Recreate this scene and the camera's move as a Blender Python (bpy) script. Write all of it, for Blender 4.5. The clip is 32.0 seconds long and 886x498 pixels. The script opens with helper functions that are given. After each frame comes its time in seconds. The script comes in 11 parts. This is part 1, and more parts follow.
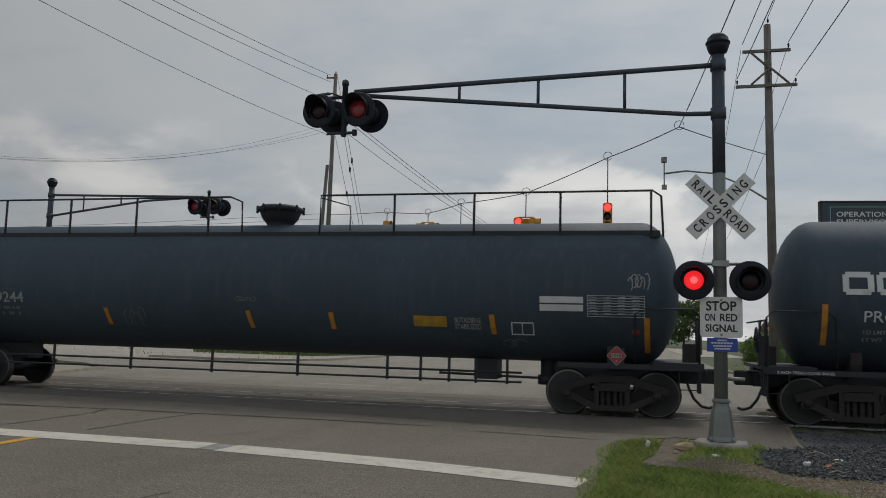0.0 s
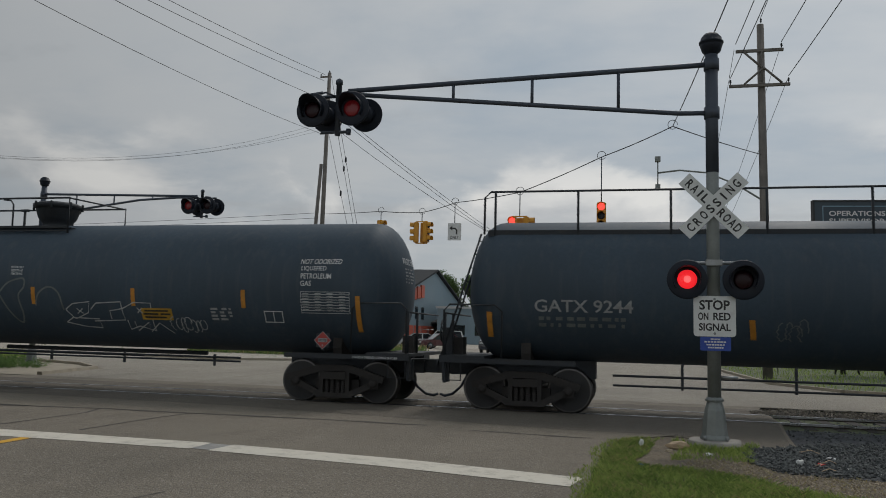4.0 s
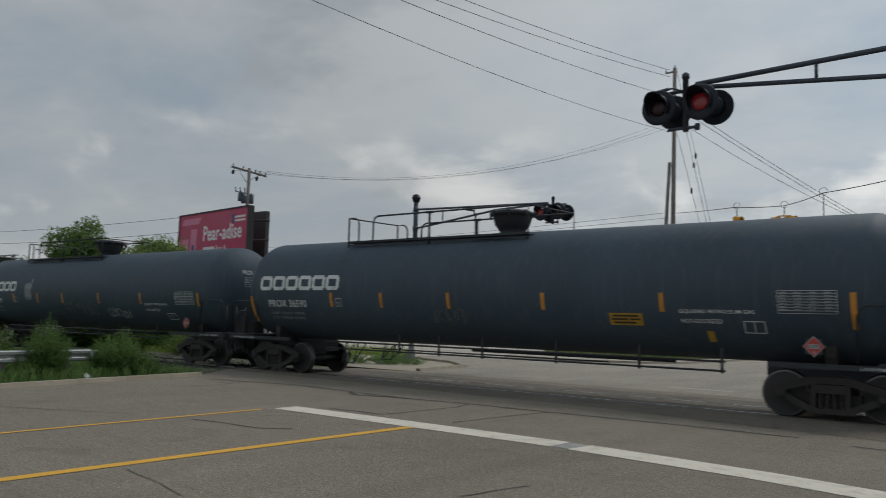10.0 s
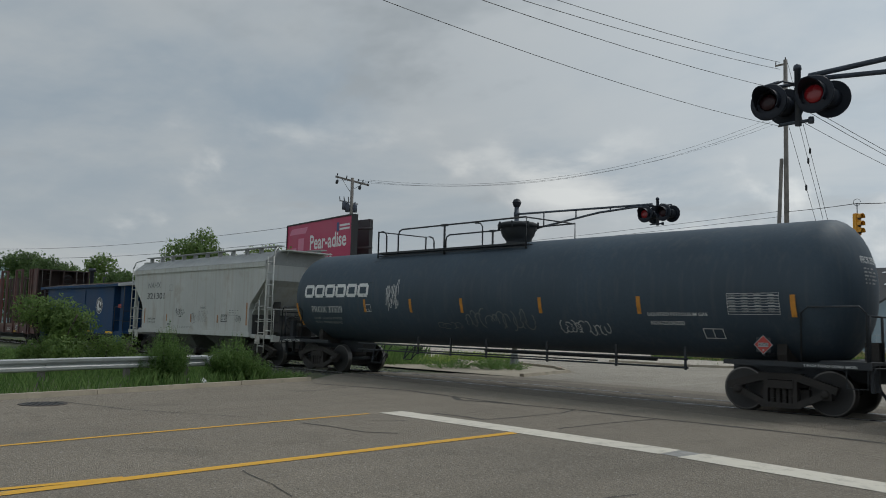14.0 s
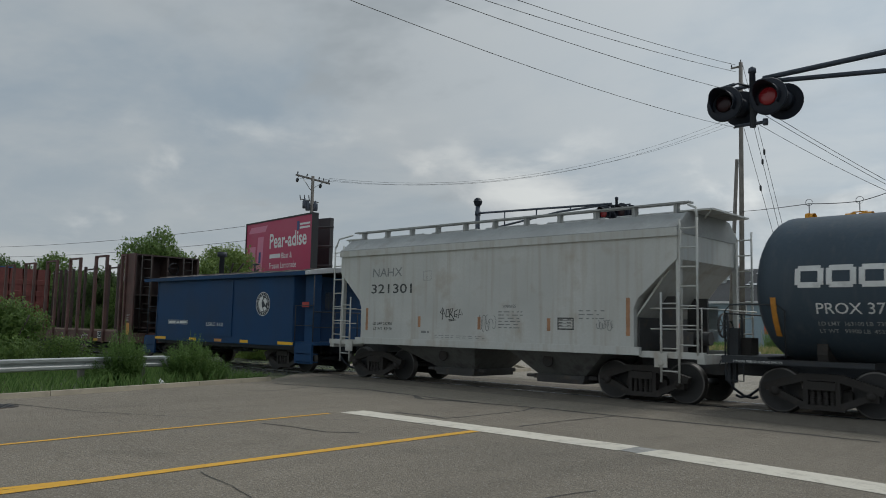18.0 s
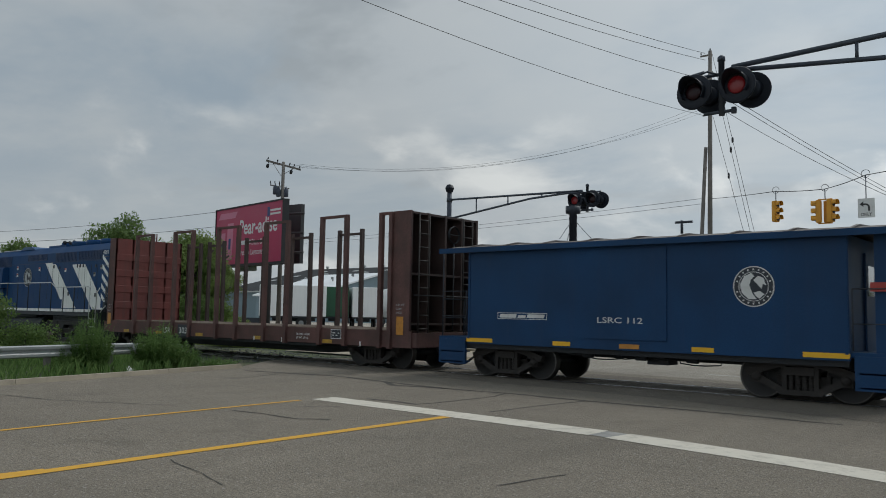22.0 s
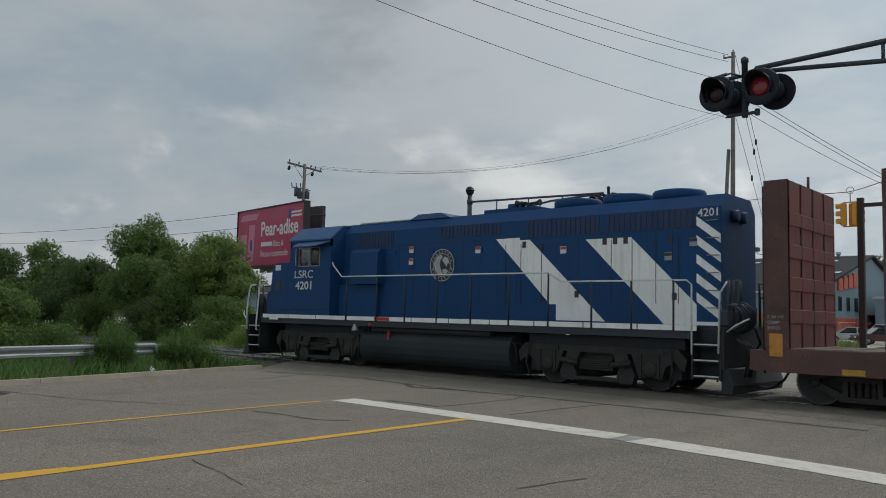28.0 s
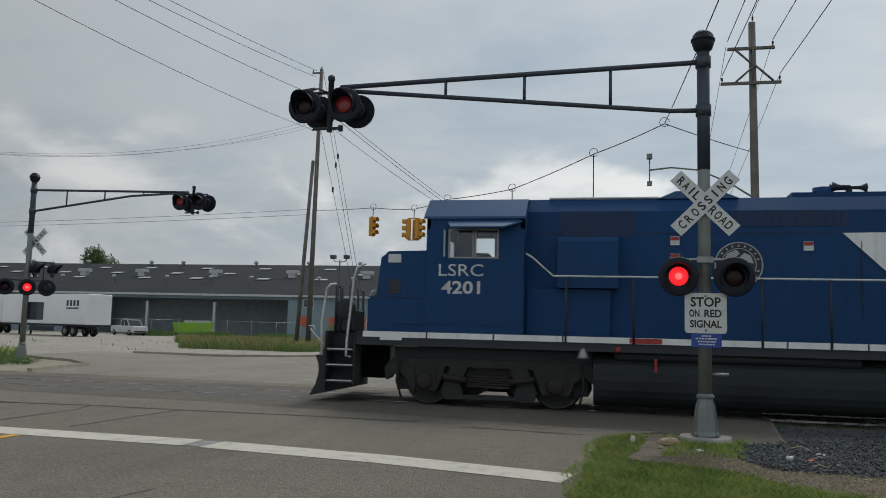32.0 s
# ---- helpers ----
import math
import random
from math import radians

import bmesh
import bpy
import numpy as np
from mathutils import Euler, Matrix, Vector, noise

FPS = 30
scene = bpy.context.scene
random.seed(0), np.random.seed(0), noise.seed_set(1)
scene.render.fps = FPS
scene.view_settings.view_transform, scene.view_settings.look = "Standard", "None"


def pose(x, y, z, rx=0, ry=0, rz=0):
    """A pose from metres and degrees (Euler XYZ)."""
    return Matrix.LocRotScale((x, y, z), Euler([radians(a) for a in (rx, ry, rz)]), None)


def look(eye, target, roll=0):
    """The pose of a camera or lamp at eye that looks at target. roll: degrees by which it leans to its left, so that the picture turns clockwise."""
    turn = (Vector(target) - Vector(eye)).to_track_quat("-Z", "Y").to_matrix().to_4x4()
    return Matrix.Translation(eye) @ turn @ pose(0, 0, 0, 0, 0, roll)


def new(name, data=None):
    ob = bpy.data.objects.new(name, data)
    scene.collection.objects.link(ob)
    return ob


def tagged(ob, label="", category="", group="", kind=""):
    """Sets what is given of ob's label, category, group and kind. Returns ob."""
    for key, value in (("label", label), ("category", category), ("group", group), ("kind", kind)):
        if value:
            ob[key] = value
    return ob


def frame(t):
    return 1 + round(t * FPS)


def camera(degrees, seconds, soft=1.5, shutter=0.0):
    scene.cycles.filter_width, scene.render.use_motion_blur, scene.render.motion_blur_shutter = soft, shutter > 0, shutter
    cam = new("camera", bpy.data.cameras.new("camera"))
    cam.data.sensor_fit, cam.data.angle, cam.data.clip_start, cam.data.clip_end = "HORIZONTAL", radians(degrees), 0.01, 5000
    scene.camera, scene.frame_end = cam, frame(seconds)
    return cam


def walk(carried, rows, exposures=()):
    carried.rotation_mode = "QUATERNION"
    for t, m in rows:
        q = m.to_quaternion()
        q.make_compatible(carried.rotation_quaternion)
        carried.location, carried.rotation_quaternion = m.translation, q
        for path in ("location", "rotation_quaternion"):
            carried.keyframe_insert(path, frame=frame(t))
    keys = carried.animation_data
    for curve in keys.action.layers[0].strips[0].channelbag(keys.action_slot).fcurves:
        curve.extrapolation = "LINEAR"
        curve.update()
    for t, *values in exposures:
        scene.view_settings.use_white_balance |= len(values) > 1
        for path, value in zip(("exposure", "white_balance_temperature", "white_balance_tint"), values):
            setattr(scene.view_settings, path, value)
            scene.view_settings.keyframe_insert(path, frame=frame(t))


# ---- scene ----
cam = camera(57.8, 32.0, 0.95, 0.15)

PATH = [
    (0.0, 95.95, -1.51, 13.58),
    (0.5, 95.95, -1.50, 13.55),
    (1.0, 95.95, -1.48, 13.51),
    (1.5, 95.96, -1.49, 13.46),
    (2.0, 95.97, -1.47, 13.38),
    (2.5, 95.96, -1.48, 13.31),
    (4.5, 95.90, -1.43, 13.13),
    (5.0, 95.90, -1.42, 13.10),
    (5.5, 95.90, -1.40, 13.05),
    (6.0, 95.90, -1.41, 13.05),
    (6.5, 95.90, -1.42, 13.00),
    (7.0, 95.90, -1.40, 12.99),
    (7.5, 95.89, -1.44, 13.00),
    (8.0, 95.90, -1.44, 13.00),
    (8.5, 96.00, -1.38, 13.07),
    (9.0, 95.72, -1.61, 20.62),
    (9.5, 95.58, -1.46, 25.65),
    (10.0, 95.39, -1.73, 37.88),
    (10.5, 95.18, -1.58, 47.49),
    (11.0, 95.17, -1.31, 52.24),
    (11.5, 95.20, -1.19, 52.20),
    (12.0, 95.33, -1.35, 51.16),
    (12.5, 95.46, -1.41, 46.71),
    (13.0, 95.48, -1.34, 46.27),
    (13.5, 95.55, -1.38, 45.52),
    (14.0, 95.56, -1.39, 45.17),
    (14.5, 95.56, -1.34, 44.75),
    (16.5, 95.70, -1.19, 42.34),
    (17.0, 95.72, -1.25, 42.77),
    (17.5, 95.76, -1.20, 42.66),
    (18.0, 95.54, -1.16, 42.41),
    (18.5, 95.46, -1.19, 42.63),
    (19.0, 95.22, -1.15, 42.10),
    (19.5, 95.10, -1.07, 41.55),
    (20.0, 95.00, -1.11, 41.13),
    (20.5, 94.90, -1.02, 40.81),
    (21.0, 94.77, -1.05, 40.65),
    (21.5, 94.67, -1.07, 40.55),
    (22.0, 94.62, -1.03, 40.39),
    (22.5, 94.59, -1.12, 42.54),
    (23.0, 94.59, -1.15, 42.66),
    (23.5, 94.59, -1.15, 42.66),
    (24.0, 94.58, -1.16, 42.66),
    (24.5, 94.59, -1.17, 42.66),
    (25.0, 94.59, -1.17, 42.69),
    (25.5, 94.61, -1.22, 42.84),
    (26.0, 94.65, -1.20, 42.81),
    (26.5, 94.66, -1.20, 42.79),
    (28.5, 94.86, -1.52, 40.48),
    (29.0, 95.05, -1.62, 33.71),
    (29.5, 95.26, -1.47, 25.17),
    (30.0, 95.49, -1.50, 19.73),
    (30.5, 95.58, -1.42, 14.90),
    (31.0, 95.63, -1.60, 13.02),
    (31.5, 95.66, -1.52, 12.37),
    (32.0, 95.69, -1.47, 12.59),
]
walk(cam, [(t, pose(0, 0, 1.6, rx, ry, rz)) for t, rx, ry, rz in PATH],
     [(0.0, -0.08, 6500, 10), (8.5, -0.08, 6500, 10), (11.0, 0.20, 6300, 8), (28.5, 0.20, 6250, 7), (30.5, 0.13, 6300, 8), (32.0, 0.13, 6300, 8)])

# how far the train has rolled along the track, metres
TRAIN = [
    (0.0, -8.92),
    (1.0, -5.40),
    (2.5, 0.00),
    (4.5, 7.25),
    (5.0, 9.13),
    (5.5, 11.04),
    (6.0, 12.97),
    (6.5, 14.90),
    (7.0, 16.84),
    (7.5, 18.81),
    (8.0, 20.75),
    (8.5, 22.74),
    (9.0, 24.73),
    (9.5, 26.72),
    (10.0, 28.59),
    (10.5, 30.63),
    (11.0, 32.67),
    (11.5, 34.72),
    (12.0, 36.81),
    (12.5, 38.91),
    (13.0, 40.99),
    (13.5, 43.13),
    (14.0, 45.29),
    (14.5, 47.50),
    (16.5, 56.28),
    (17.0, 58.53),
    (17.5, 60.77),
    (18.0, 62.98),
    (18.5, 65.18),
    (19.0, 67.45),
    (19.5, 69.68),
    (20.0, 71.92),
    (20.5, 74.10),
    (21.0, 76.28),
    (21.5, 78.44),
    (22.0, 80.60),
    (22.5, 82.79),
    (23.0, 84.99),
    (23.5, 87.19),
    (24.0, 89.39),
    (24.5, 91.57),
    (25.0, 93.69),
    (25.5, 95.84),
    (26.0, 98.00),
    (26.5, 100.16),
    (28.5, 108.82),
    (29.0, 110.95),
    (29.5, 113.12),
    (30.0, 115.26),
    (30.5, 117.46),
    (31.0, 119.66),
    (31.5, 121.89),
    (32.0, 124.04),
]

# ---- light ----
world = bpy.data.worlds.new("overcast_sky")
scene.world = world
world.use_nodes = True
SUN_EL, SUN_AZ = 52.0, 12.0


def sky_nodes():
    nt = world.node_tree
    nt.nodes.clear()
    N, Lk = nt.nodes.new, nt.links.new
    out, bg = N("ShaderNodeOutputWorld"), N("ShaderNodeBackground")
    sky = N("ShaderNodeTexSky")
    sky.sky_type, sky.sun_disc = "NISHITA", False
    sky.sun_elevation, sky.sun_rotation = radians(SUN_EL), radians(SUN_AZ)
    co, sep = N("ShaderNodeTexCoord"), N("ShaderNodeSeparateXYZ")
    Lk(co.outputs["Generated"], sep.inputs[0])
    up = N("ShaderNodeMath")
    up.operation, up.inputs[1].default_value = "MAXIMUM", 0.0
    Lk(sep.outputs["Z"], up.inputs[0])
    den = N("ShaderNodeMath")
    den.operation, den.inputs[1].default_value = "ADD", 0.16
    Lk(up.outputs[0], den.inputs[0])
    div = N("ShaderNodeVectorMath")
    div.operation = "DIVIDE"
    comb = N("ShaderNodeCombineXYZ")
    for i in range(3):
        Lk(den.outputs[0], comb.inputs[i])
    Lk(co.outputs["Generated"], div.inputs[0])
    Lk(comb.outputs[0], div.inputs[1])

    def cloud(scale, detail, lo, hi, dist, seed):
        mp = N("ShaderNodeMapping")
        mp.inputs["Location"].default_value = (seed, seed * 0.7, 0)
        mp.inputs["Scale"].default_value = (1.0, 1.25, 1.0)
        nz = N("ShaderNodeTexNoise")
        nz.inputs["Scale"].default_value, nz.inputs["Detail"].default_value = scale, detail
        nz.inputs["Roughness"].default_value, nz.inputs["Distortion"].default_value = 0.56, dist
        mr = N("ShaderNodeMapRange")
        mr.interpolation_type = "SMOOTHSTEP"
        mr.inputs["From Min"].default_value, mr.inputs["From Max"].default_value = lo, hi
        Lk(div.outputs[0], mp.inputs[0])
        Lk(mp.outputs[0], nz.inputs["Vector"])
        Lk(nz.outputs["Fac"], mr.inputs["Value"])
        return mr.outputs[0]

    def mix(a, b, fac):
        m = N("ShaderNodeMix")
        m.data_type = "RGBA"
        for sock, v in ((m.inputs[0], fac), (m.inputs[6], a), (m.inputs[7], b)):
            if isinstance(v, (int, float)):
                sock.default_value = v
            elif isinstance(v, tuple):
                sock.default_value = (*v, 1)
            else:
                Lk(v, sock)
        return m.outputs[2]

    dim = N("ShaderNodeVectorMath")
    dim.operation = "SCALE"
    dim.inputs["Scale"].default_value = 0.07
    Lk(sky.outputs[0], dim.inputs[0])
    sheet = mix((0.275, 0.325, 0.37), (0.42, 0.437, 0.442), cloud(0.75, 6, 0.36, 0.64, 0.2, 3.1))
    base = mix(dim.outputs[0], sheet, 0.90)
    ripple = N("ShaderNodeMath")
    ripple.operation, ripple.inputs[1].default_value = "MULTIPLY", 0.16
    Lk(cloud(2.6, 6, 0.48, 0.72, 0.2, 33.0), ripple.inputs[0])
    base = mix(base, (0.47, 0.475, 0.47), ripple.outputs[0])
    dark = mix(base, (0.31, 0.335, 0.355), cloud(1.3, 5, 0.56, 0.72, 0.1, 9.4))
    low = N("ShaderNodeMapRange")
    low.inputs["From Min"].default_value, low.inputs["From Max"].default_value = 0.0, 0.30
    low.inputs["To Min"].default_value, low.inputs["To Max"].default_value = 0.60, 0.0
    Lk(up.outputs[0], low.inputs["Value"])
    hazed = mix(dark, (0.425, 0.435, 0.44), low.outputs[0])

    # heaped clouds in a band above the horizon, bright on top and grey below
    def heap(shift_z):
        mp = N("ShaderNodeMapping")
        mp.inputs["Location"].default_value = (1.3, 4.2, shift_z)
        mp.inputs["Scale"].default_value = (4.6, 4.6, 9.0)
        nz = N("ShaderNodeTexNoise")
        nz.inputs["Scale"].default_value, nz.inputs["Detail"].default_value = 1.0, 8
        nz.inputs["Roughness"].default_value, nz.inputs["Distortion"].default_value = 0.52, 0.25
        Lk(co.outputs["Generated"], mp.inputs[0])
        Lk(mp.outputs[0], nz.inputs["Vector"])
        return nz.outputs["Fac"]

    here, above = heap(0.0), heap(0.30)
    lit = N("ShaderNodeMath")
    lit.operation = "SUBTRACT"
    Lk(here, lit.inputs[0])
    Lk(above, lit.inputs[1])
    tone = N("ShaderNodeMapRange")
    tone.inputs["From Min"].default_value, tone.inputs["From Max"].default_value = -0.10, 0.14
    Lk(lit.outputs[0], tone.inputs["Value"])
    body = mix((0.40, 0.415, 0.43), (0.60, 0.60, 0.585), tone.outputs[0])
    mask = N("ShaderNodeMapRange")
    mask.interpolation_type = "SMOOTHSTEP"
    mask.inputs["From Min"].default_value, mask.inputs["From Max"].default_value = 0.50, 0.64
    Lk(here, mask.inputs["Value"])
    band = N("ShaderNodeMapRange")
    band.interpolation_type = "SMOOTHSTEP"
    band.inputs["From Min"].default_value, band.inputs["From Max"].default_value = 0.17, 0.28
    band.inputs["To Min"].default_value, band.inputs["To Max"].default_value = 1.0, 0.0
    Lk(up.outputs[0], band.inputs["Value"])
    both = N("ShaderNodeMath")
    both.operation = "MULTIPLY"
    Lk(mask.outputs[0], both.inputs[0])
    Lk(band.outputs[0], both.inputs[1])
    hazed = mix(hazed, body, both.outputs[0])
    glow = N("ShaderNodeVectorMath")
    glow.operation = "DOT_PRODUCT"
    glow.inputs[1].default_value = (0.42, 0.76, 0.50)
    Lk(co.outputs["Generated"], glow.inputs[0])
    gl = N("ShaderNodeMapRange")
    gl.inputs["From Min"].default_value, gl.inputs["From Max"].default_value = 0.35, 1.0
    gl.inputs["To Min"].default_value, gl.inputs["To Max"].default_value = 0.90, 1.36
    Lk(glow.outputs["Value"], gl.inputs["Value"])
    # added brightening of the unseen sky behind the street, away from the track
    rear = N("ShaderNodeMapRange")
    rear.interpolation_type = "SMOOTHSTEP"
    rear.inputs["From Min"].default_value, rear.inputs["From Max"].default_value = 0.25, -0.85
    rear.inputs["To Min"].default_value, rear.inputs["To Max"].default_value = 1.0, 1.5
    Lk(sep.outputs["Y"], rear.inputs["Value"])
    total = N("ShaderNodeMath")
    total.operation = "MULTIPLY"
    Lk(gl.outputs[0], total.inputs[0])
    Lk(rear.outputs[0], total.inputs[1])
    fin = N("ShaderNodeVectorMath")
    fin.operation = "SCALE"
    Lk(hazed, fin.inputs[0])
    Lk(total.outputs[0], fin.inputs["Scale"])
    Lk(fin.outputs[0], bg.inputs["Color"])
    bg.inputs["Strength"].default_value = 1.0
    Lk(bg.outputs[0], out.inputs[0])


sky_nodes()
sun = new("sun", bpy.data.lights.new("sun", "SUN"))
sun.data.energy, sun.data.angle, sun.data.color = 1.2, radians(18), (1.0, 0.96, 0.9)
sun.matrix_world = look((0, 0, 60), (-60 * math.cos(radians(SUN_EL)) * math.sin(radians(SUN_AZ)) / math.sin(radians(SUN_EL)), -60 * math.cos(radians(SUN_EL)) * math.cos(radians(SUN_AZ)) / math.sin(radians(SUN_EL)), 0))

# ---- materials ----


def mat(name, col, rough=0.6, metal=0.0, var=0.18, scale=1.5, fine=30.0, bump=0.08, streak=0.0, stain=None, stain_amt=0.0, emit=None, power=0.0, island=0.0, spec=0.5, coat=0.0):
    """A paint or surface with coarse and fine variation, optional run-down streaks and stains."""
    m = bpy.data.materials.new(name)
    m.use_nodes = True
    nt = m.node_tree
    N, Lk = nt.nodes.new, nt.links.new
    bs = nt.nodes["Principled BSDF"]
    co = N("ShaderNodeTexCoord")

    def noise_fac(sc, detail, stretch=(1, 1, 1), lo=0.3, hi=0.7):
        mp = N("ShaderNodeMapping")
        mp.inputs["Scale"].default_value = stretch
        nz = N("ShaderNodeTexNoise")
        nz.inputs["Scale"].default_value, nz.inputs["Detail"].default_value = sc, detail
        mr = N("ShaderNodeMapRange")
        mr.inputs["From Min"].default_value, mr.inputs["From Max"].default_value = lo, hi
        Lk(co.outputs["Object"], mp.inputs[0])
        Lk(mp.outputs[0], nz.inputs["Vector"])
        Lk(nz.outputs["Fac"], mr.inputs["Value"])
        return mr.outputs[0], nz.outputs["Fac"]

    def mixc(fac, a, b):
        x = N("ShaderNodeMix")
        x.data_type = "RGBA"
        for sock, v in ((x.inputs[0], fac), (x.inputs[6], a), (x.inputs[7], b)):
            if isinstance(v, (int, float)):
                sock.default_value = v
            elif isinstance(v, tuple):
                sock.default_value = (*v[:3], 1)
            else:
                Lk(v, sock)
        return x.outputs[2]

    def scaled(v, k):
        mm = N("ShaderNodeMath")
        mm.operation, mm.inputs[1].default_value = "MULTIPLY", k
        Lk(v, mm.inputs[0])
        return mm.outputs[0]

    a = tuple(max(0.0, c * (1 - var)) for c in col)
    b = tuple(min(1.0, c * (1 + var)) for c in col)
    big, _ = noise_fac(scale, 4)
    colr = mixc(big, a, b)
    small, raw = noise_fac(fine, 3)
    colr = mixc(scaled(small, 0.5), colr, tuple(c * (1 - 0.9 * var) for c in col))
    if streak:
        st, _ = noise_fac(2.2, 5, (3.2, 3.2, 0.16), 0.50, 0.72)
        colr = mixc(scaled(st, streak), colr, stain or tuple(c * 0.5 for c in col))
    if stain and stain_amt:
        sp, _ = noise_fac(scale * 2.1, 6, (1, 1, 1), 0.56, 0.70)
        colr = mixc(scaled(sp, stain_amt), colr, stain)
    if island:
        info = N("ShaderNodeObjectInfo")
        mr = N("ShaderNodeMapRange")
        mr.inputs["To Min"].default_value, mr.inputs["To Max"].default_value = 1 - island, 1 + island
        Lk(info.outputs["Random"], mr.inputs["Value"])
        sc = N("ShaderNodeVectorMath")
        sc.operation = "SCALE"
        Lk(colr, sc.inputs[0])
        Lk(mr.outputs[0], sc.inputs["Scale"])
        colr = sc.outputs[0]
    Lk(colr, bs.inputs["Base Color"])
    rr = N("ShaderNodeMapRange")
    rr.inputs["To Min"].default_value, rr.inputs["To Max"].default_value = max(0.02, rough - 0.1), min(1.0, rough + 0.1)
    Lk(big, rr.inputs["Value"])
    Lk(rr.outputs[0], bs.inputs["Roughness"])
    bs.inputs["Metallic"].default_value = metal
    bs.inputs["Specular IOR Level"].default_value = spec
    bs.inputs["Coat Weight"].default_value = coat
    if bump:
        bp = N("ShaderNodeBump")
        bp.inputs["Strength"].default_value, bp.inputs["Distance"].default_value = bump, 0.02
        Lk(raw, bp.inputs["Height"])
        Lk(bp.outputs[0], bs.inputs["Normal"])
    if emit:
        bs.inputs["Emission Color"].default_value = (*emit, 1)
        bs.inputs["Emission Strength"].default_value = power
    return m


def glass_mat(name, tint=(0.86, 0.90, 0.92), rough=0.03):
    m = bpy.data.materials.new(name)
    m.use_nodes = True
    bs = m.node_tree.nodes["Principled BSDF"]
    bs.inputs["Base Color"].default_value = (*tint, 1)
    bs.inputs["Roughness"].default_value = rough
    bs.inputs["Transmission Weight"].default_value = 1.0
    bs.inputs["IOR"].default_value = 1.45
    return m


def leaf_mat(name, c1, c2):
    m = bpy.data.materials.new(name)
    m.use_nodes = True
    nt = m.node_tree
    N, Lk = nt.nodes.new, nt.links.new
    bs = nt.nodes["Principled BSDF"]
    geo, ramp = N("ShaderNodeNewGeometry"), N("ShaderNodeMix")
    ramp.data_type = "RGBA"
    ramp.inputs[6].default_value, ramp.inputs[7].default_value = (*c1, 1), (*c2, 1)
    Lk(geo.outputs["Random Per Island"], ramp.inputs[0])
    Lk(ramp.outputs[2], bs.inputs["Base Color"])
    bs.inputs["Roughness"].default_value = 0.6
    bs.inputs["Specular IOR Level"].default_value = 0.3
    tr, ad = N("ShaderNodeBsdfTranslucent"), N("ShaderNodeMixShader")
    Lk(ramp.outputs[2], tr.inputs["Color"])
    ad.inputs[0].default_value = 0.45
    Lk(bs.outputs[0], ad.inputs[1])
    Lk(tr.outputs[0], ad.inputs[2])
    Lk(ad.outputs[0], nt.nodes["Material Output"].inputs["Surface"])
    return m


M_tank = mat("black_tank_paint", (0.049, 0.070, 0.092), 0.62, spec=0.25, var=0.2, scale=0.5, fine=14, bump=0.03, streak=0.35, stain=(0.09, 0.098, 0.105))
M_under = mat("grimy_black_steel", (0.020, 0.024, 0.029), 0.7, var=0.35, scale=2, stain=(0.045, 0.038, 0.033), stain_amt=0.4, bump=0.2)
M_frame = mat("rusty_truck_steel", (0.023, 0.020, 0.018), 0.75, var=0.4, scale=3, stain=(0.048, 0.036, 0.03), stain_amt=0.5, bump=0.25)
M_tread = mat("worn_wheel_steel", (0.13, 0.125, 0.12), 0.4, metal=0.9, var=0.2)
M_wheel = mat("dark_wheel_steel", (0.018, 0.018, 0.019), 0.6, var=0.3, stain=(0.04, 0.031, 0.026), stain_amt=0.4)
M_white = mat("faded_white_lettering", (0.62, 0.63, 0.62), 0.6, var=0.15, scale=2.5, fine=25, bump=0, stain=(0.25, 0.25, 0.25), stain_amt=0.4)
M_dimwhite = mat("worn_grey_lettering", (0.30, 0.31, 0.31), 0.7, var=0.3, scale=6, fine=40, bump=0)
M_chalk = mat("faint_spray_paint", (0.13, 0.145, 0.14), 0.7, var=0.3, scale=4, bump=0)
M_reflect = mat("amber_reflective_strip", (0.50, 0.22, 0.03), 0.45, var=0.22, scale=5, stain=(0.2, 0.10, 0.03), stain_amt=0.5, bump=0)
M_placred = mat("red_placard", (0.34, 0.035, 0.028), 0.5, var=0.1)
M_yelplac = mat("dull_yellow_placard", (0.42, 0.25, 0.03), 0.6, var=0.3, scale=5)
M_hopper = mat("weathered_grey_paint", (0.455, 0.462, 0.44), 0.6, var=0.12, scale=0.6, fine=18, bump=0.05, streak=0.34, stain=(0.30, 0.235, 0.17), stain_amt=0.42)
# body grey darkened to hold back the sky light on the roof, with stains
M_hoproof = mat("toned_down_grey_roof", (0.30, 0.31, 0.305), 0.75, var=0.18, scale=1.0, fine=14, bump=0.08, stain=(0.19, 0.18, 0.165), stain_amt=0.45)
M_hopdark = mat("stained_dark_grey_underside", (0.06, 0.06, 0.06), 0.75, var=0.35, scale=2, stain=(0.12, 0.09, 0.06), stain_amt=0.4)
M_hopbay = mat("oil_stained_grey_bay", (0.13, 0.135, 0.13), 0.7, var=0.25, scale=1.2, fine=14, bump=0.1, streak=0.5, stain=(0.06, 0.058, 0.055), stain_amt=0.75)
# darker copy of the flat car's red-brown, with shade put into the colour
M_flatdark = mat("painted_shade_brown_steel", (0.055, 0.034, 0.030), 0.75, var=0.35, scale=1.5, bump=0.12)
M_caboof = mat("rusted_caboose_roof", (0.12, 0.10, 0.09), 0.75, var=0.3, scale=1.6, fine=14, stain=(0.34, 0.33, 0.32), stain_amt=0.6)
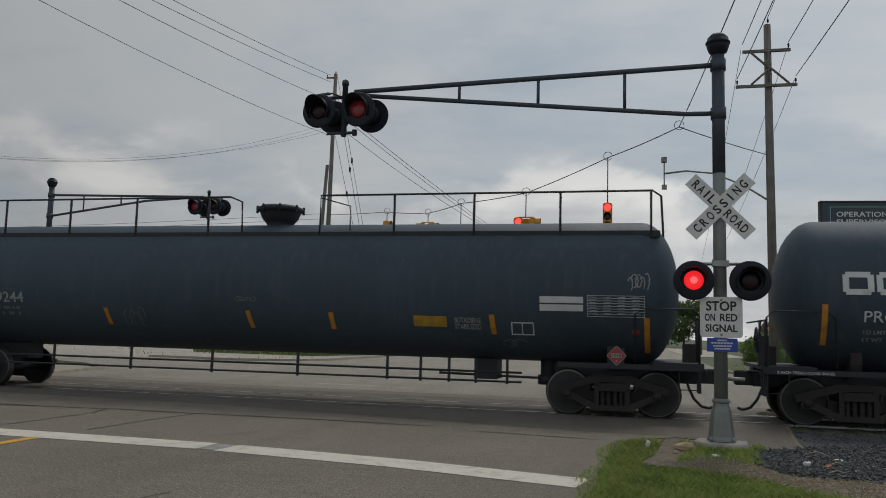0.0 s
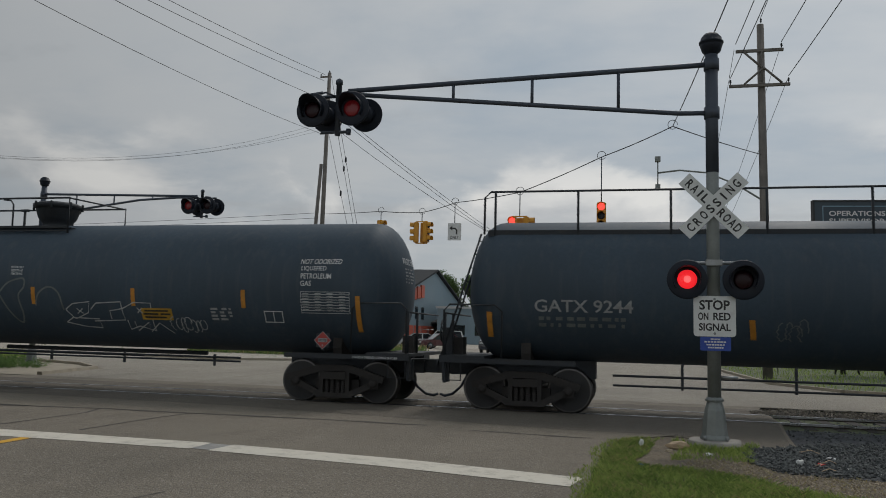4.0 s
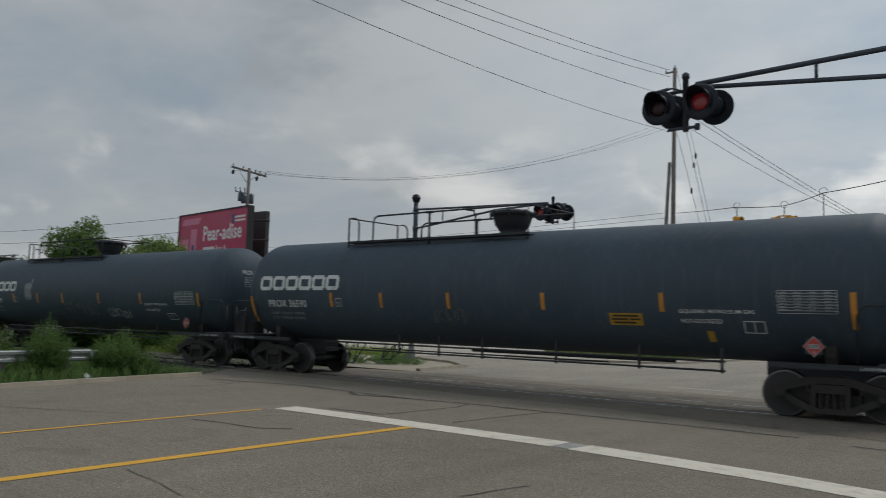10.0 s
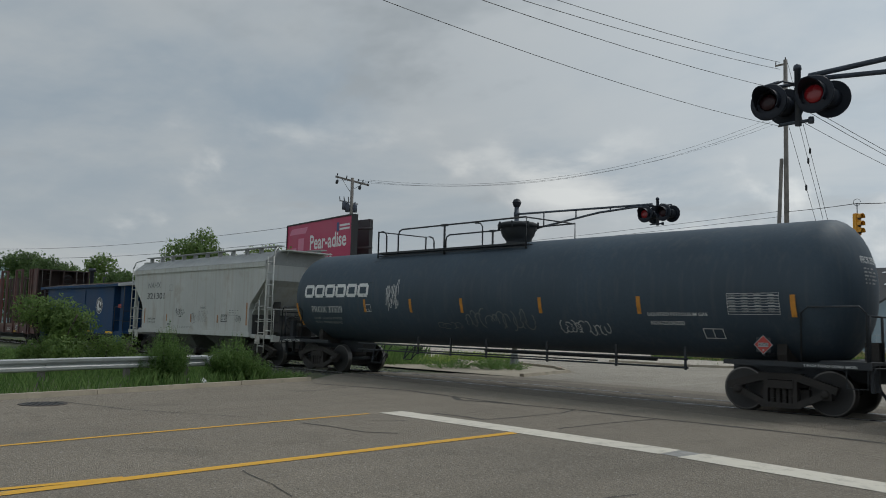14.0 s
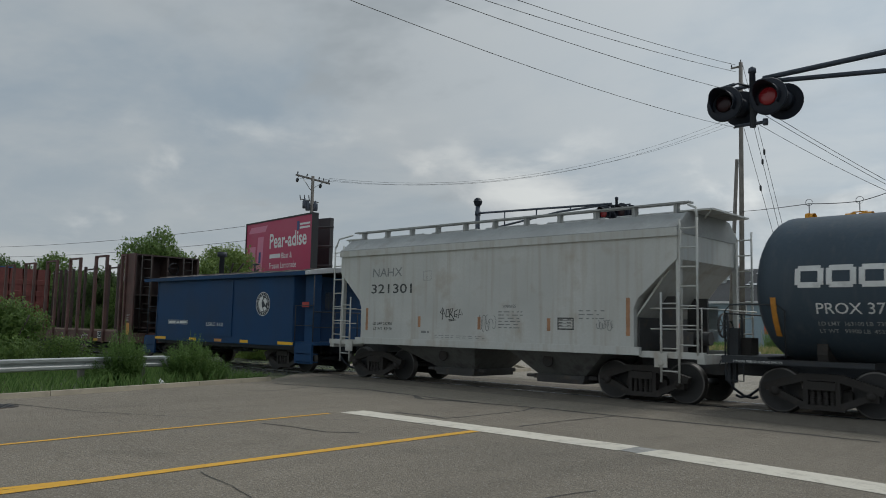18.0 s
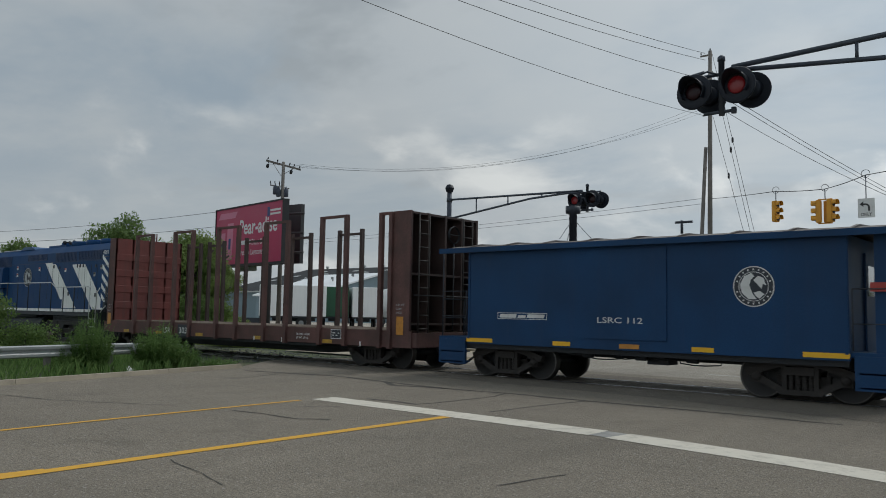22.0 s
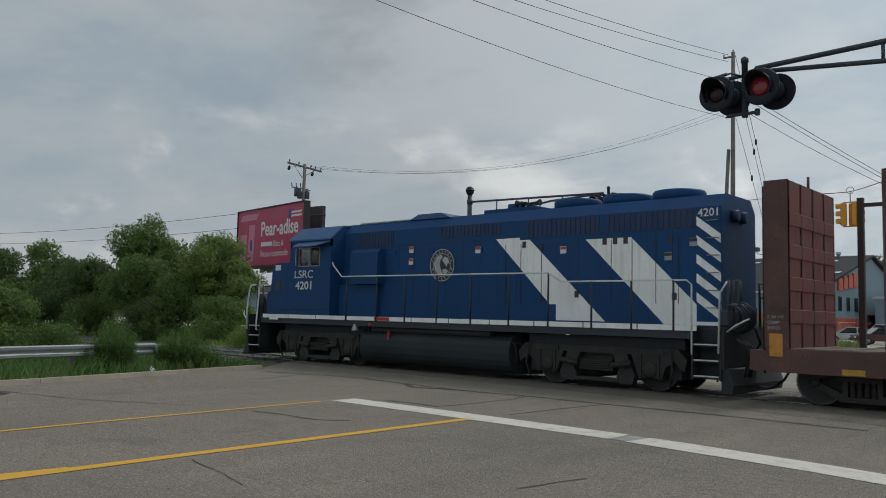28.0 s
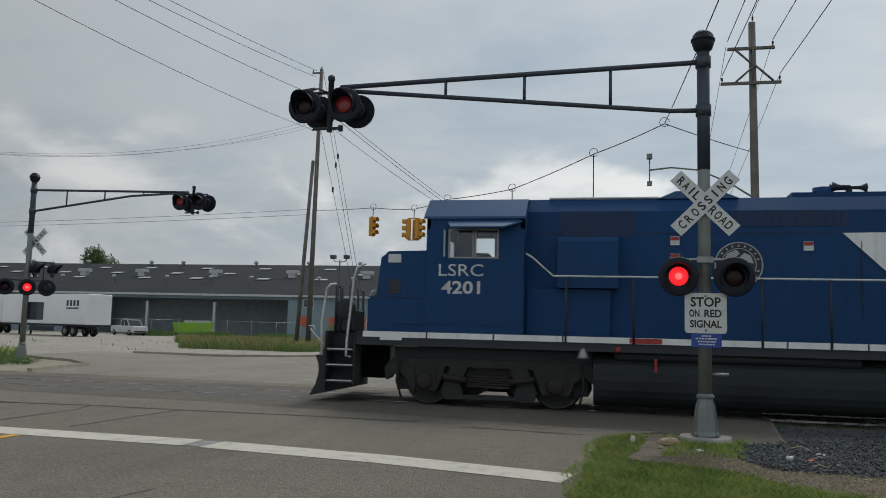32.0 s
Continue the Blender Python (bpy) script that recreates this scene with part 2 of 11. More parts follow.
M_blue = mat("caboose_blue_paint", (0.013, 0.049, 0.124), 0.6, spec=0.2, var=0.28, scale=0.6, bump=0.05, streak=0.15, stain=(0.03, 0.05, 0.1))
M_roofgrey = mat("pale_roof_metal", (0.42, 0.43, 0.43), 0.55, var=0.2, scale=1.5, streak=0.2)
M_yellow = mat("bright_yellow_strip", (0.75, 0.42, 0.01), 0.45, var=0.08, bump=0)
M_flat = mat("oxide_red_steel", (0.105, 0.050, 0.044), 0.7, var=0.5, scale=1.4, fine=22, bump=0.12, streak=0.35, stain=(0.065, 0.035, 0.03))
M_flatface = mat("faded_red_bulkhead", (0.17, 0.045, 0.038), 0.7, var=0.25, scale=1.2, fine=20, bump=0.1, streak=0.4, stain=(0.085, 0.04, 0.034))
M_wood = mat("grey_deck_timber", (0.16, 0.12, 0.09), 0.85, var=0.35, scale=3, fine=18, bump=0.3)
M_loco = mat("locomotive_blue_paint", (0.013, 0.056, 0.155), 0.6, var=0.12, scale=0.7, fine=10, bump=0.03, streak=0.12, stain=(0.012, 0.036, 0.085), spec=0.18)
# lighter copy of the hood blue: daylight on upper faces put into the colour
M_locoroof = mat("painted_sunlit_blue", (0.028, 0.085, 0.20), 0.55, var=0.12, scale=1)
M_locowhite = mat("dirty_white_stripe", (0.80, 0.81, 0.79), 0.5, var=0.1, scale=1.2, streak=0.25, stain=(0.33, 0.29, 0.24), bump=0.02)
M_grille = mat("dark_radiator_grille", (0.008, 0.030, 0.095), 0.6, var=0.2, fine=60, bump=0.4)
M_fuel = mat("oily_black_tank", (0.024, 0.031, 0.034), 0.6, spec=0.25, var=0.3, scale=1.2)
M_steel = mat("bare_galvanised_steel", (0.30, 0.31, 0.31), 0.45, metal=0.75, var=0.2, scale=4, streak=0.25, stain=(0.16, 0.15, 0.13))
M_pole = mat("aluminium_mast", (0.21, 0.225, 0.215), 0.5, metal=0.35, var=0.18, scale=4, streak=0.3, stain=(0.12, 0.12, 0.11))
M_armdark = mat("weathered_dark_aluminium", (0.060, 0.072, 0.095), 0.55, metal=0.3, var=0.2, scale=3)
M_black = mat("flat_black_paint", (0.025, 0.031, 0.043), 0.6, var=0.25, scale=5)
M_lampblack = mat("matt_black_lamp_housing", (0.011, 0.015, 0.025), 0.55, var=0.2, scale=5, spec=0.3)
M_lens = mat("unlit_red_lens", (0.022, 0.006, 0.009), 0.3, var=0.1, bump=0, spec=0.25)
M_lit = mat("lit_red_lens", (0.5, 0.01, 0.01), 0.3, var=0.05, bump=0, emit=(1.0, 0.022, 0.03), power=0.85)
M_litcore = mat("lit_lamp_core", (0.7, 0.2, 0.2), 0.3, bump=0, emit=(1.0, 0.12, 0.12), power=1.1)
M_dimlit = mat("red_lens_seen_from_the_side", (0.12, 0.01, 0.012), 0.3, var=0.1, bump=0, emit=(1.0, 0.05, 0.07), power=0.022)
M_sign = mat("white_sign_sheeting", (0.62, 0.63, 0.62), 0.45, var=0.06, scale=3, bump=0, stain=(0.42, 0.42, 0.40), stain_amt=0.35)
M_signblack = mat("black_sign_lettering", (0.02, 0.02, 0.02), 0.5, bump=0)
M_bluesign = mat("blue_notice_plate", (0.02, 0.06, 0.32), 0.45, var=0.08, bump=0)
M_conc = mat("weathered_concrete", (0.30, 0.28, 0.25), 0.9, var=0.22, scale=1.6, fine=25, bump=0.3, stain=(0.17, 0.155, 0.13), stain_amt=0.5)
M_sigyel = mat("signal_yellow_housing", (0.58, 0.27, 0.02), 0.5, var=0.12, scale=4)
M_timber = mat("weathered_utility_pole", (0.17, 0.155, 0.14), 0.85, var=0.3, scale=2, fine=20, bump=0.3, streak=0.4, stain=(0.06, 0.05, 0.045))
M_wire = mat("black_cable", (0.02, 0.02, 0.022), 0.6, bump=0)
M_galv = mat("guardrail_zinc", (0.40, 0.41, 0.41), 0.5, metal=0.55, var=0.12, scale=2, streak=0.2, stain=(0.26, 0.25, 0.23))
M_rail = mat("rail_steel", (0.075, 0.06, 0.05), 0.6, metal=0.5, var=0.3, scale=4)
M_railtop = mat("polished_rail_head", (0.35, 0.35, 0.36), 0.28, metal=1.0, var=0.15)
M_glass = glass_mat("window_glass")
M_darkglass = mat("dark_window_glass", (0.015, 0.02, 0.024), 0.08, bump=0, coat=0.6)

# ---- building blocks ----


def quad_faces(bm, vs, idx):
    for f in idx:
        try:
            bm.faces.new([vs[i] for i in f])
        except ValueError:
            pass


def box(bm, x0, x1, y0, y1, z0, z1):
    vs = [bm.verts.new(p) for p in ((x0, y0, z0), (x1, y0, z0), (x1, y1, z0), (x0, y1, z0), (x0, y0, z1), (x1, y0, z1), (x1, y1, z1), (x0, y1, z1))]
    quad_faces(bm, vs, ((3, 2, 1, 0), (4, 5, 6, 7), (0, 1, 5, 4), (1, 2, 6, 5), (2, 3, 7, 6), (3, 0, 4, 7)))
    return vs


def ring_frame(p, q):
    d = (Vector(q) - Vector(p)).normalized()
    a = Vector((0, 0, 1)) if abs(d.z) < 0.9 else Vector((1, 0, 0))
    u = d.cross(a).normalized()
    return d, u, d.cross(u)


def rod(bm, p, q, r0, r1=None, n=8, cap=True):
    """A round bar from p to q."""
    r1 = r0 if r1 is None else r1
    _, u, v = ring_frame(p, q)
    rings = []
    for c, r in ((Vector(p), r0), (Vector(q), r1)):
        rings.append([bm.verts.new(c + (u * math.cos(2 * math.pi * k / n) + v * math.sin(2 * math.pi * k / n)) * r) for k in range(n)])
    for k in range(n):
        f = bm.faces.new((rings[0][k], rings[0][(k + 1) % n], rings[1][(k + 1) % n], rings[1][k]))
        f.smooth = True
    if cap:
        bm.faces.new(rings[0][::-1])
        bm.faces.new(rings[1])


def pipe(bm, pts, r, n=8):
    """A bent round bar through the points."""
    pts = [Vector(p) for p in pts]
    rings = []
    for i, c in enumerate(pts):
        d = (pts[min(i + 1, len(pts) - 1)] - pts[max(i - 1, 0)]).normalized()
        a = Vector((0, 0, 1)) if abs(d.z) < 0.95 else Vector((0, 1, 0))
        u = d.cross(a).normalized()
        v = d.cross(u)
        rings.append([bm.verts.new(c + (u * math.cos(2 * math.pi * k / n) + v * math.sin(2 * math.pi * k / n)) * r) for k in range(n)])
    for a, b in zip(rings, rings[1:]):
        for k in range(n):
            f = bm.faces.new((a[k], a[(k + 1) % n], b[(k + 1) % n], b[k]))
            f.smooth = True
    bm.faces.new(rings[0][::-1])
    bm.faces.new(rings[-1])


def lathe(bm, profile, axis="x", n=32, at=(0, 0, 0), cap=True):
    """Turns (along, radius) points round an axis through at."""
    rings = []
    for a, r in profile:
        ring = []
        for k in range(n):
            c, s = r * math.cos(2 * math.pi * k / n), r * math.sin(2 * math.pi * k / n)
            p = {"x": (a, c, s), "y": (s, a, c), "z": (c, s, a)}[axis]
            ring.append(bm.verts.new(Vector(p) + Vector(at)))
        rings.append(ring)
    for a, b in zip(rings, rings[1:]):
        for k in range(n):
            f = bm.faces.new((a[k], a[(k + 1) % n], b[(k + 1) % n], b[k]))
            f.smooth = True
    if cap:
        bm.faces.new(rings[0][::-1])
        bm.faces.new(rings[-1])


def prism(bm, outline, lo, hi, axis="y"):
    """A flat outline pushed through from lo to hi along the axis. Outline: (x, z) for y, (y, z) for x, (x, y) for z."""
    def p3(p, h):
        return {"y": (p[0], h, p[1]), "x": (h, p[0], p[1]), "z": (p[0], p[1], h)}[axis]
    a = [bm.verts.new(p3(p, lo)) for p in outline]
    b = [bm.verts.new(p3(p, hi)) for p in outline]
    n = len(outline)
    bm.faces.new(a[::-1])
    bm.faces.new(b)
    for k in range(n):
        bm.faces.new((a[k], a[(k + 1) % n], b[(k + 1) % n], b[k]))


def beam(bm, p, q, w, y0, y1):
    """A straight bar in the x-z plane, w thick, from y0 to y1."""
    (xa, za), (xb, zb) = p, q
    d = math.hypot(xb - xa, zb - za)
    nx, nz = -(zb - za) / d * w / 2, (xb - xa) / d * w / 2
    prism(bm, [(xa - nx, za - nz), (xb - nx, zb - nz), (xb + nx, zb + nz), (xa + nx, za + nz)], y0, y1)


def mesh_of(name, bm, material):
    bmesh.ops.recalc_face_normals(bm, faces=bm.faces)
    me = bpy.data.meshes.new(name)
    bm.to_mesh(me)
    bm.free()
    if material:
        me.materials.append(material)
    return me


def part(name, bm, material, parent, label=""):
    me = bm if isinstance(bm, bpy.types.Mesh) else mesh_of(name, bm, material)
    ob = new(name, me)
    ob.parent = parent
    if label:
        ob["label"] = label
    return ob


def thing(name, at, label, category, group="", turn=0.0):
    ob = new(name)
    ob.empty_display_size = 0.2
    ob.matrix_world = pose(*at, 0, 0, turn)
    return tagged(ob, label, category, group)


def solid(name, bm, material, label, category, kind="", group="", at=(0, 0, 0), turn=0.0):
    """A thing that is one mesh."""
    ob = new(name, mesh_of(name, bm, material))
    ob.matrix_world = pose(*at, 0, 0, turn)
    return tagged(ob, label, category, group, kind)


def bevelled(bm, w, seg=2):
    bmesh.ops.bevel(bm, geom=[e for e in bm.edges], offset=w, segments=seg, affect="EDGES", clamp_overlap=True)


TEXT = {}


def text_shape(body, height, width=None, bold=0.0, shear=0.0):
    """Flat letters in x-y, lower left at the origin: a list of points and faces."""
    key = (body, bold, shear)
    if key not in TEXT:
        cu = bpy.data.curves.new("letters", "FONT")
        cu.body, cu.size, cu.offset, cu.resolution_u, cu.shear = body, 1.0, bold, 3, shear
        ob = bpy.data.objects.new("letters", cu)
        me = bpy.data.meshes.new_from_object(ob)
        co = np.array([v.co[:2] for v in me.vertices])
        TEXT[key] = (co, [tuple(p.vertices) for p in me.polygons])
        bpy.data.meshes.remove(me)
        bpy.data.objects.remove(ob)
        bpy.data.curves.remove(cu)
    co, faces = TEXT[key]
    lo, hi = co.min(0), co.max(0)
    k = np.array([(width or height * (hi - lo)[0] / max(1e-6, (hi - lo)[1])) / max(1e-6, (hi - lo)[0]), height / max(1e-6, (hi - lo)[1])])
    return (co - lo) * k, faces


def add_text(bm, body, x, z, height, width=None, bold=0.0, shear=0.0):
    """Letters in the x-z plane, lower left at (x, z)."""
    co, faces = text_shape(body, height, width, bold, shear)
    vs = [bm.verts.new((x + c[0], 0, z + c[1])) for c in co]
    quad_faces(bm, vs, faces)


def rect(bm, x0, x1, z0, z1, slant=0.0):
    vs = [bm.verts.new(p) for p in ((x0, 0, z0), (x1, 0, z0), (x1 + slant, 0, z1), (x0 + slant, 0, z1))]
    bm.faces.new(vs)


def outline_rect(bm, x0, x1, z0, z1, w):
    for r in ((x0, x1, z0, z0 + w), (x0, x1, z1 - w, z1), (x0, x0 + w, z0 + w, z1 - w), (x1 - w, x1, z0 + w, z1 - w)):
        rect(bm, *r)


def stroke(bm, pts, w):
    """A drawn line of width w in the x-z plane."""
    pts = [Vector((p[0], 0, p[1])) for p in pts]
    row = []
    for i, c in enumerate(pts):
        d = (pts[min(i + 1, len(pts) - 1)] - pts[max(i - 1, 0)]).normalized()
        s = Vector((-d.z, 0, d.x)) * (w / 2)
        row.append((bm.verts.new(c + s), bm.verts.new(c - s)))
    for a, b in zip(row, row[1:]):
        bm.faces.new((a[0], b[0], b[1], a[1]))


def scribble(bm, x0, x1, z0, z1, w, seed, n=7):
    """Loops of spray paint within a patch."""
    rng = random.Random(seed)
    k = n
    for i in range(k):
        cx = x0 + (x1 - x0) * (i + 0.5) / k
        rx, rz = (x1 - x0) / k * rng.uniform(0.45, 0.9), (z1 - z0) * rng.uniform(0.28, 0.5)
        cz = (z0 + z1) / 2 + rng.uniform(-0.12, 0.12) * (z1 - z0)
        a0, turn = rng.uniform(0, 6.28), rng.uniform(3.2, 5.8)
        jag = rng.uniform(0, 0.35)
        pts = [(cx + rx * math.cos(a0 + turn * j / 14) * (1 + jag * math.sin(3 * j)), cz + rz * math.sin(a0 + turn * j / 14)) for j in range(15)]
        stroke(bm, pts, w)


def wrap(bm, radius, zc, off=0.012):
    """Bends flat marks onto the near side of a lying tank."""
    for k in range(-9, 10):
        z = zc + 0.13 * k
        bmesh.ops.bisect_plane(bm, geom=bm.verts[:] + bm.edges[:] + bm.faces[:], plane_co=(0, 0, z), plane_no=(0, 0, 1))
    for v in bm.verts:
        h = max(-0.98, min(0.98, (v.co.z - zc) / radius))
        r = radius + off
        v.co.y = -math.sqrt(1 - h * h) * r
        v.co.z = zc + h * r
    return bm


def lay(bm, y):
    for v in bm.verts:
        v.co.y = y
    return bm


def flat_mesh(name, bm, material):
    me = bpy.data.meshes.new(name)
    for f in bm.faces:
        f.normal_update()
        if f.normal.y > 0:
            f.normal_flip()
    bm.to_mesh(me)
    bm.free()
    me.materials.append(material)
    return me


def marks(name, bm, material, parent, label="", y=None, tank=None):
    """Painted marks as a thin sheet on a car's side: flat at y, or bent round a tank (radius, centre height)."""
    if tank:
        wrap(bm, *tank)
    else:
        lay(bm, y)
    return part(name, flat_mesh(name, bm, material), None, parent, label)

# ---- ground, road and track ----


def road_mat(name, col, crackc, var=0.16):
    m = bpy.data.materials.new(name)
    m.use_nodes = True
    nt = m.node_tree
    N, Lk = nt.nodes.new, nt.links.new
    bs = nt.nodes["Principled BSDF"]
    co = N("ShaderNodeTexCoord")

    def nz(scale, detail, lo, hi, stretch=(1, 1, 1), rough=0.55):
        mp, t, r = N("ShaderNodeMapping"), N("ShaderNodeTexNoise"), N("ShaderNodeMapRange")
        mp.inputs["Scale"].default_value = stretch
        t.inputs["Scale"].default_value, t.inputs["Detail"].default_value, t.inputs["Roughness"].default_value = scale, detail, rough
        r.inputs["From Min"].default_value, r.inputs["From Max"].default_value = lo, hi
        Lk(co.outputs["Object"], mp.inputs[0])
        Lk(mp.outputs[0], t.inputs["Vector"])
        Lk(t.outputs["Fac"], r.inputs["Value"])
        return r.outputs[0]

    def mixc(fac, a, b, k=1.0):
        x = N("ShaderNodeMix")
        x.data_type = "RGBA"
        f = fac
        if k != 1.0:
            mm = N("ShaderNodeMath")
            mm.operation, mm.inputs[1].default_value = "MULTIPLY", k
            Lk(fac, mm.inputs[0])
            f = mm.outputs[0]
        Lk(f, x.inputs[0])
        for sock, v in ((x.inputs[6], a), (x.inputs[7], b)):
            if isinstance(v, tuple):
                sock.default_value = (*v, 1)
            else:
                Lk(v, sock)
        return x.outputs[2]

    c = mixc(nz(0.35, 5, 0.3, 0.7), tuple(v * (1 - var) for v in col), tuple(v * (1 + var) for v in col))
    c = mixc(nz(0.5, 4, 0.48, 0.72, (2.4, 0.12, 1)), c, tuple(v * 0.70 for v in col), 0.6)   # wheel tracks
    c = mixc(nz(0.9, 6, 0.60, 0.70), c, tuple(v * 0.55 for v in col), 0.6)                   # oil and patches
    c = mixc(nz(1.6, 7, 0.54, 0.66, (0.55, 2.6, 1), 0.7), c, tuple(v * 0.60 for v in col), 0.55)   # scuffs across the lanes
    c = mixc(nz(13, 6, 0.40, 0.60, rough=0.8), c, tuple(v * 0.58 for v in col), 0.55)             # mottled surface
    grit = nz(42, 3, 0.41, 0.59, rough=0.75)
    c = mixc(grit, c, tuple(v * 0.38 for v in col), 0.68)
    speck = nz(30, 2, 0.60, 0.70)
    c = mixc(speck, c, (0.50, 0.485, 0.455), 0.55)
    c = mixc(nz(24, 2, 0.64, 0.70), c, (0.05, 0.048, 0.045), 0.7)                                 # pits
    Lk(c, bs.inputs["Base Color"])
    bs.inputs["Roughness"].default_value = 0.85
    bs.inputs["Specular IOR Level"].default_value = 0.35
    bp = N("ShaderNodeBump")
    bp.inputs["Strength"].default_value, bp.inputs["Distance"].default_value = 0.7, 0.015
    Lk(grit, bp.inputs["Height"])
    Lk(bp.outputs[0], bs.inputs["Normal"])
    return m


def paint_mat(name, col, under, wear_lo=0.52, wear_hi=0.66):
    """Road paint worn through to the surface below."""
    m = bpy.data.materials.new(name)
    m.use_nodes = True
    nt = m.node_tree
    N, Lk = nt.nodes.new, nt.links.new
    bs = nt.nodes["Principled BSDF"]
    co, t, r, x = N("ShaderNodeTexCoord"), N("ShaderNodeTexNoise"), N("ShaderNodeMapRange"), N("ShaderNodeMix")
    t.inputs["Scale"].default_value, t.inputs["Detail"].default_value, t.inputs["Roughness"].default_value = 4.0, 8, 0.75
    r.inputs["From Min"].default_value, r.inputs["From Max"].default_value = wear_lo, wear_hi
    r.inputs["To Max"].default_value = 0.8
    x.data_type = "RGBA"
    x.inputs[6].default_value, x.inputs[7].default_value = (*col, 1), (*under, 1)
    Lk(co.outputs["Object"], t.inputs["Vector"])
    Lk(t.outputs["Fac"], r.inputs["Value"])
    Lk(r.outputs[0], x.inputs[0])
    Lk(x.outputs[2], bs.inputs["Base Color"])
    bs.inputs["Roughness"].default_value = 0.7
    return m


M_road = road_mat("worn_asphalt", (0.345, 0.295, 0.230), (0.05, 0.05, 0.05))
# street asphalt darkened: the train's shade is put into the colour
M_crossing = road_mat("shade_toned_asphalt", (0.245, 0.210, 0.165), (0.04, 0.04, 0.04))
M_lot = road_mat("bleached_concrete_lot", (0.62, 0.555, 0.465), (0.1, 0.1, 0.1))
M_soil = mat("dry_verge_soil", (0.15, 0.12, 0.085), 0.95, var=0.45, scale=2.2, fine=18, bump=0.5, stain=(0.27, 0.23, 0.165), stain_amt=0.7)
M_field = mat("rough_grass_ground", (0.085, 0.105, 0.045), 0.95, var=0.35, scale=0.25, fine=6, bump=0.5, stain=(0.19, 0.16, 0.10), stain_amt=0.6)
M_ballast = mat("dark_ballast", (0.07, 0.072, 0.078), 0.9, var=0.45, scale=3, fine=22, bump=1.0, stain=(0.2, 0.19, 0.18), stain_amt=0.4)
M_linew = paint_mat("worn_white_road_paint", (0.62, 0.57, 0.48), (0.28, 0.25, 0.20), 0.50, 0.72)
M_lineold = paint_mat("faded_white_road_paint", (0.40, 0.37, 0.32), (0.27, 0.25, 0.21), 0.46, 0.70)
M_liney = paint_mat("worn_yellow_road_paint", (0.62, 0.33, 0.02), (0.26, 0.20, 0.11), 0.54, 0.74)
M_tie = mat("creosoted_sleeper", (0.045, 0.038, 0.032), 0.9, var=0.3, scale=3, fine=20, bump=0.3)
M_seal = mat("crack_sealant", (0.07, 0.062, 0.052), 0.8, var=0.3, scale=6, bump=0.1)
M_curb = mat("concrete_curb", (0.33, 0.285, 0.215), 0.9, var=0.2, scale=1.4, fine=22, bump=0.3, stain=(0.20, 0.18, 0.14), stain_amt=0.5, island=0.06)

TRACK_Y = 17.8


def sheet(name, pts, z, material, label, category, kind="structure", cuts=0):
    bm = bmesh.new()
    bm.faces.new([bm.verts.new((x, y, z)) for x, y in pts])
    return solid(name, bm, material, label, category, kind)


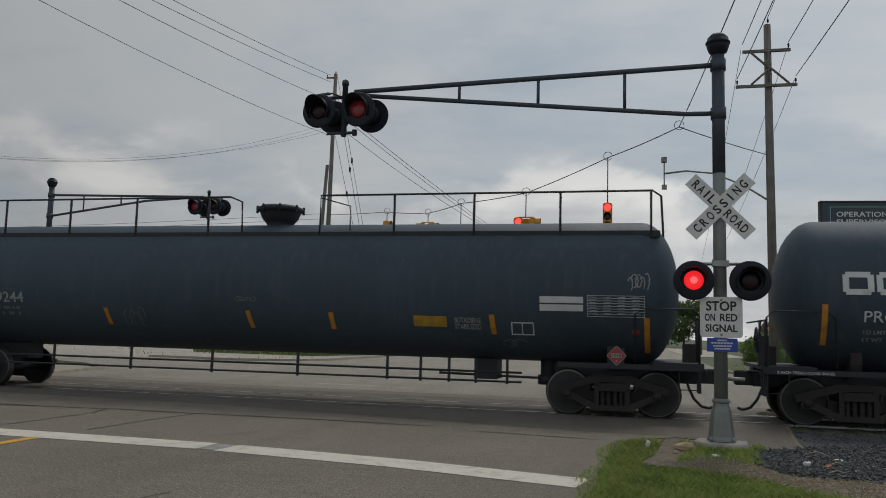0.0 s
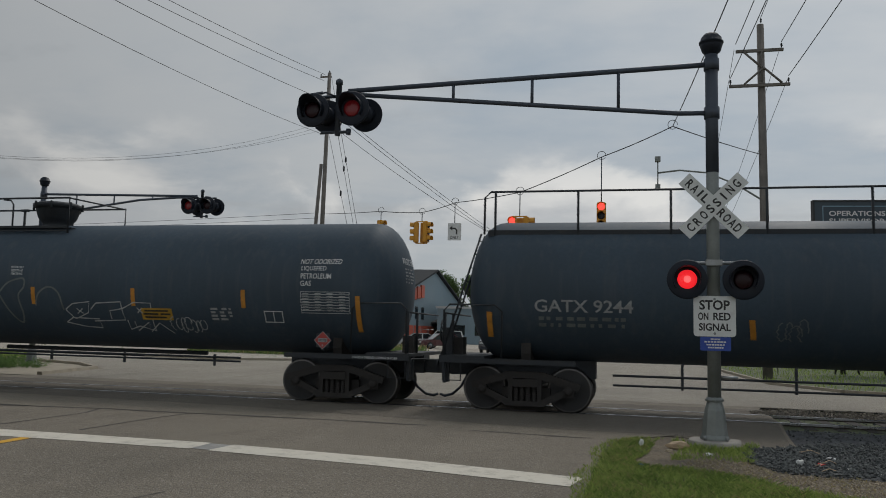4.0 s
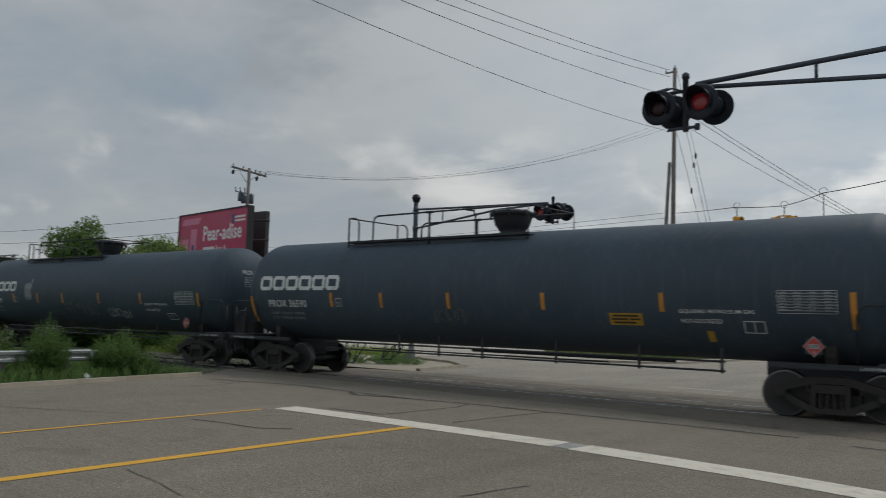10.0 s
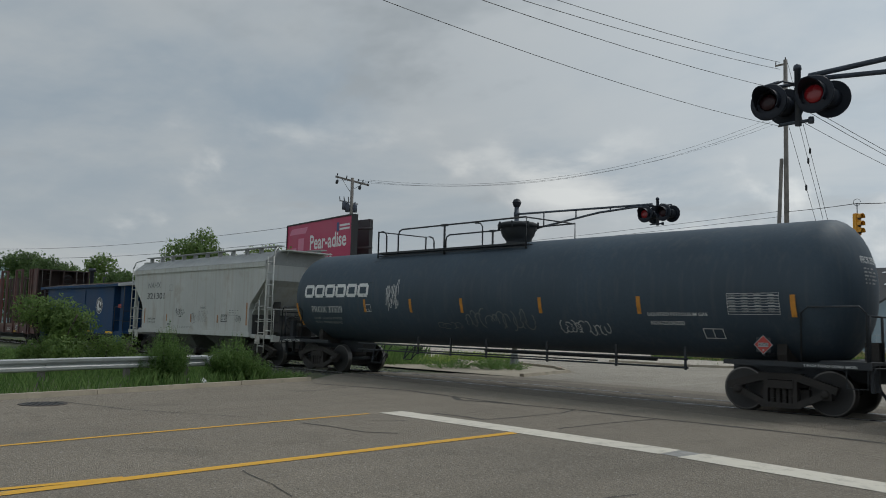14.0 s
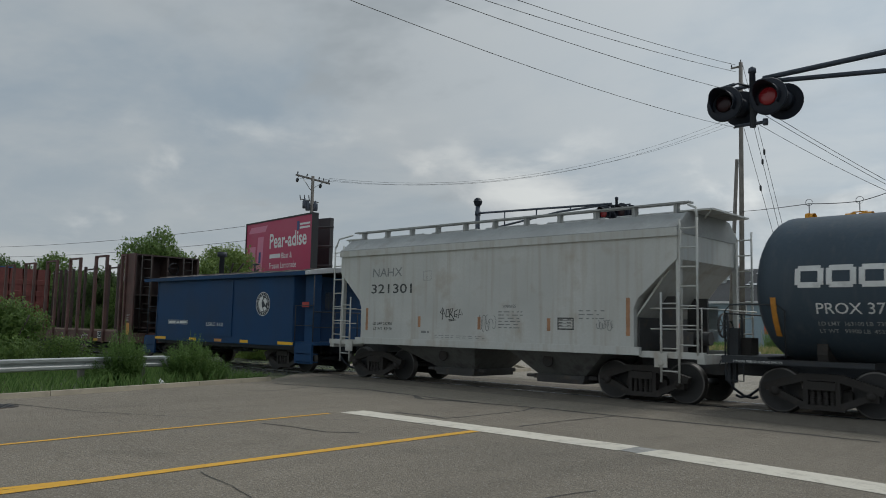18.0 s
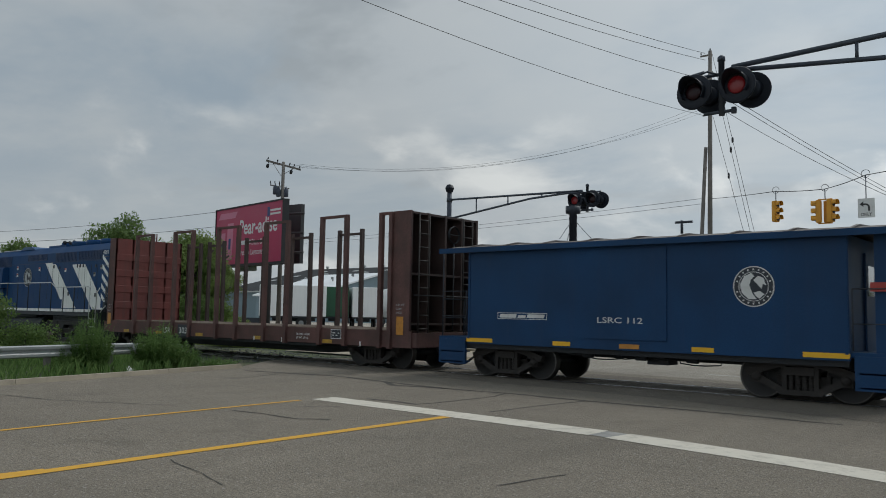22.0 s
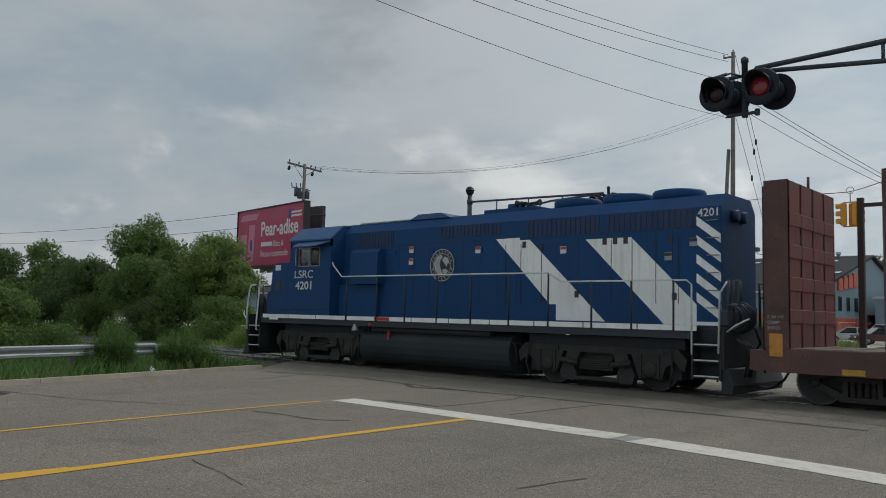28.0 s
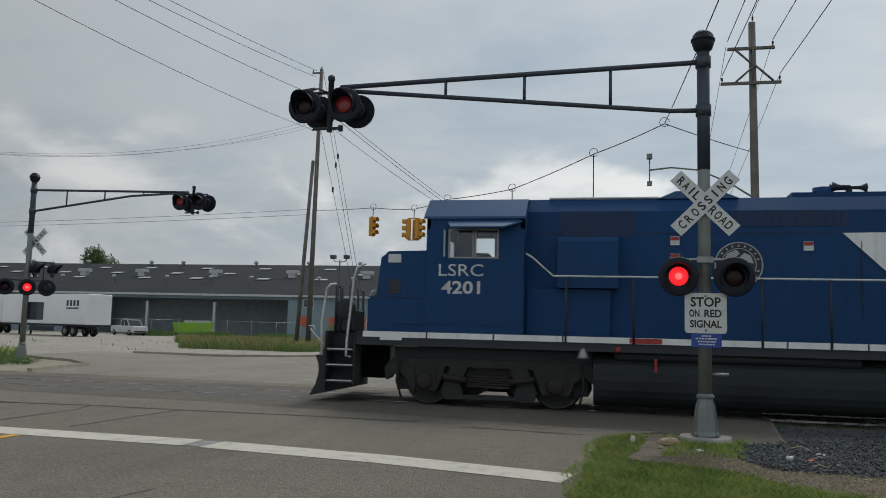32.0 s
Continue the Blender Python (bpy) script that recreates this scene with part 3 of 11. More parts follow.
def build_ground():
    bm = bmesh.new()
    bmesh.ops.create_grid(bm, x_segments=40, y_segments=40, size=1500)
    for v in bm.verts:
        v.co.z = -0.06
    solid("ground", bm, M_field, "patchy rough grass and soil reaching the horizon", "ground", "structure")
    # the street: one sheet with flared edges beyond the track
    road = [(-0.45, -60), (-0.45, 9.2), (-0.38, 12.1), (-0.15, 13.2), (0.6, 13.9), (1.25, 13.6), (1.68, 12.9), (2.05, 13.0), (2.43, 13.35), (2.62, 15.2), (2.80, 16.7), (2.95, 20.6), (120, 20.6), (120, 27.0), (9.5, 26.6), (6.6, 28.0), (5.0, 31.4), (4.4, 40), (3.6, 400),
            (-14.6, 400), (-15.4, 46), (-15.6, 39.4), (-16.6, 37.2), (-19.0, 35.6), (-26, 34.5), (-26, 30), (-20.5, 27.2), (-18.4, 25.2), (-17.4, 21.0), (-19.6, 20.5), (-21.3, 18.7), (-21.4, 17.4), (-21.0, 16.0), (-19.0, 13.5), (-18.3, 11.0), (-17.4, 7.0), (-16.7, 2.7), (-15.6, -10), (-15.6, -60)]
    sheet("road", road, 0.0, M_road, "worn grey asphalt street crossing the railway", "road")
    # outline follows the shade beside the train, painted as a darker sheet
    sheet("crossing_surface", [(-20.7, 15.9), (-8.0, 15.2), (-1.0, 14.0), (0.6, 14.0), (1.3, 13.7), (1.72, 13.05), (2.05, 13.12), (2.38, 13.45), (2.56, 15.2), (2.74, 16.7), (2.85, 19.9), (-19.6, 19.9), (-21.1, 18.6), (-21.2, 17.4)], 0.004, M_crossing, "asphalt of the level crossing, darkened with the train's shade painted in", "road")
    sheet("road_beyond", [(-17.6, 20.9), (1.1, 20.7), (60, 20.7), (60, 26.6), (9.5, 26.4), (6.5, 27.8), (4.85, 31.4), (4.3, 40), (3.5, 200), (-14.4, 200), (-15.2, 46), (-15.4, 39.2), (-16.4, 37.0), (-19.0, 35.4), (-25.8, 34.3), (-25.8, 30.2), (-20.4, 27.4), (-18.3, 25.4)], 0.004, road_mat("bleached_street_asphalt", (0.46, 0.41, 0.335), (0.1, 0.1, 0.1)), "paler bleached asphalt of the street beyond the track", "road")
    sheet("parking_lot", [(-26, 34.5), (-19.0, 35.6), (-24, 37.4), (-30, 60), (-26, 75), (10, 80), (10, 140), (-140, 140), (-140, 40), (-60, 34), (-26, 29)], -0.02, M_lot, "bleached concrete parking lot with weeds in its joints", "parking lot")
    sheet("dirt_verge", [(-0.9, -20), (-0.9, 9.2), (-0.8, 12.3), (-0.5, 13.6), (0.6, 14.3), (1.3, 14.1), (1.9, 14.6), (2.5, 15.9), (7, 14.6), (60, 14.4), (60, -20)], -0.012, M_soil, "dry trampled dirt at the roadside", "ground")


build_ground()
sheet("corner_pavement", [(-17.62, 21.3), (-18.55, 25.1), (-20.6, 27.05), (-25.6, 29.3), (-27.5, 28.6), (-24.5, 25.6), (-26.5, 20.95), (-17.5, 20.95)], 0.006, M_curb, "bleached concrete corner round the far signal", "pavement")


def build_marks():
    def strip(pts, w, z=0.006):
        bm = bmesh.new()
        row = []
        for i, p in enumerate(pts):
            a, b = Vector(pts[max(i - 1, 0)]), Vector(pts[min(i + 1, len(pts) - 1)])
            d = (b - a).normalized()
            s = Vector((-d.y, d.x)) * w / 2
            row.append((bm.verts.new((p[0] + s.x, p[1] + s.y, z)), bm.verts.new((p[0] - s.x, p[1] - s.y, z))))
        for a, b in zip(row, row[1:]):
            bm.faces.new((a[0], b[0], b[1], a[1]))
        return bm

    bm = strip([(-11.42, 10.04), (-8.0, 10.0), (-5.72, 9.95), (-5.62, 9.95)], 0.58)
    solid("stop_line", bm, M_linew, "worn white stop line painted across the lanes", "road marking", "structure")
    bm = strip([(-5.30, 9.91), (-2.85, 9.60), (-0.58, 9.10)], 0.60)
    solid("stop_line", bm, M_linew, "worn white stop line painted across the lanes", "road marking", "structure")
    bm = strip([(-5.64, 9.95), (-5.28, 9.91)], 0.5, 0.005)
    solid("stop_line", bm, mat("scuffed_line_gap", (0.30, 0.29, 0.27), 0.85, var=0.3, scale=6), "scuffed gap in the stop line", "road marking", "structure")
    solid("lane_line", strip([(-8.14, 9.7), (-8.10, 4.7), (-8.06, 2.4), (-8.0, -40)], 0.18), M_liney, "solid yellow centre line", "road marking", "structure")
    solid("lane_line", strip([(-8.16, 3.6), (-8.32, 2.0), (-8.36, -40)], 0.11, 0.007), M_liney, "second yellow line of the double centre line", "road marking", "structure")
    solid("lane_line", strip([(-11.42, 9.5), (-11.2, 5.6), (-11.03, 3.3), (-10.9, -40)], 0.10), M_liney, "thin faded yellow turn-lane line", "road marking", "structure")
    solid("lane_arrow", strip([(-9.2, 22.6), (-7.4, 22.6)], 0.22), M_lineold, "faded white bar painted beyond the track", "road marking", "structure")
    solid("lane_arrow", strip([(-9.8, 33.0), (-7.6, 32.8)], 0.2), M_lineold, "faded white bar painted beyond the track", "road marking", "structure")
    rng = random.Random(5)
    bm = bmesh.new()
    runs = [(0.017, [(-17.9, 12.97), (-16.6, 13.3), (-15.1, 13.72), (-13.2, 13.5), (-11.0, 13.32), (-9.6, 13.5), (-7.9, 13.55), (-5.8, 13.62), (-3.2, 13.6)]),
            (0.028, [(-13.15, 13.42), (-12.5, 12.97), (-11.84, 13.2), (-11.0, 13.32)]),
            (0.018, [(-9.75, 13.5), (-9.54, 12.78), (-9.55, 12.0), (-9.57, 11.0), (-9.65, 10.56), (-10.28, 10.64), (-11.09, 10.53)]),
            (0.024, [(-7.88, 13.55), (-7.98, 12.2), (-8.02, 11.36), (-8.08, 10.5)]),
            (0.014, [(-10.96, 7.71), (-10.32, 7.81), (-9.49, 7.84), (-8.98, 8.28)]),
            (0.012, [(-14.52, 9.32), (-14.61, 11.02), (-14.78, 12.86)]), (0.012, [(-15.96, 10.23), (-16.04, 11.62), (-16.57, 13.21)]), (0.010, [(-10.62, 8.91), (-10.08, 9.51)]),
            (0.012, [(-16.3, 5.8), (-14.2, 6.3), (-12.1, 7.4)]), (0.006, [(-7.8, 4.78), (-6.15, 4.38)]), (0.014, [(-4.57, 6.2), (-4.49, 6.75), (-4.33, 7.3)]),
            (0.012, [(-2.6, 13.2), (-0.4, 13.0)])]
    for width, line in runs:
        pts, off = [], 0.0
        for (xa, ya), (xb, yb) in zip(line, line[1:]):
            n = max(3, int(math.hypot(xb - xa, yb - ya) * 5))
            for i in range(n):
                off = off * 0.75 + rng.uniform(-0.022, 0.022)
                k = i / n
                pts.append(Vector((xa + (xb - xa) * k + off, ya + (yb - ya) * k + off)))
        row = []
        for i, p in enumerate(pts):
            d = (pts[min(i + 1, len(pts) - 1)] - pts[max(i - 1, 0)]).normalized()
            w = (width + (width * 2.0 + 0.012) * abs(d.x) * min(1.0, (p.y / 13.5) ** 2)) * rng.uniform(0.45, 1.2)
            row.append((bm.verts.new((p.x - d.y * w, p.y + d.x * w, 0.0055)), bm.verts.new((p.x + d.y * w, p.y - d.x * w, 0.0055))))
        for a, b in zip(row, row[1:]):
            bm.faces.new((a[0], b[0], b[1], a[1]))
    solid("road_cracks", bm, M_seal, "thin dark cracks and sealant lines in the asphalt", "road crack", "stuff")


build_marks()


def build_manhole(x, y, r, label):
    ob = thing("drain_cover", (x, y, 0.0), label, "drain cover")
    bm = bmesh.new()
    lathe(bm, [(0.0, r), (0.008, r), (0.008, r * 0.86)], "z", 20)
    part("rim", bm, M_rail, ob)
    bm = bmesh.new()
    for k in range(-3, 4):
        h = math.sqrt(max(0.0, (r * 0.84) ** 2 - (k * r * 0.22) ** 2))
        if h > 0.02:
            box(bm, -h, h, k * r * 0.22 - 0.02, k * r * 0.22 + 0.02, 0.009, 0.014)
    part("grate", bm, M_under, ob)


build_manhole(-15.9, 5.4, 0.42, "round rusty drain cover set in the asphalt by the curb")
build_manhole(-12.3, 2.6, 0.16, "small iron valve cover set in the road")


def build_curbs():
    """Curb stones in lengths of about three metres, with open joints."""
    def run(pts, name, label, h=0.10, w=0.17, step=3.0):
        host = thing(name, (0, 0, 0), label, "curb")
        host["kind"] = "structure"
        for (xa, ya), (xb, yb) in zip(pts, pts[1:]):
            d = math.hypot(xb - xa, yb - ya)
            n = max(1, round(d / step))
            for i in range(n):
                p, q = i / n, (i + 1) / n
                a, b = Vector((xa + (xb - xa) * p, ya + (yb - ya) * p, 0)), Vector((xa + (xb - xa) * q, ya + (yb - ya) * q, 0))
                u = (b - a).normalized()
                s = Vector((-u.y, u.x, 0))
                a, b = a + u * 0.008, b - u * 0.008
                bm = bmesh.new()
                vs = [bm.verts.new(v) for v in (a, b, b + s * w, a + s * w)]
                vt = [bm.verts.new(v + Vector((0, 0, h))) for v in (a + s * 0.03, b + s * 0.03, b + s * w, a + s * w)]
                quad_faces(bm, vs + vt, ((3, 2, 1, 0), (4, 5, 6, 7), (0, 1, 5, 4), (1, 2, 6, 5), (2, 3, 7, 6), (3, 0, 4, 7)))
                part("curb_stone", bm, M_curb, host)
    run([(-15.6, -12), (-16.7, 2.7), (-17.4, 7.0), (-18.3, 11.0), (-18.9, 13.6)], "curb_west", "weathered concrete curb along the street")
    run([(-17.4, 21.2), (-18.4, 25.2), (-20.5, 27.2), (-26, 29.6)], "curb_corner", "low concrete curb round the corner by the far crossing signal")
    run([(-24, 36.2), (-19.0, 35.8), (-16.6, 37.4), (-15.6, 39.4), (-15.4, 60)], "curb_island", "concrete curb round a grassy traffic island")
    run([(4.4, 44), (5.0, 31.4), (6.6, 28.0), (9.5, 26.7), (30, 27.1)][::-1], "curb_east", "concrete curb at the far street corner")


build_curbs()


def build_track():
    tk = thing("railway_track", (0, TRACK_Y, 0), "single railway track with worn steel rails set flush in the crossing", "railway track")
    tk["kind"] = "structure"
    for s in (-1, 1):
        bm = bmesh.new()
        c = s * 0.755
        prism(bm, [(c - 0.07, -0.17), (c + 0.07, -0.17), (c + 0.07, -0.155), (c + 0.012, -0.13), (c + 0.012, -0.045), (c + 0.036, -0.035), (c - 0.036, -0.035), (c - 0.012, -0.045), (c - 0.012, -0.13), (c - 0.07, -0.155)], -190, 140, "x")
        rail = part("rail", bm, M_rail, tk)
        bm = bmesh.new()
        prism(bm, [(c - 0.036, -0.034), (c + 0.036, -0.034), (c + 0.036, 0.002), (c + 0.03, 0.008), (c - 0.03, 0.008), (c - 0.036, 0.002)], -190, 140, "x")
        part("rail_head", bm, M_railtop, rail)
    # dark flangeways on either side of each rail in the crossing
    for y in (-0.83, -0.68, 0.68, 0.83):
        bm = bmesh.new()
        box(bm, -21.2, 2.7, y - 0.035, y + 0.035, -0.02, 0.0055)
        part("flangeway", bm, M_under, tk)
    bm0 = bmesh.new()
    box(bm0, -0.11, 0.11, -1.3, 1.3, -0.16, -0.052)
    tie_mesh = mesh_of("sleeper", bm0, M_tie)
    xs = [3.3 + 0.56 * i for i in range(28)] + [-21.6 - 0.56 * i for i in range(70)]
    for x in xs:
        ob = part("sleeper", tie_mesh, None, tk)
        ob.location = (x, 0, 0)
    # ballast bed: shaped ridge at either side of the road
    for n, (xa, xb) in enumerate(((2.9, 140), (-190, -20.8))):
        bm = bmesh.new()
        prism(bm, [(-3.6, -0.055), (-1.9, -0.085), (1.9, -0.085), (3.6, -0.055), (3.6, -0.2), (-3.6, -0.2)], xa, xb, "x")
        solid("ballast_bed", bm, M_ballast, "bed of dark crushed stone under the track", "ballast", "structure", at=(0, TRACK_Y, 0))


build_track()


def stones(name, count, region, size, material, label, category, seed, height=0.0):
    """Loose broken stones scattered over a region, as one mesh."""
    rng = np.random.default_rng(seed)
    base = np.array([(1, 0, 0), (-1, 0, 0), (0, 1, 0), (0, -1, 0), (0, 0, 1), (0, 0, -1)], float)
    tri = np.array([(0, 2, 4), (2, 1, 4), (1, 3, 4), (3, 0, 4), (2, 0, 5), (1, 2, 5), (3, 1, 5), (0, 3, 5)])
    V, F = [], []
    for i in range(count):
        x, y, z = region(rng)
        s = size * rng.uniform(0.5, 1.25)
        v = base * rng.uniform(0.55, 1.1, (6, 3)) * s * np.array([1, 1, 0.75])
        a = rng.uniform(0, 6.28)
        c, sn = math.cos(a), math.sin(a)
        v = np.c_[v[:, 0] * c - v[:, 1] * sn, v[:, 0] * sn + v[:, 1] * c, v[:, 2]] + rng.normal(0, 0.18 * s, (6, 3))
        V.append(v + (x, y, z + height))
        F.append(tri + 6 * i)
    me = bpy.data.meshes.new(name)
    me.from_pydata(np.concatenate(V).tolist(), [], np.concatenate(F).tolist())
    me.materials.append(material)
    return tagged(new(name, me), label, category, kind="stuff")


def stone_mat(name, c1, c2):
    m = bpy.data.materials.new(name)
    m.use_nodes = True
    nt = m.node_tree
    geo, mx = nt.nodes.new("ShaderNodeNewGeometry"), nt.nodes.new("ShaderNodeMix")
    mx.data_type = "RGBA"
    mx.inputs[6].default_value, mx.inputs[7].default_value = (*c1, 1), (*c2, 1)
    nt.links.new(geo.outputs["Random Per Island"], mx.inputs[0])
    nt.links.new(mx.outputs[2], nt.nodes["Principled BSDF"].inputs["Base Color"])
    nt.nodes["Principled BSDF"].inputs["Roughness"].default_value = 0.85
    return m


M_stone = stone_mat("crushed_trap_rock", (0.028, 0.033, 0.034), (0.135, 0.14, 0.135))
M_gravel = stone_mat("pale_gravel", (0.15, 0.115, 0.075), (0.42, 0.35, 0.25))
M_mixed = stone_mat("mixed_track_gravel", (0.07, 0.065, 0.06), (0.27, 0.235, 0.185))


def inside(poly, x, y):
    hit = False
    for (xi, yi), (xj, yj) in zip(poly, poly[-1:] + poly[:-1]):
        if (yi > y) != (yj > y) and x < (xj - xi) * (y - yi) / (yj - yi) + xi:
            hit = not hit
    return hit


BALLAST = [(1.50, 12.3), (1.70, 12.8), (2.05, 12.95), (2.45, 13.3), (2.65, 15.75), (14, 15.75), (14, 11.2), (5.0, 10.8), (3.0, 10.5), (2.16, 10.58), (1.76, 10.70), (1.56, 11.4)]
GRAVEL = [(0.62, 10.9), (1.0, 11.5), (1.54, 11.3), (1.75, 10.66), (2.94, 10.45), (6, 10.5), (6, 8.4), (2.64, 9.15), (2.03, 9.38), (1.39, 10.1), (1.03, 10.3)]
sheet("ballast_bed", BALLAST, -0.006, M_ballast, "dark bed of crushed stone beside the crossing", "ballast")


def near_ballast(r):
    while True:
        x, y = 1.5 + 8.5 * r.random() ** 1.35, r.uniform(10.5, 15.75)
        # near the track the dark bed is left almost bare, standing in for shade
        bare = y > 13.45 + 0.42 * (x - 2.43) + 0.12 * r.normal() and r.random() > 0.12
        if not bare and inside(BALLAST, x + 0.06 * r.normal(), y + 0.06 * r.normal()):
            return x, y, 0.004 + 0.022 * r.random()


def sandy_edge(r):
    while True:
        x, y = 0.6 + 5.2 * r.random(), r.uniform(8.4, 11.5)
        if inside(GRAVEL, x + 0.1 * r.normal(), y + 0.1 * r.normal()):
            return x, y, -0.008


stones("ballast_stones", 15000, near_ballast, 0.029, M_stone, "loose dark crushed ballast stones beside the signal", "ballast", 1)
stones("ballast_stones", 900, lambda r: (3.0 + 11 * r.random(), r.uniform(16.2, 18.6), -0.075 + 0.01 * r.random()), 0.042, M_stone, "loose dark ballast between the rails", "ballast", 2)
stones("gravel", 5200, lambda r: (2.55 + 1.1 * (q := r.random()) ** 2 + 11 * r.random() * q, 18.75 + 1.9 * r.random() * min(1.0, 0.25 + q), -0.03 + 0.035 * r.random()), 0.034, M_mixed, "mixed grey and tan stones beyond the far rail", "gravel", 12)
stones("ballast_stones", 1800, lambda r: (-21.5 - 14 * r.random(), r.uniform(15.2, 20.6), -0.06 + 0.015 * r.random()), 0.045, M_stone, "loose dark ballast along the track", "ballast", 3)
stones("gravel", 6500, sandy_edge, 0.015, M_gravel, "pale sandy gravel between grass and ballast", "gravel", 8)
stones("gravel", 1300, lambda r: (0.1 + 1.6 * r.random(), r.uniform(10.7, 13.5), -0.010), 0.010, M_gravel, "pale gravel spilled over the dirt by the signal", "gravel", 4)
stones("gravel", 900, lambda r: (-19.0 - 2.6 * r.random(), r.uniform(11.5, 15.0), -0.03), 0.02, M_gravel, "pale gravel where the curb ends by the track", "gravel", 6)


# ---- crossing signals ----


def lamp_head(host, x, y, z, face, lit=False, disc=0.30, place=None):
    """One round flashing lamp with background disc and hood. face -1 looks towards the camera's street side (-y)."""
    bm = bmesh.new()
    lathe(bm, [(y + face * 0.00, disc), (y + face * 0.02, disc), (y + face * 0.035, disc * 0.94), (y + face * 0.02, 0.17)], "y", 36, (x, 0, z))
    head = part("lamp_head", bm, M_lampblack, host, "black round background disc of a flashing lamp")
    if place:
        head.matrix_basis = place
    bm = bmesh.new()
    lathe(bm, [(y - face * 0.16, 0.08), (y - face * 0.15, 0.14), (y - face * 0.02, 0.17)], "y", 24, (x, 0, z))
    part("housing", bm, M_lampblack, head)
    bm = bmesh.new()
    lathe(bm, [(y + face * 0.035, 0.145), (y + face * 0.05, 0.12), (y + face * 0.058, 0.06), (y + face * 0.06, 0.004)], "y", 28, (x, 0, z))
    part("lens", bm, M_dimlit if lit == "dim" else M_lit if lit else M_lens, head, "faintly glowing red lens" if lit == "dim" else "glowing red lens" if lit else "dark red unlit lens")
    # hood: the upper three quarters of a short tube, longer at the top
    bm = bmesh.new()
    n = 26
    inner, outer = [], []
    for k in range(n + 1):
        a = radians(-38 + 256 * k / n)
        depth = 0.11 + 0.20 * max(0.0, math.sin(a))
        for r, row in ((0.190, inner), (0.205, outer)):
            row.append((bm.verts.new((x + r * math.cos(a), y + face * 0.02, z + r * math.sin(a))), bm.verts.new((x + r * math.cos(a), y + face * (0.03 + depth), z + r * math.sin(a)))))
    for row in (inner, outer):
        for a, b in zip(row, row[1:]):
            bm.faces.new((a[0], b[0], b[1], a[1]))
    for a, b, c, d in zip(inner, inner[1:], outer, outer[1:]):
        bm.faces.new((a[1], b[1], d[1], c[1]))
    part("hood", bm, M_lampblack, head)
    if lit is True:
        bm = bmesh.new()
        lathe(bm, [(y + face * 0.061, 0.055), (y + face * 0.066, 0.03), (y + face * 0.067, 0.003)], "y", 20, (x, 0, z))
        part("lamp_glow", bm, M_litcore, head, "bright lamp behind the lens")


def crossbuck(host, y, z, face, x0=0.0):
    for k, word in ((-1, "RAIL  ROAD"), (1, "CROSSING")):
        bm = bmesh.new()
        box(bm, -0.61, 0.61, -0.006, 0.006, -0.115, 0.115)
        blade = part("crossbuck_blade", bm, M_sign, host, "white reflective crossbuck blade with black letters")
        blade.matrix_basis = pose(x0, y + face * (0.013 if k > 0 else 0.0), z, 0, -k * 45.0 if face < 0 else k * 45.0, 0 if face < 0 else 180)
        pitch = 1.09 / len(word)
        for i, letter in enumerate(word):
            if letter == " ":
                continue
            w = 0.030 if letter == "I" else 0.090
            bm = bmesh.new()
            add_text(bm, letter, -0.545 + pitch * (i + 0.5) - w / 2, -0.070, 0.140, w, 0.024)
            lay(bm, -0.0085)
            part("letter", flat_mesh("letter", bm, M_signblack), None, blade)


def arm_pipe(host, name, pts, r):
    bm = bmesh.new()
    pipe(bm, pts, r, 10)
    return part(name, bm, M_armdark, host)


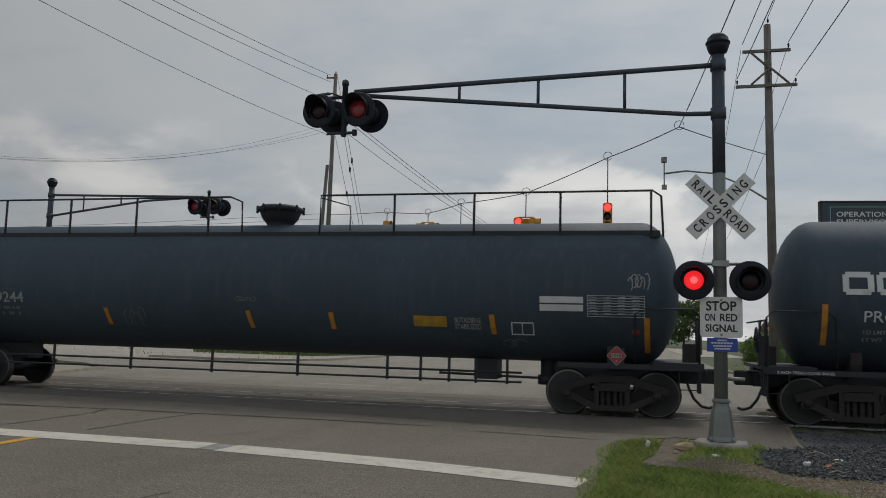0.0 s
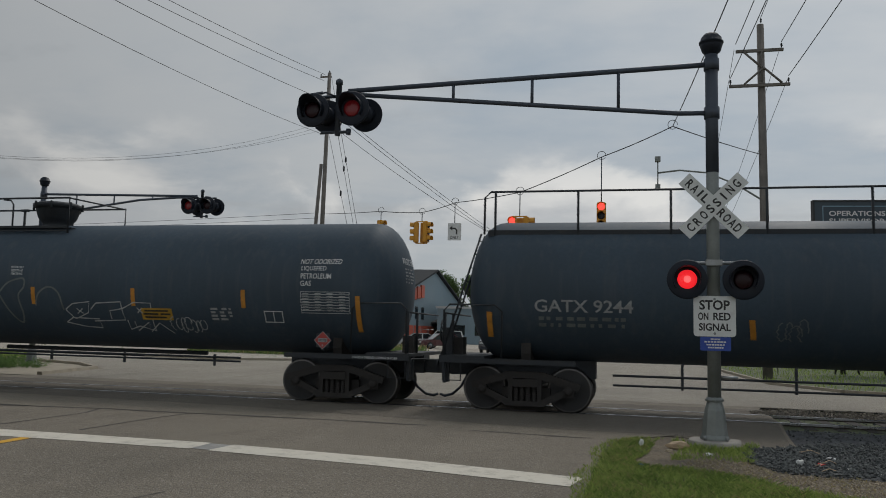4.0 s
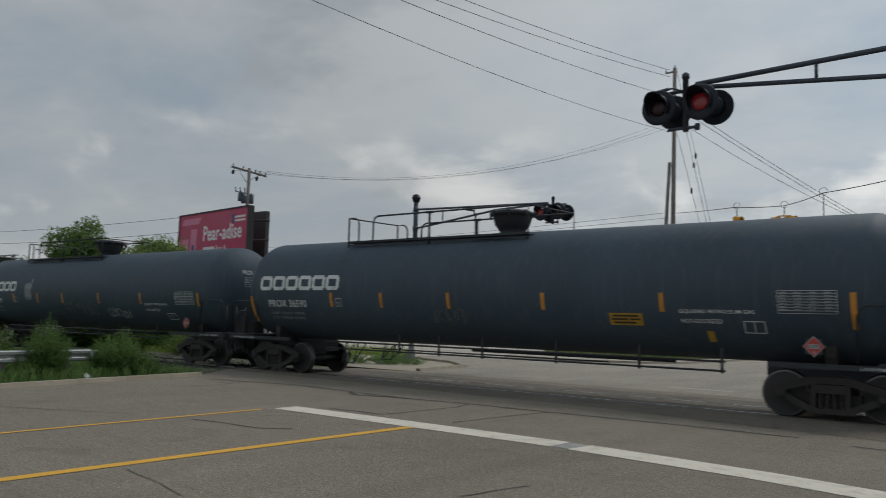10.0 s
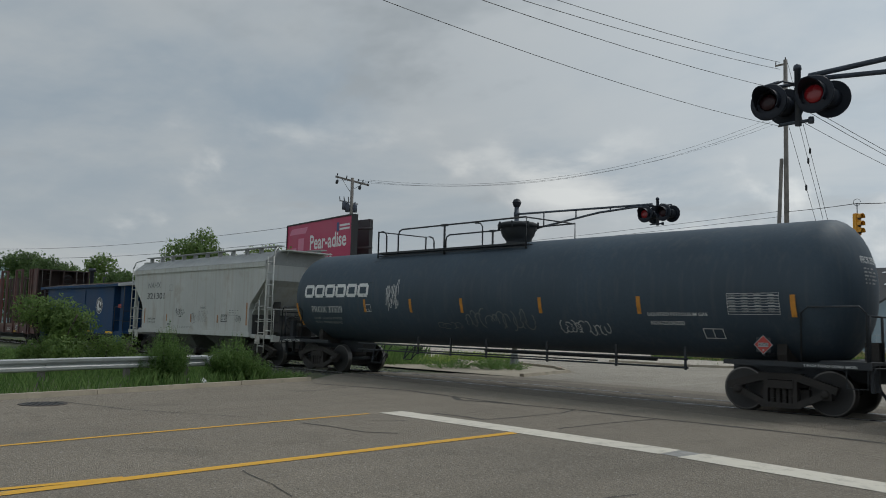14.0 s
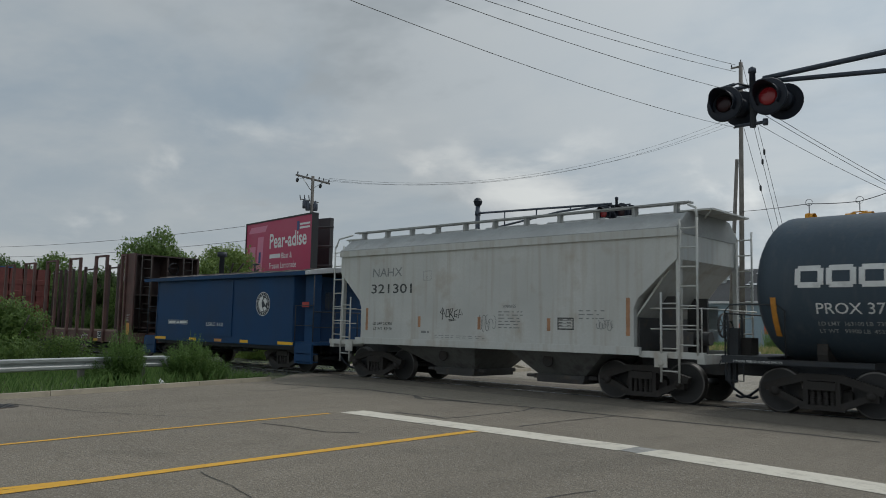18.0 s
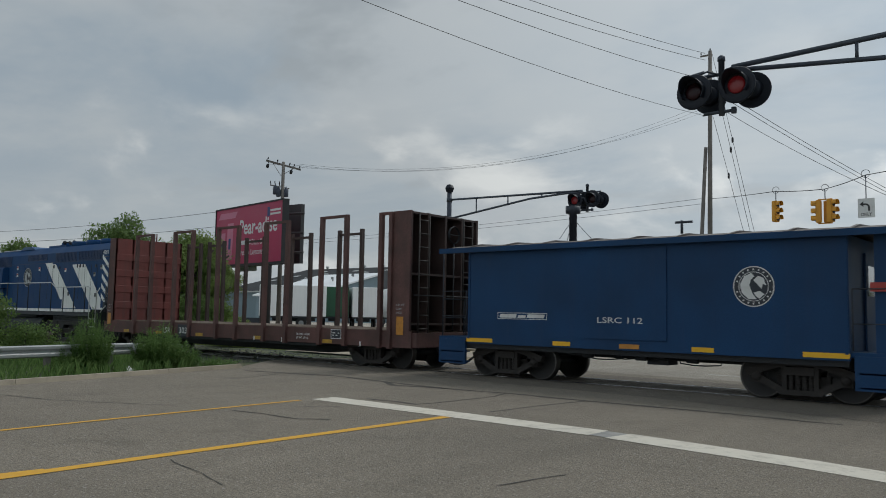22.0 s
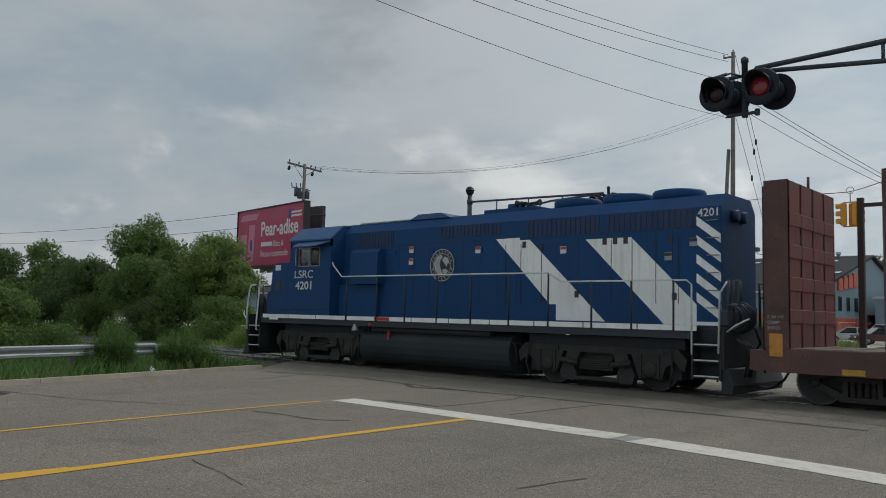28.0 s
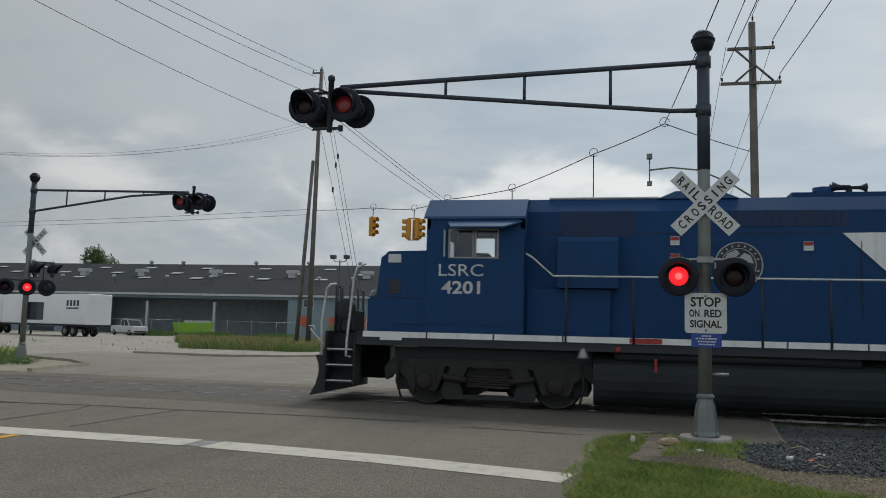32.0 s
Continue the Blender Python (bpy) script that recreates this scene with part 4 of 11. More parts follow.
def signal_mast(name, at, label, height, arm_z, arm_len, side, tip_lit=0):
    """A railway crossing signal on a cantilever mast. side -1: the arm reaches to -x."""
    ob = thing(name, at, label, "crossing signal", "railway crossing signals")
    bm = bmesh.new()
    lathe(bm, [(-0.1, 0.43), (0.02, 0.41), (0.08, 0.40), (0.10, 0.37), (0.10, 0.1)], "z", 8)
    rng = random.Random(17)
    for v in bm.verts:
        if v.co.z < 0.09:
            k = 1 + rng.uniform(-0.05, 0.04)
            v.co.x, v.co.y = v.co.x * k, v.co.y * k
        elif v.co.xy.length > 0.2:
            v.co.z += rng.uniform(-0.02, 0.0)
    foot = part("foundation", bm, M_conc, ob, "chipped concrete foundation")
    foot.matrix_basis = pose(0, 0, 0, 0, 0, 12)
    bm = bmesh.new()
    lathe(bm, [(0.10, 0.215), (0.13, 0.21), (0.17, 0.19), (0.38, 0.165), (0.53, 0.148), (0.62, 0.118), (0.655, 0.112), (0.665, 0.135), (0.69, 0.138), (0.71, 0.122), (0.73, 0.10)], "z", 8)
    base = part("mast_base", bm, M_pole, ob, "cast tapered base with a hand hole")
    for f in base.data.polygons:
        f.use_smooth = False
    for a in (45, 135, 225, 315):
        bm = bmesh.new()
        lathe(bm, [(0.095, 0.022), (0.16, 0.022)], "z", 6, (0.225 * math.cos(radians(a)), 0.225 * math.sin(radians(a)), 0))
        part("bolt", bm, M_steel, base)
    bm = bmesh.new()
    lathe(bm, [(0.66, 0.100), (height - 0.40, 0.092)], "z", 20)
    part("mast", bm, M_pole, ob, "streaked aluminium mast")
    # shell added round the upper mast: its darkness against the sky, as colour
    bm = bmesh.new()
    lathe(bm, [(height - 2.25, 0.097), (height - 0.36, 0.097)], "z", 20)
    part("mast_sleeve", bm, M_armdark, ob, "slate-grey shell added to paint in the upper mast's backlit tone")
    bm = bmesh.new()
    zc = height - 0.18
    lathe(bm, [(zc - 0.22, 0.07), (zc - 0.17, 0.09), (zc - 0.13, 0.14), (zc - 0.03, 0.172), (zc + 0.0, 0.172), (zc + 0.005, 0.188), (zc + 0.03, 0.188), (zc + 0.035, 0.172), (zc + 0.10, 0.155), (zc + 0.16, 0.10), (zc + 0.185, 0.02)], "z", 24)
    part("bell", bm, M_lampblack, ob, "round black warning bell on top")
    # the truss
    zt, zb = arm_z
    tipx = side * arm_len
    yo = -0.02
    arm_pipe(ob, "upper_chord", [(side * 0.1, yo, zt), (side * 0.45, yo, zt - 0.01), (tipx * 0.97, yo, zt - 0.16)], 0.042)
    if side < 0:
        arm_pipe(ob, "lower_chord", [(side * 0.1, yo, zb), (side * 0.5, yo, zb + 0.01), (tipx * 0.94, yo, zt - 0.235)], 0.038)
        struts = ((1.44 / 6.25, 0), (2.84 / 6.25, 0), (4.18 / 6.25, 0))
    else:
        arm_pipe(ob, "lower_chord", [(side * 0.1, yo, zb), (tipx * 0.62, yo, zt - 0.27), (tipx * 0.86, yo, zt - 0.20), (tipx * 0.97, yo, zt - 0.22)], 0.04)
        struts = ((0.22, 0), (0.46, 0), (0.70, 0))
    for k, _ in struts:
        x = tipx * k
        top = zt - 0.16 * k / 0.97
        bot = zb + (zt - 0.235 - zb) * k / 0.94 if side < 0 else zb + (zt - 0.27 - zb) * min(1, k / 0.62)
        arm_pipe(ob, "strut", [(x, yo, top), (x, yo, bot)], 0.026)
    for z in (zt, zb):
        bm = bmesh.new()
        lathe(bm, [(z - 0.09, 0.09), (z - 0.09, 0.118), (z + 0.09, 0.118), (z + 0.09, 0.09)], "z", 16)
        part("clamp", bm, M_armdark, ob)
    # lamps at the arm's tip
    bm = bmesh.new()
    lathe(bm, [(zt - 0.94, 0.05), (zt - 0.02, 0.05), (zt - 0.02, 0.065), (zt + 0.05, 0.06), (zt + 0.08, 0.02)], "z", 12, (tipx, 0, 0))
    part("tip_post", bm, M_armdark, ob)
    bm = bmesh.new()
    rod(bm, (tipx - 0.55, 0, zt - 0.24), (tipx + 0.55, 0, zt - 0.24), 0.03, n=8)
    rod(bm, (tipx - 0.62, 0, zt - 0.20), (tipx - 0.30, 0, zt - 0.16), 0.03, n=8)
    part("crossarm", bm, M_armdark, ob)
    bm = bmesh.new()
    rod(bm, (tipx - 0.30, 0, zt - 0.88), (tipx + 0.24, 0, zt - 0.88), 0.028, n=8)
    rod(bm, (tipx + 0.20, 0, zt - 0.93), (tipx + 0.20, 0, zt - 0.83), 0.045, n=8)
    part("lower_crossarm", bm, M_armdark, ob)
    for s in (-1, 1):
        bm = bmesh.new()
        pipe(bm, [(tipx + s * 0.06, -0.03, zt - 0.24), (tipx + s * 0.20, -0.10, zt - 0.19), (tipx + s * 0.38, -0.12, zt - 0.22), (tipx + s * 0.46, -0.08, zt - 0.36)], 0.016, 6)
        part("lamp_cable", bm, M_black, ob)
    for dx in (-0.40, 0.32):
        lamp_head(ob, tipx + dx, -0.17, zt - 0.52, -1, lit="dim" if dx * tip_lit > 0 else False)
        lamp_head(ob, tipx + dx + 0.10, 0.26, zt - 0.52, 1)
    return ob


def mast_fittings(ob, front_lit, z_lamp, z_sign, z_buck, both=False):
    crossbuck(ob, -0.135, z_buck, -1)
    if both:
        crossbuck(ob, 0.135, z_buck, 1)
    bm = bmesh.new()
    rod(bm, (-0.42, -0.10, z_lamp + 0.26), (0.44, -0.10, z_lamp + 0.26), 0.025, n=8)
    box(bm, -0.12, 0.12, -0.16, -0.02, z_lamp + 0.22, z_lamp + 0.31)
    part("lamp_bracket", bm, M_steel, ob)
    for x in (-0.40, 0.41):
        lamp_head(ob, x, -0.20, z_lamp, -1, lit=(x > 0) == front_lit)
        if both:
            lamp_head(ob, x, 0.20, z_lamp, 1)


def rounded_plate(bm, w, h, r, t):
    pts = []
    for cx, cz, a0 in ((w / 2 - r, h / 2 - r, 0), (-w / 2 + r, h / 2 - r, 90), (-w / 2 + r, -h / 2 + r, 180), (w / 2 - r, -h / 2 + r, 270)):
        for k in range(5):
            a = radians(a0 + 22.5 * k)
            pts.append((cx + r * math.cos(a), cz + r * math.sin(a)))
    prism(bm, pts, -t, 0.0)


near_signal = signal_mast("crossing_signal", (1.22, 12.92, 0.0), "cantilever railway crossing signal with crossbuck, round red lamps and bell", 6.42, (5.90, 5.12), 6.22, -1, 1)
mast_fittings(near_signal, False, 2.49, 1.97, 3.63)
bm = bmesh.new()
rounded_plate(bm, 0.61, 0.61, 0.05, 0.008)
stop_sign = part("stop_sign", bm, M_sign, near_signal, "white sign with black letters")
stop_sign.matrix_basis = pose(0.0, -0.13, 1.94)
for body, x, z, h, w in (("STOP", -0.22, 0.095, 0.15, 0.44), ("ON", -0.24, -0.06, 0.115, 0.15), ("RED", -0.02, -0.06, 0.115, 0.25), ("SIGNAL", -0.23, -0.22, 0.115, 0.46)):
    bm = bmesh.new()
    add_text(bm, body, x, z, h, w, 0.028)
    lay(bm, -0.011)
    part("lettering", flat_mesh("lettering", bm, M_signblack), None, stop_sign)
for z in (0.26, -0.26):
    bm = bmesh.new()
    lathe(bm, [(-0.016, 0.004), (-0.014, 0.018), (-0.008, 0.02)], "y", 10, (0, 0, z))
    part("bolt", bm, M_steel, stop_sign)
bm = bmesh.new()
rounded_plate(bm, 0.44, 0.205, 0.015, 0.006)
notice = part("notice_plate", bm, M_bluesign, near_signal, "small blue emergency notice plate with white bars of text")
notice.matrix_basis = pose(0.01, -0.13, 1.525)
for z, xa, xb in ((0.070, -0.07, 0.07), (0.030, -0.16, 0.16), (-0.014, -0.13, 0.14), (-0.056, -0.11, 0.12)):
    n = 7
    bm = bmesh.new()
    for k in range(n):
        a, b = xa + (xb - xa) * k / n, xa + (xb - xa) * (k + 0.78) / n
        rect(bm, a, b, z - 0.011, z + 0.011)
    lay(bm, -0.0095)
    part("text_line", flat_mesh("text_line", bm, M_white), None, notice)
bm = bmesh.new()
rod(bm, (0.10, -0.03, 1.02), (0.34, -0.03, 1.02), 0.028, n=8)
part("conduit_stub", bm, M_steel, near_signal)

far_signal = signal_mast("crossing_signal", (-21.2, 25.2, 0.0), "far cantilever crossing signal with crossbuck and lamps, seen beyond the train", 6.95, (6.30, 5.52), 6.5, 1, -1)
crossbuck(far_signal, 0.15, 4.40, -1, 0.10)
bm = bmesh.new()
rod(bm, (-0.55, -0.45, 2.98), (0.52, 0.43, 2.98), 0.028, n=8)
rod(bm, (-0.02, 0.0, 3.66), (0.66, 0.52, 3.66), 0.028, n=8)
rod(bm, (0.40, 0.33, 2.98), (0.40, 0.33, 3.66), 0.022, n=8)
part("lamp_bracket", bm, M_armdark, far_signal)
for x, y, z, turn, lit in ((-0.46, -0.52, 2.72, 38, False), (0.15, -0.15, 2.72, 38, True), (0.54, 0.38, 2.72, 218, False), (0.20, 0.10, 3.40, 112, False), (0.66, 0.47, 3.40, 112, False)):
    lamp_head(far_signal, 0, 0, 0, -1, lit, place=pose(x, y, z, 0, 0, turn))
bm = bmesh.new()
box(bm, -0.02, 0.42, 0.10, 0.45, 1.55, 2.2)
part("relay_box", bm, M_armdark, far_signal, "grey relay box on the mast")

# ---- the train ----
WHEEL_R = 0.457
ROLLING = []   # (wheelset, x in its car, radius)


def wheel_mesh(r, name="wheel"):
    bm = bmesh.new()
    lathe(bm, [(-0.075, 0.06), (-0.078, 0.11), (-0.03, 0.14), (-0.02, r - 0.12), (-0.062, r - 0.085), (-0.068, r - 0.035)], "y", 32, cap=True)
    return mesh_of(name, bm, M_wheel)


def tyre_mesh(r):
    bm = bmesh.new()
    lathe(bm, [(-0.068, r - 0.036), (-0.07, r - 0.008), (-0.062, r), (0.03, r + 0.002), (0.045, r + 0.026), (0.06, r + 0.026), (0.068, r + 0.01), (0.068, r - 0.06), (0.02, r - 0.10), (0.0, 0.10)], "y", 32, cap=False)
    return mesh_of("tread", bm, M_tread)


WHEEL_SETS = {}


def wheelset(car, x, r=WHEEL_R, drive=False):
    if r not in WHEEL_SETS:
        bm = bmesh.new()
        rod(bm, (0, -1.02, 0), (0, 1.02, 0), 0.075, n=14)
        WHEEL_SETS[r] = (mesh_of("axle", bm, M_under), wheel_mesh(r), tyre_mesh(r))
    axle, wheel, tread = WHEEL_SETS[r]
    ws = part("wheelset", axle, None, car, "axle with two worn steel wheels")
    ws.location = (x, 0, r)
    for s in (-1, 1):
        w = part("wheel", wheel, None, ws)
        w.matrix_basis = pose(0, s * 0.745, 0, 0, 0, 0 if s < 0 else 180)
        t = part("tread", tread, None, ws)
        t.matrix_basis = pose(0, s * 0.745, 0, 0, 0, 0 if s < 0 else 180)
    ROLLING.append((ws, x, r))


TRUCK = {}


def truck(car, x, base=1.78, r=WHEEL_R):
    """A three-piece freight truck; its wheelsets are parts of the car."""
    key = (base, r)
    if key not in TRUCK:
        h = base / 2
        bm = bmesh.new()
        y0, y1 = -1.14, -0.99
        beam(bm, (-h - 0.22, 0.53), (-0.32, 0.76), 0.15, y0, y1)
        beam(bm, (h + 0.22, 0.53), (0.32, 0.76), 0.15, y0, y1)
        beam(bm, (-0.42, 0.76), (0.42, 0.76), 0.13, y0 + 0.001, y1 - 0.001)
        beam(bm, (-h + 0.06, 0.42), (-0.32, 0.19), 0.13, y0, y1)
        beam(bm, (h - 0.06, 0.42), (0.32, 0.19), 0.13, y0, y1)
        beam(bm, (-0.42, 0.18), (0.42, 0.18), 0.10, y0 + 0.001, y1 - 0.001)
        for s in (-1, 1):
            beam(bm, (s * 0.30, 0.16), (s * 0.30, 0.78), 0.09, y0 - 0.002, y1 + 0.002)
            beam(bm, (s * (h + 0.02), 0.34), (s * (h + 0.02), 0.62), 0.20, y0 - 0.001, y1 + 0.03)
        frame_me = mesh_of("side_frame", bm, M_frame)
        bm = bmesh.new()
        coil = []
        for j in range(7):
            coil += [(0.22 + 0.045 * j, 0.046), (0.235 + 0.045 * j, 0.060), (0.25 + 0.045 * j, 0.060), (0.264 + 0.045 * j, 0.046)]
        lathe(bm, coil, "z", 8)
        spring_me = mesh_of("spring", bm, M_frame)
        bm = bmesh.new()
        box(bm, -0.27, 0.27, -1.16, 1.16, 0.52, 0.68)
        box(bm, -0.16, 0.16, -0.7, 0.7, 0.68, 0.80)
        box(bm, -0.5, 0.5, -0.92, 0.92, 0.20, 0.50)
        bol_me = mesh_of("bolster", bm, M_frame)
        bm = bmesh.new()
        lathe(bm, [(-1.20, 0.03), (-1.19, 0.085), (-1.05, 0.10)], "y", 14)
        cap_me = mesh_of("bearing_cap", bm, M_frame)
        TRUCK[key] = (frame_me, spring_me, bol_me, cap_me)
    f, s, b, c = TRUCK[key]
    host = part("truck", b, None, car, "rusty cast-steel freight truck")
    host.location = (x, 0, 0)
    for turn in (0, 180):
        o = part("side_frame", f, None, host)
        o.matrix_basis = pose(0, 0, 0, 0, 0, turn)
        for k in (-0.19, -0.065, 0.065, 0.19):
            o = part("spring", s, None, host)
            o.location = (k, -1.06 if turn == 0 else 1.06, 0)
        for k in (-1, 1):
            o = part("bearing_cap", c, None, host)
            o.matrix_basis = pose(k * base / 2, 0, r, 0, 0, 0) if turn == 0 else pose(k * base / 2, 0, r, 0, 0, 180)
    for k in (-1, 1):
        wheelset(car, x + k * base / 2, r)


def coupler(car, x, side, z=0.84):
    """Coupler, drawbar and hanging air hose at one end. side: +1 at the +x end."""
    bm = bmesh.new()
    box(bm, min(x - side * 0.75, x - side * 0.14), max(x - side * 0.75, x - side * 0.14), -0.075, 0.075, z - 0.09, z + 0.09)
    box(bm, min(x - side * 0.20, x + side * 0.14), max(x - side * 0.20, x + side * 0.14), -0.16, 0.14, z - 0.15, z + 0.15)
    bevelled(bm, 0.02, 1)
    part("coupler", bm, M_under, car, "knuckle coupler")
    bm = bmesh.new()
    y = -0.34 * side
    pipe(bm, [(x - side * 0.5, y, z - 0.05), (x - side * 0.44, y, z - 0.25), (x - side * 0.34, y * 0.75, z - 0.46), (x - side * 0.18, y * 0.3, z - 0.62), (x - side * 0.02, 0, z - 0.66), (x + side * 0.08, 0, z - 0.62)], 0.03, 8)
    part("air_hose", bm, M_black, car)


def rail_run(car, name, pts, r=0.019, material=None, label=""):
    bm = bmesh.new()
    pipe(bm, pts, r, 6)
    return part(name, bm, material or M_under, car, label)


def ladder(car, x, y, z0, z1, w=0.4, rungs=6, material=None, along="x", lean=0.0):
    bm = bmesh.new()
    ux, uy = (1, 0) if along == "x" else (0, 1)
    for s in (-1, 1):
        rod(bm, (x + ux * s * w / 2, y + uy * s * w / 2, z0), (x + ux * s * w / 2 + lean, y + uy * s * w / 2, z1), 0.025, n=6)
    for k in range(rungs):
        z = z0 + (z1 - z0) * (k + 0.5) / rungs
        q = lean * (k + 0.5) / rungs
        rod(bm, (x - ux * w / 2 + q, y - uy * w / 2, z), (x + ux * w / 2 + q, y + uy * w / 2, z), 0.018, n=6)
    return part("ladder", bm, material or M_under, car)


def logo_blocks(bm, x0, x1, z0, z1):
    """A row of six rounded open blocks standing for a maker's lettering."""
    n = 6
    w = (x1 - x0) / n
    t = (z1 - z0) * 0.25
    for k in range(n):
        a, b = x0 + k * w + 0.02 * w, x0 + (k + 1) * w - 0.06 * w
        rect(bm, a + t * 0.5, b - t * 0.5, z1 - t, z1)
        rect(bm, a + t * 0.5, b - t * 0.5, z0, z0 + t)
        rect(bm, a, a + t, z0 + t * 0.5, z1 - t * 0.5)
        rect(bm, b - t, b, z0 + t * 0.5, z1 - t * 0.5)


def bars(bm, x0, x1, z0, rows, seed, h=0.06, gap=0.14):
    """Rows of small bars for stencilled lines too small to read."""
    rng = random.Random(seed)
    for k in range(rows):
        z = z0 - k * gap
        x = x0
        while x < x1 - 0.05:
            w = rng.uniform(0.05, 0.2)
            rect(bm, x, min(x + w, x1), z, z + h)
            x += w + rng.uniform(0.03, 0.12)


def data_table(bm, x0, x1, z0, z1, rows, cols):
    w = 0.008
    outline_rect(bm, x0, x1, z0, z1, w)
    for k in range(1, rows):
        z = z0 + (z1 - z0) * k / rows
        rect(bm, x0 + w, x1 - w, z - w / 2, z + w / 2)
        for j in range(cols):
            a = x0 + (x1 - x0) * (j + 0.15) / cols
            rect(bm, a, a + (x1 - x0) / cols * 0.5, z + 0.016, z + (z1 - z0) / rows * 0.42)


def placard(car, x, z, num, tank, material):
    bm = bmesh.new()
    s = 0.19
    bm.faces.new([bm.verts.new(p) for p in ((x - s, 0, z), (x, 0, z - s), (x + s, 0, z), (x, 0, z + s))])
    yp = -1.47
    bh = bmesh.new()
    box(bh, x - 0.03, x + 0.03, yp + 0.012, yp + 0.05, z - 0.2, z + 0.1)
    box(bh, x - 0.15, x + 0.15, yp + 0.003, yp + 0.012, z - 0.15, z + 0.15)
    box(bh, x - 0.03, x + 0.03, yp + 0.05, -0.9, z - 0.22, z - 0.17)
    part("placard_holder", bh, M_under, car)
    p = marks("placard", bm, material, car, "red and white diamond hazard placard", y=yp)
    bm = bmesh.new()
    for k in range(4):
        q = [(x - s, z), (x, z + s), (x + s, z), (x, z - s), (x - s, z)]
        stroke(bm, [q[k], q[k + 1]], 0.012)
    rect(bm, x - 0.105, x + 0.105, z - 0.042, z + 0.042)
    rect(bm, x - 0.014, x + 0.014, z - 0.13, z - 0.09)
    marks("placard_border", bm, M_dimwhite, p, y=yp - 0.003)
    bm = bmesh.new()
    add_text(bm, num, x - 0.085, z - 0.029, 0.058, 0.17, 0.008)
    marks("placard_number", bm, M_signblack, p, y=yp - 0.006)


TANK_R, TANK_Z = 1.515, 2.555


def tank_body(car, half, material=M_tank):
    a = 0.76
    prof = []
    for k in range(11):
        t = math.pi / 2 * k / 10
        prof.append((-half + a - a * math.cos(t), max(0.02, TANK_R * math.sin(t))))
    prof += [(-half + a + (2 * half - 2 * a) * k / 8, TANK_R) for k in range(1, 8)]
    for k in range(10, -1, -1):
        t = math.pi / 2 * k / 10
        prof.append((half - a + a * math.cos(t), max(0.02, TANK_R * math.sin(t))))
    bm = bmesh.new()
    lathe(bm, prof, "x", 72, (0, 0, TANK_Z))
    return part("tank", bm, material, car, "glossy black cylindrical tank with rounded ends")


def tank_under(car, half, tc):
    """Stub sills, saddles, end platforms, trucks and couplers."""
    for s in (-1, 1):
        bm = bmesh.new()
        x0, x1 = sorted((s * (tc - 1.4), s * (half + 0.42)))
        box(bm, x0, x1, -0.25, 0.25, 0.68, 1.08)
        part("stub_sill", bm, M_under, car)
        bm = bmesh.new()
        x0, x1 = sorted((s * (half - 0.55), s * (half + 0.40)))
        box(bm, x0, x1, -1.45, 1.45, 1.06, 1.13)
        box(bm, x0, x1, -1.46, -1.42, 0.98, 1.12)
        part("end_platform", bm, M_under, car)
        bm = bmesh.new()
        prism(bm, [(-0.95, 0.95), (0.95, 0.95), (1.02, 1.2), (1.0, 1.42), (0.82, 1.28), (0, 1.05), (-0.82, 1.28), (-1.0, 1.42), (-1.02, 1.2)], s * tc - 0.10, s * tc + 0.10, "x")
        part("saddle", bm, M_frame, car)
        bm = bmesh.new()
        x0, x1 = sorted((s * (tc - 1.05), s * (half + 0.1)))
        box(bm, x0, x1, -1.47, -1.38, 0.98, 1.08)
        part("side_sill", bm, M_under, car)
        truck(car, s * tc)
        coupler(car, s * (half + 0.62), s)
        # end railing and brake gear on the platform
        e = s * (half + 0.32)
        rail_run(car, "end_rail", [(s * (half - 0.9), -1.44, 1.12), (s * (half - 0.9), -1.44, 2.05), (s * (half - 0.75), -1.46, 2.18), (e - s * 0.12, -1.46, 2.18), (e, -1.44, 2.05), (e, -1.44, 1.12)], 0.02)
        rail_run(car, "end_rail", [(e, -1.40, 2.0), (e, 1.40, 2.0)], 0.02)
        rail_run(car, "grab_iron", [(e, -1.44, 1.08), (e, -1.44, 0.62), (e - s * 0.38, -1.44, 0.62), (e - s * 0.38, -1.44, 1.08)], 0.016)
        bm = bmesh.new()
        box(bm, *sorted((s * (half + 0.05), s * (half + 0.3))), -0.75, -0.35, 1.12, 1.5)
        part("brake_box", bm, M_frame, car)
        for yy in (-1.30, -0.55):
            rail_run(car, "end_post", [(e, yy, 1.12), (e, yy, 2.0)], 0.028)
        rail_run(car, "uncoupling_lever", [(e + s * 0.12, -1.46, 0.92), (e + s * 0.12, -1.40, 1.02), (e + s * 0.12, -0.5, 1.0), (e + s * 0.2, -0.1, 0.98)], 0.016)
        if s < 0:
            bm = bmesh.new()
            ring = [(e - 0.12, -0.95 + 0.24 * math.cos(radians(24 * k)), 1.62 + 0.24 * math.sin(radians(24 * k))) for k in range(16)]
            pipe(bm, ring, 0.018, 6)
            for k in range(3):
                q = radians(90 + 60 * k)
                rod(bm, (e - 0.12, -0.95 - 0.23 * math.cos(q), 1.62 - 0.23 * math.sin(q)), (e - 0.12, -0.95 + 0.23 * math.cos(q), 1.62 + 0.23 * math.sin(q)), 0.012, n=5)
            box(bm, e - 0.1, e + 0.1, -1.02, -0.88, 1.12, 1.7)
            part("brake_wheel", bm, M_under, car, "hand brake wheel on its stand")
        for yy in (-1.2, -0.9):
            bm = bmesh.new()
            box(bm, *sorted((s * (half + 0.30), s * (half + 0.36))), yy - 0.05, yy + 0.05, 0.55, 1.06)
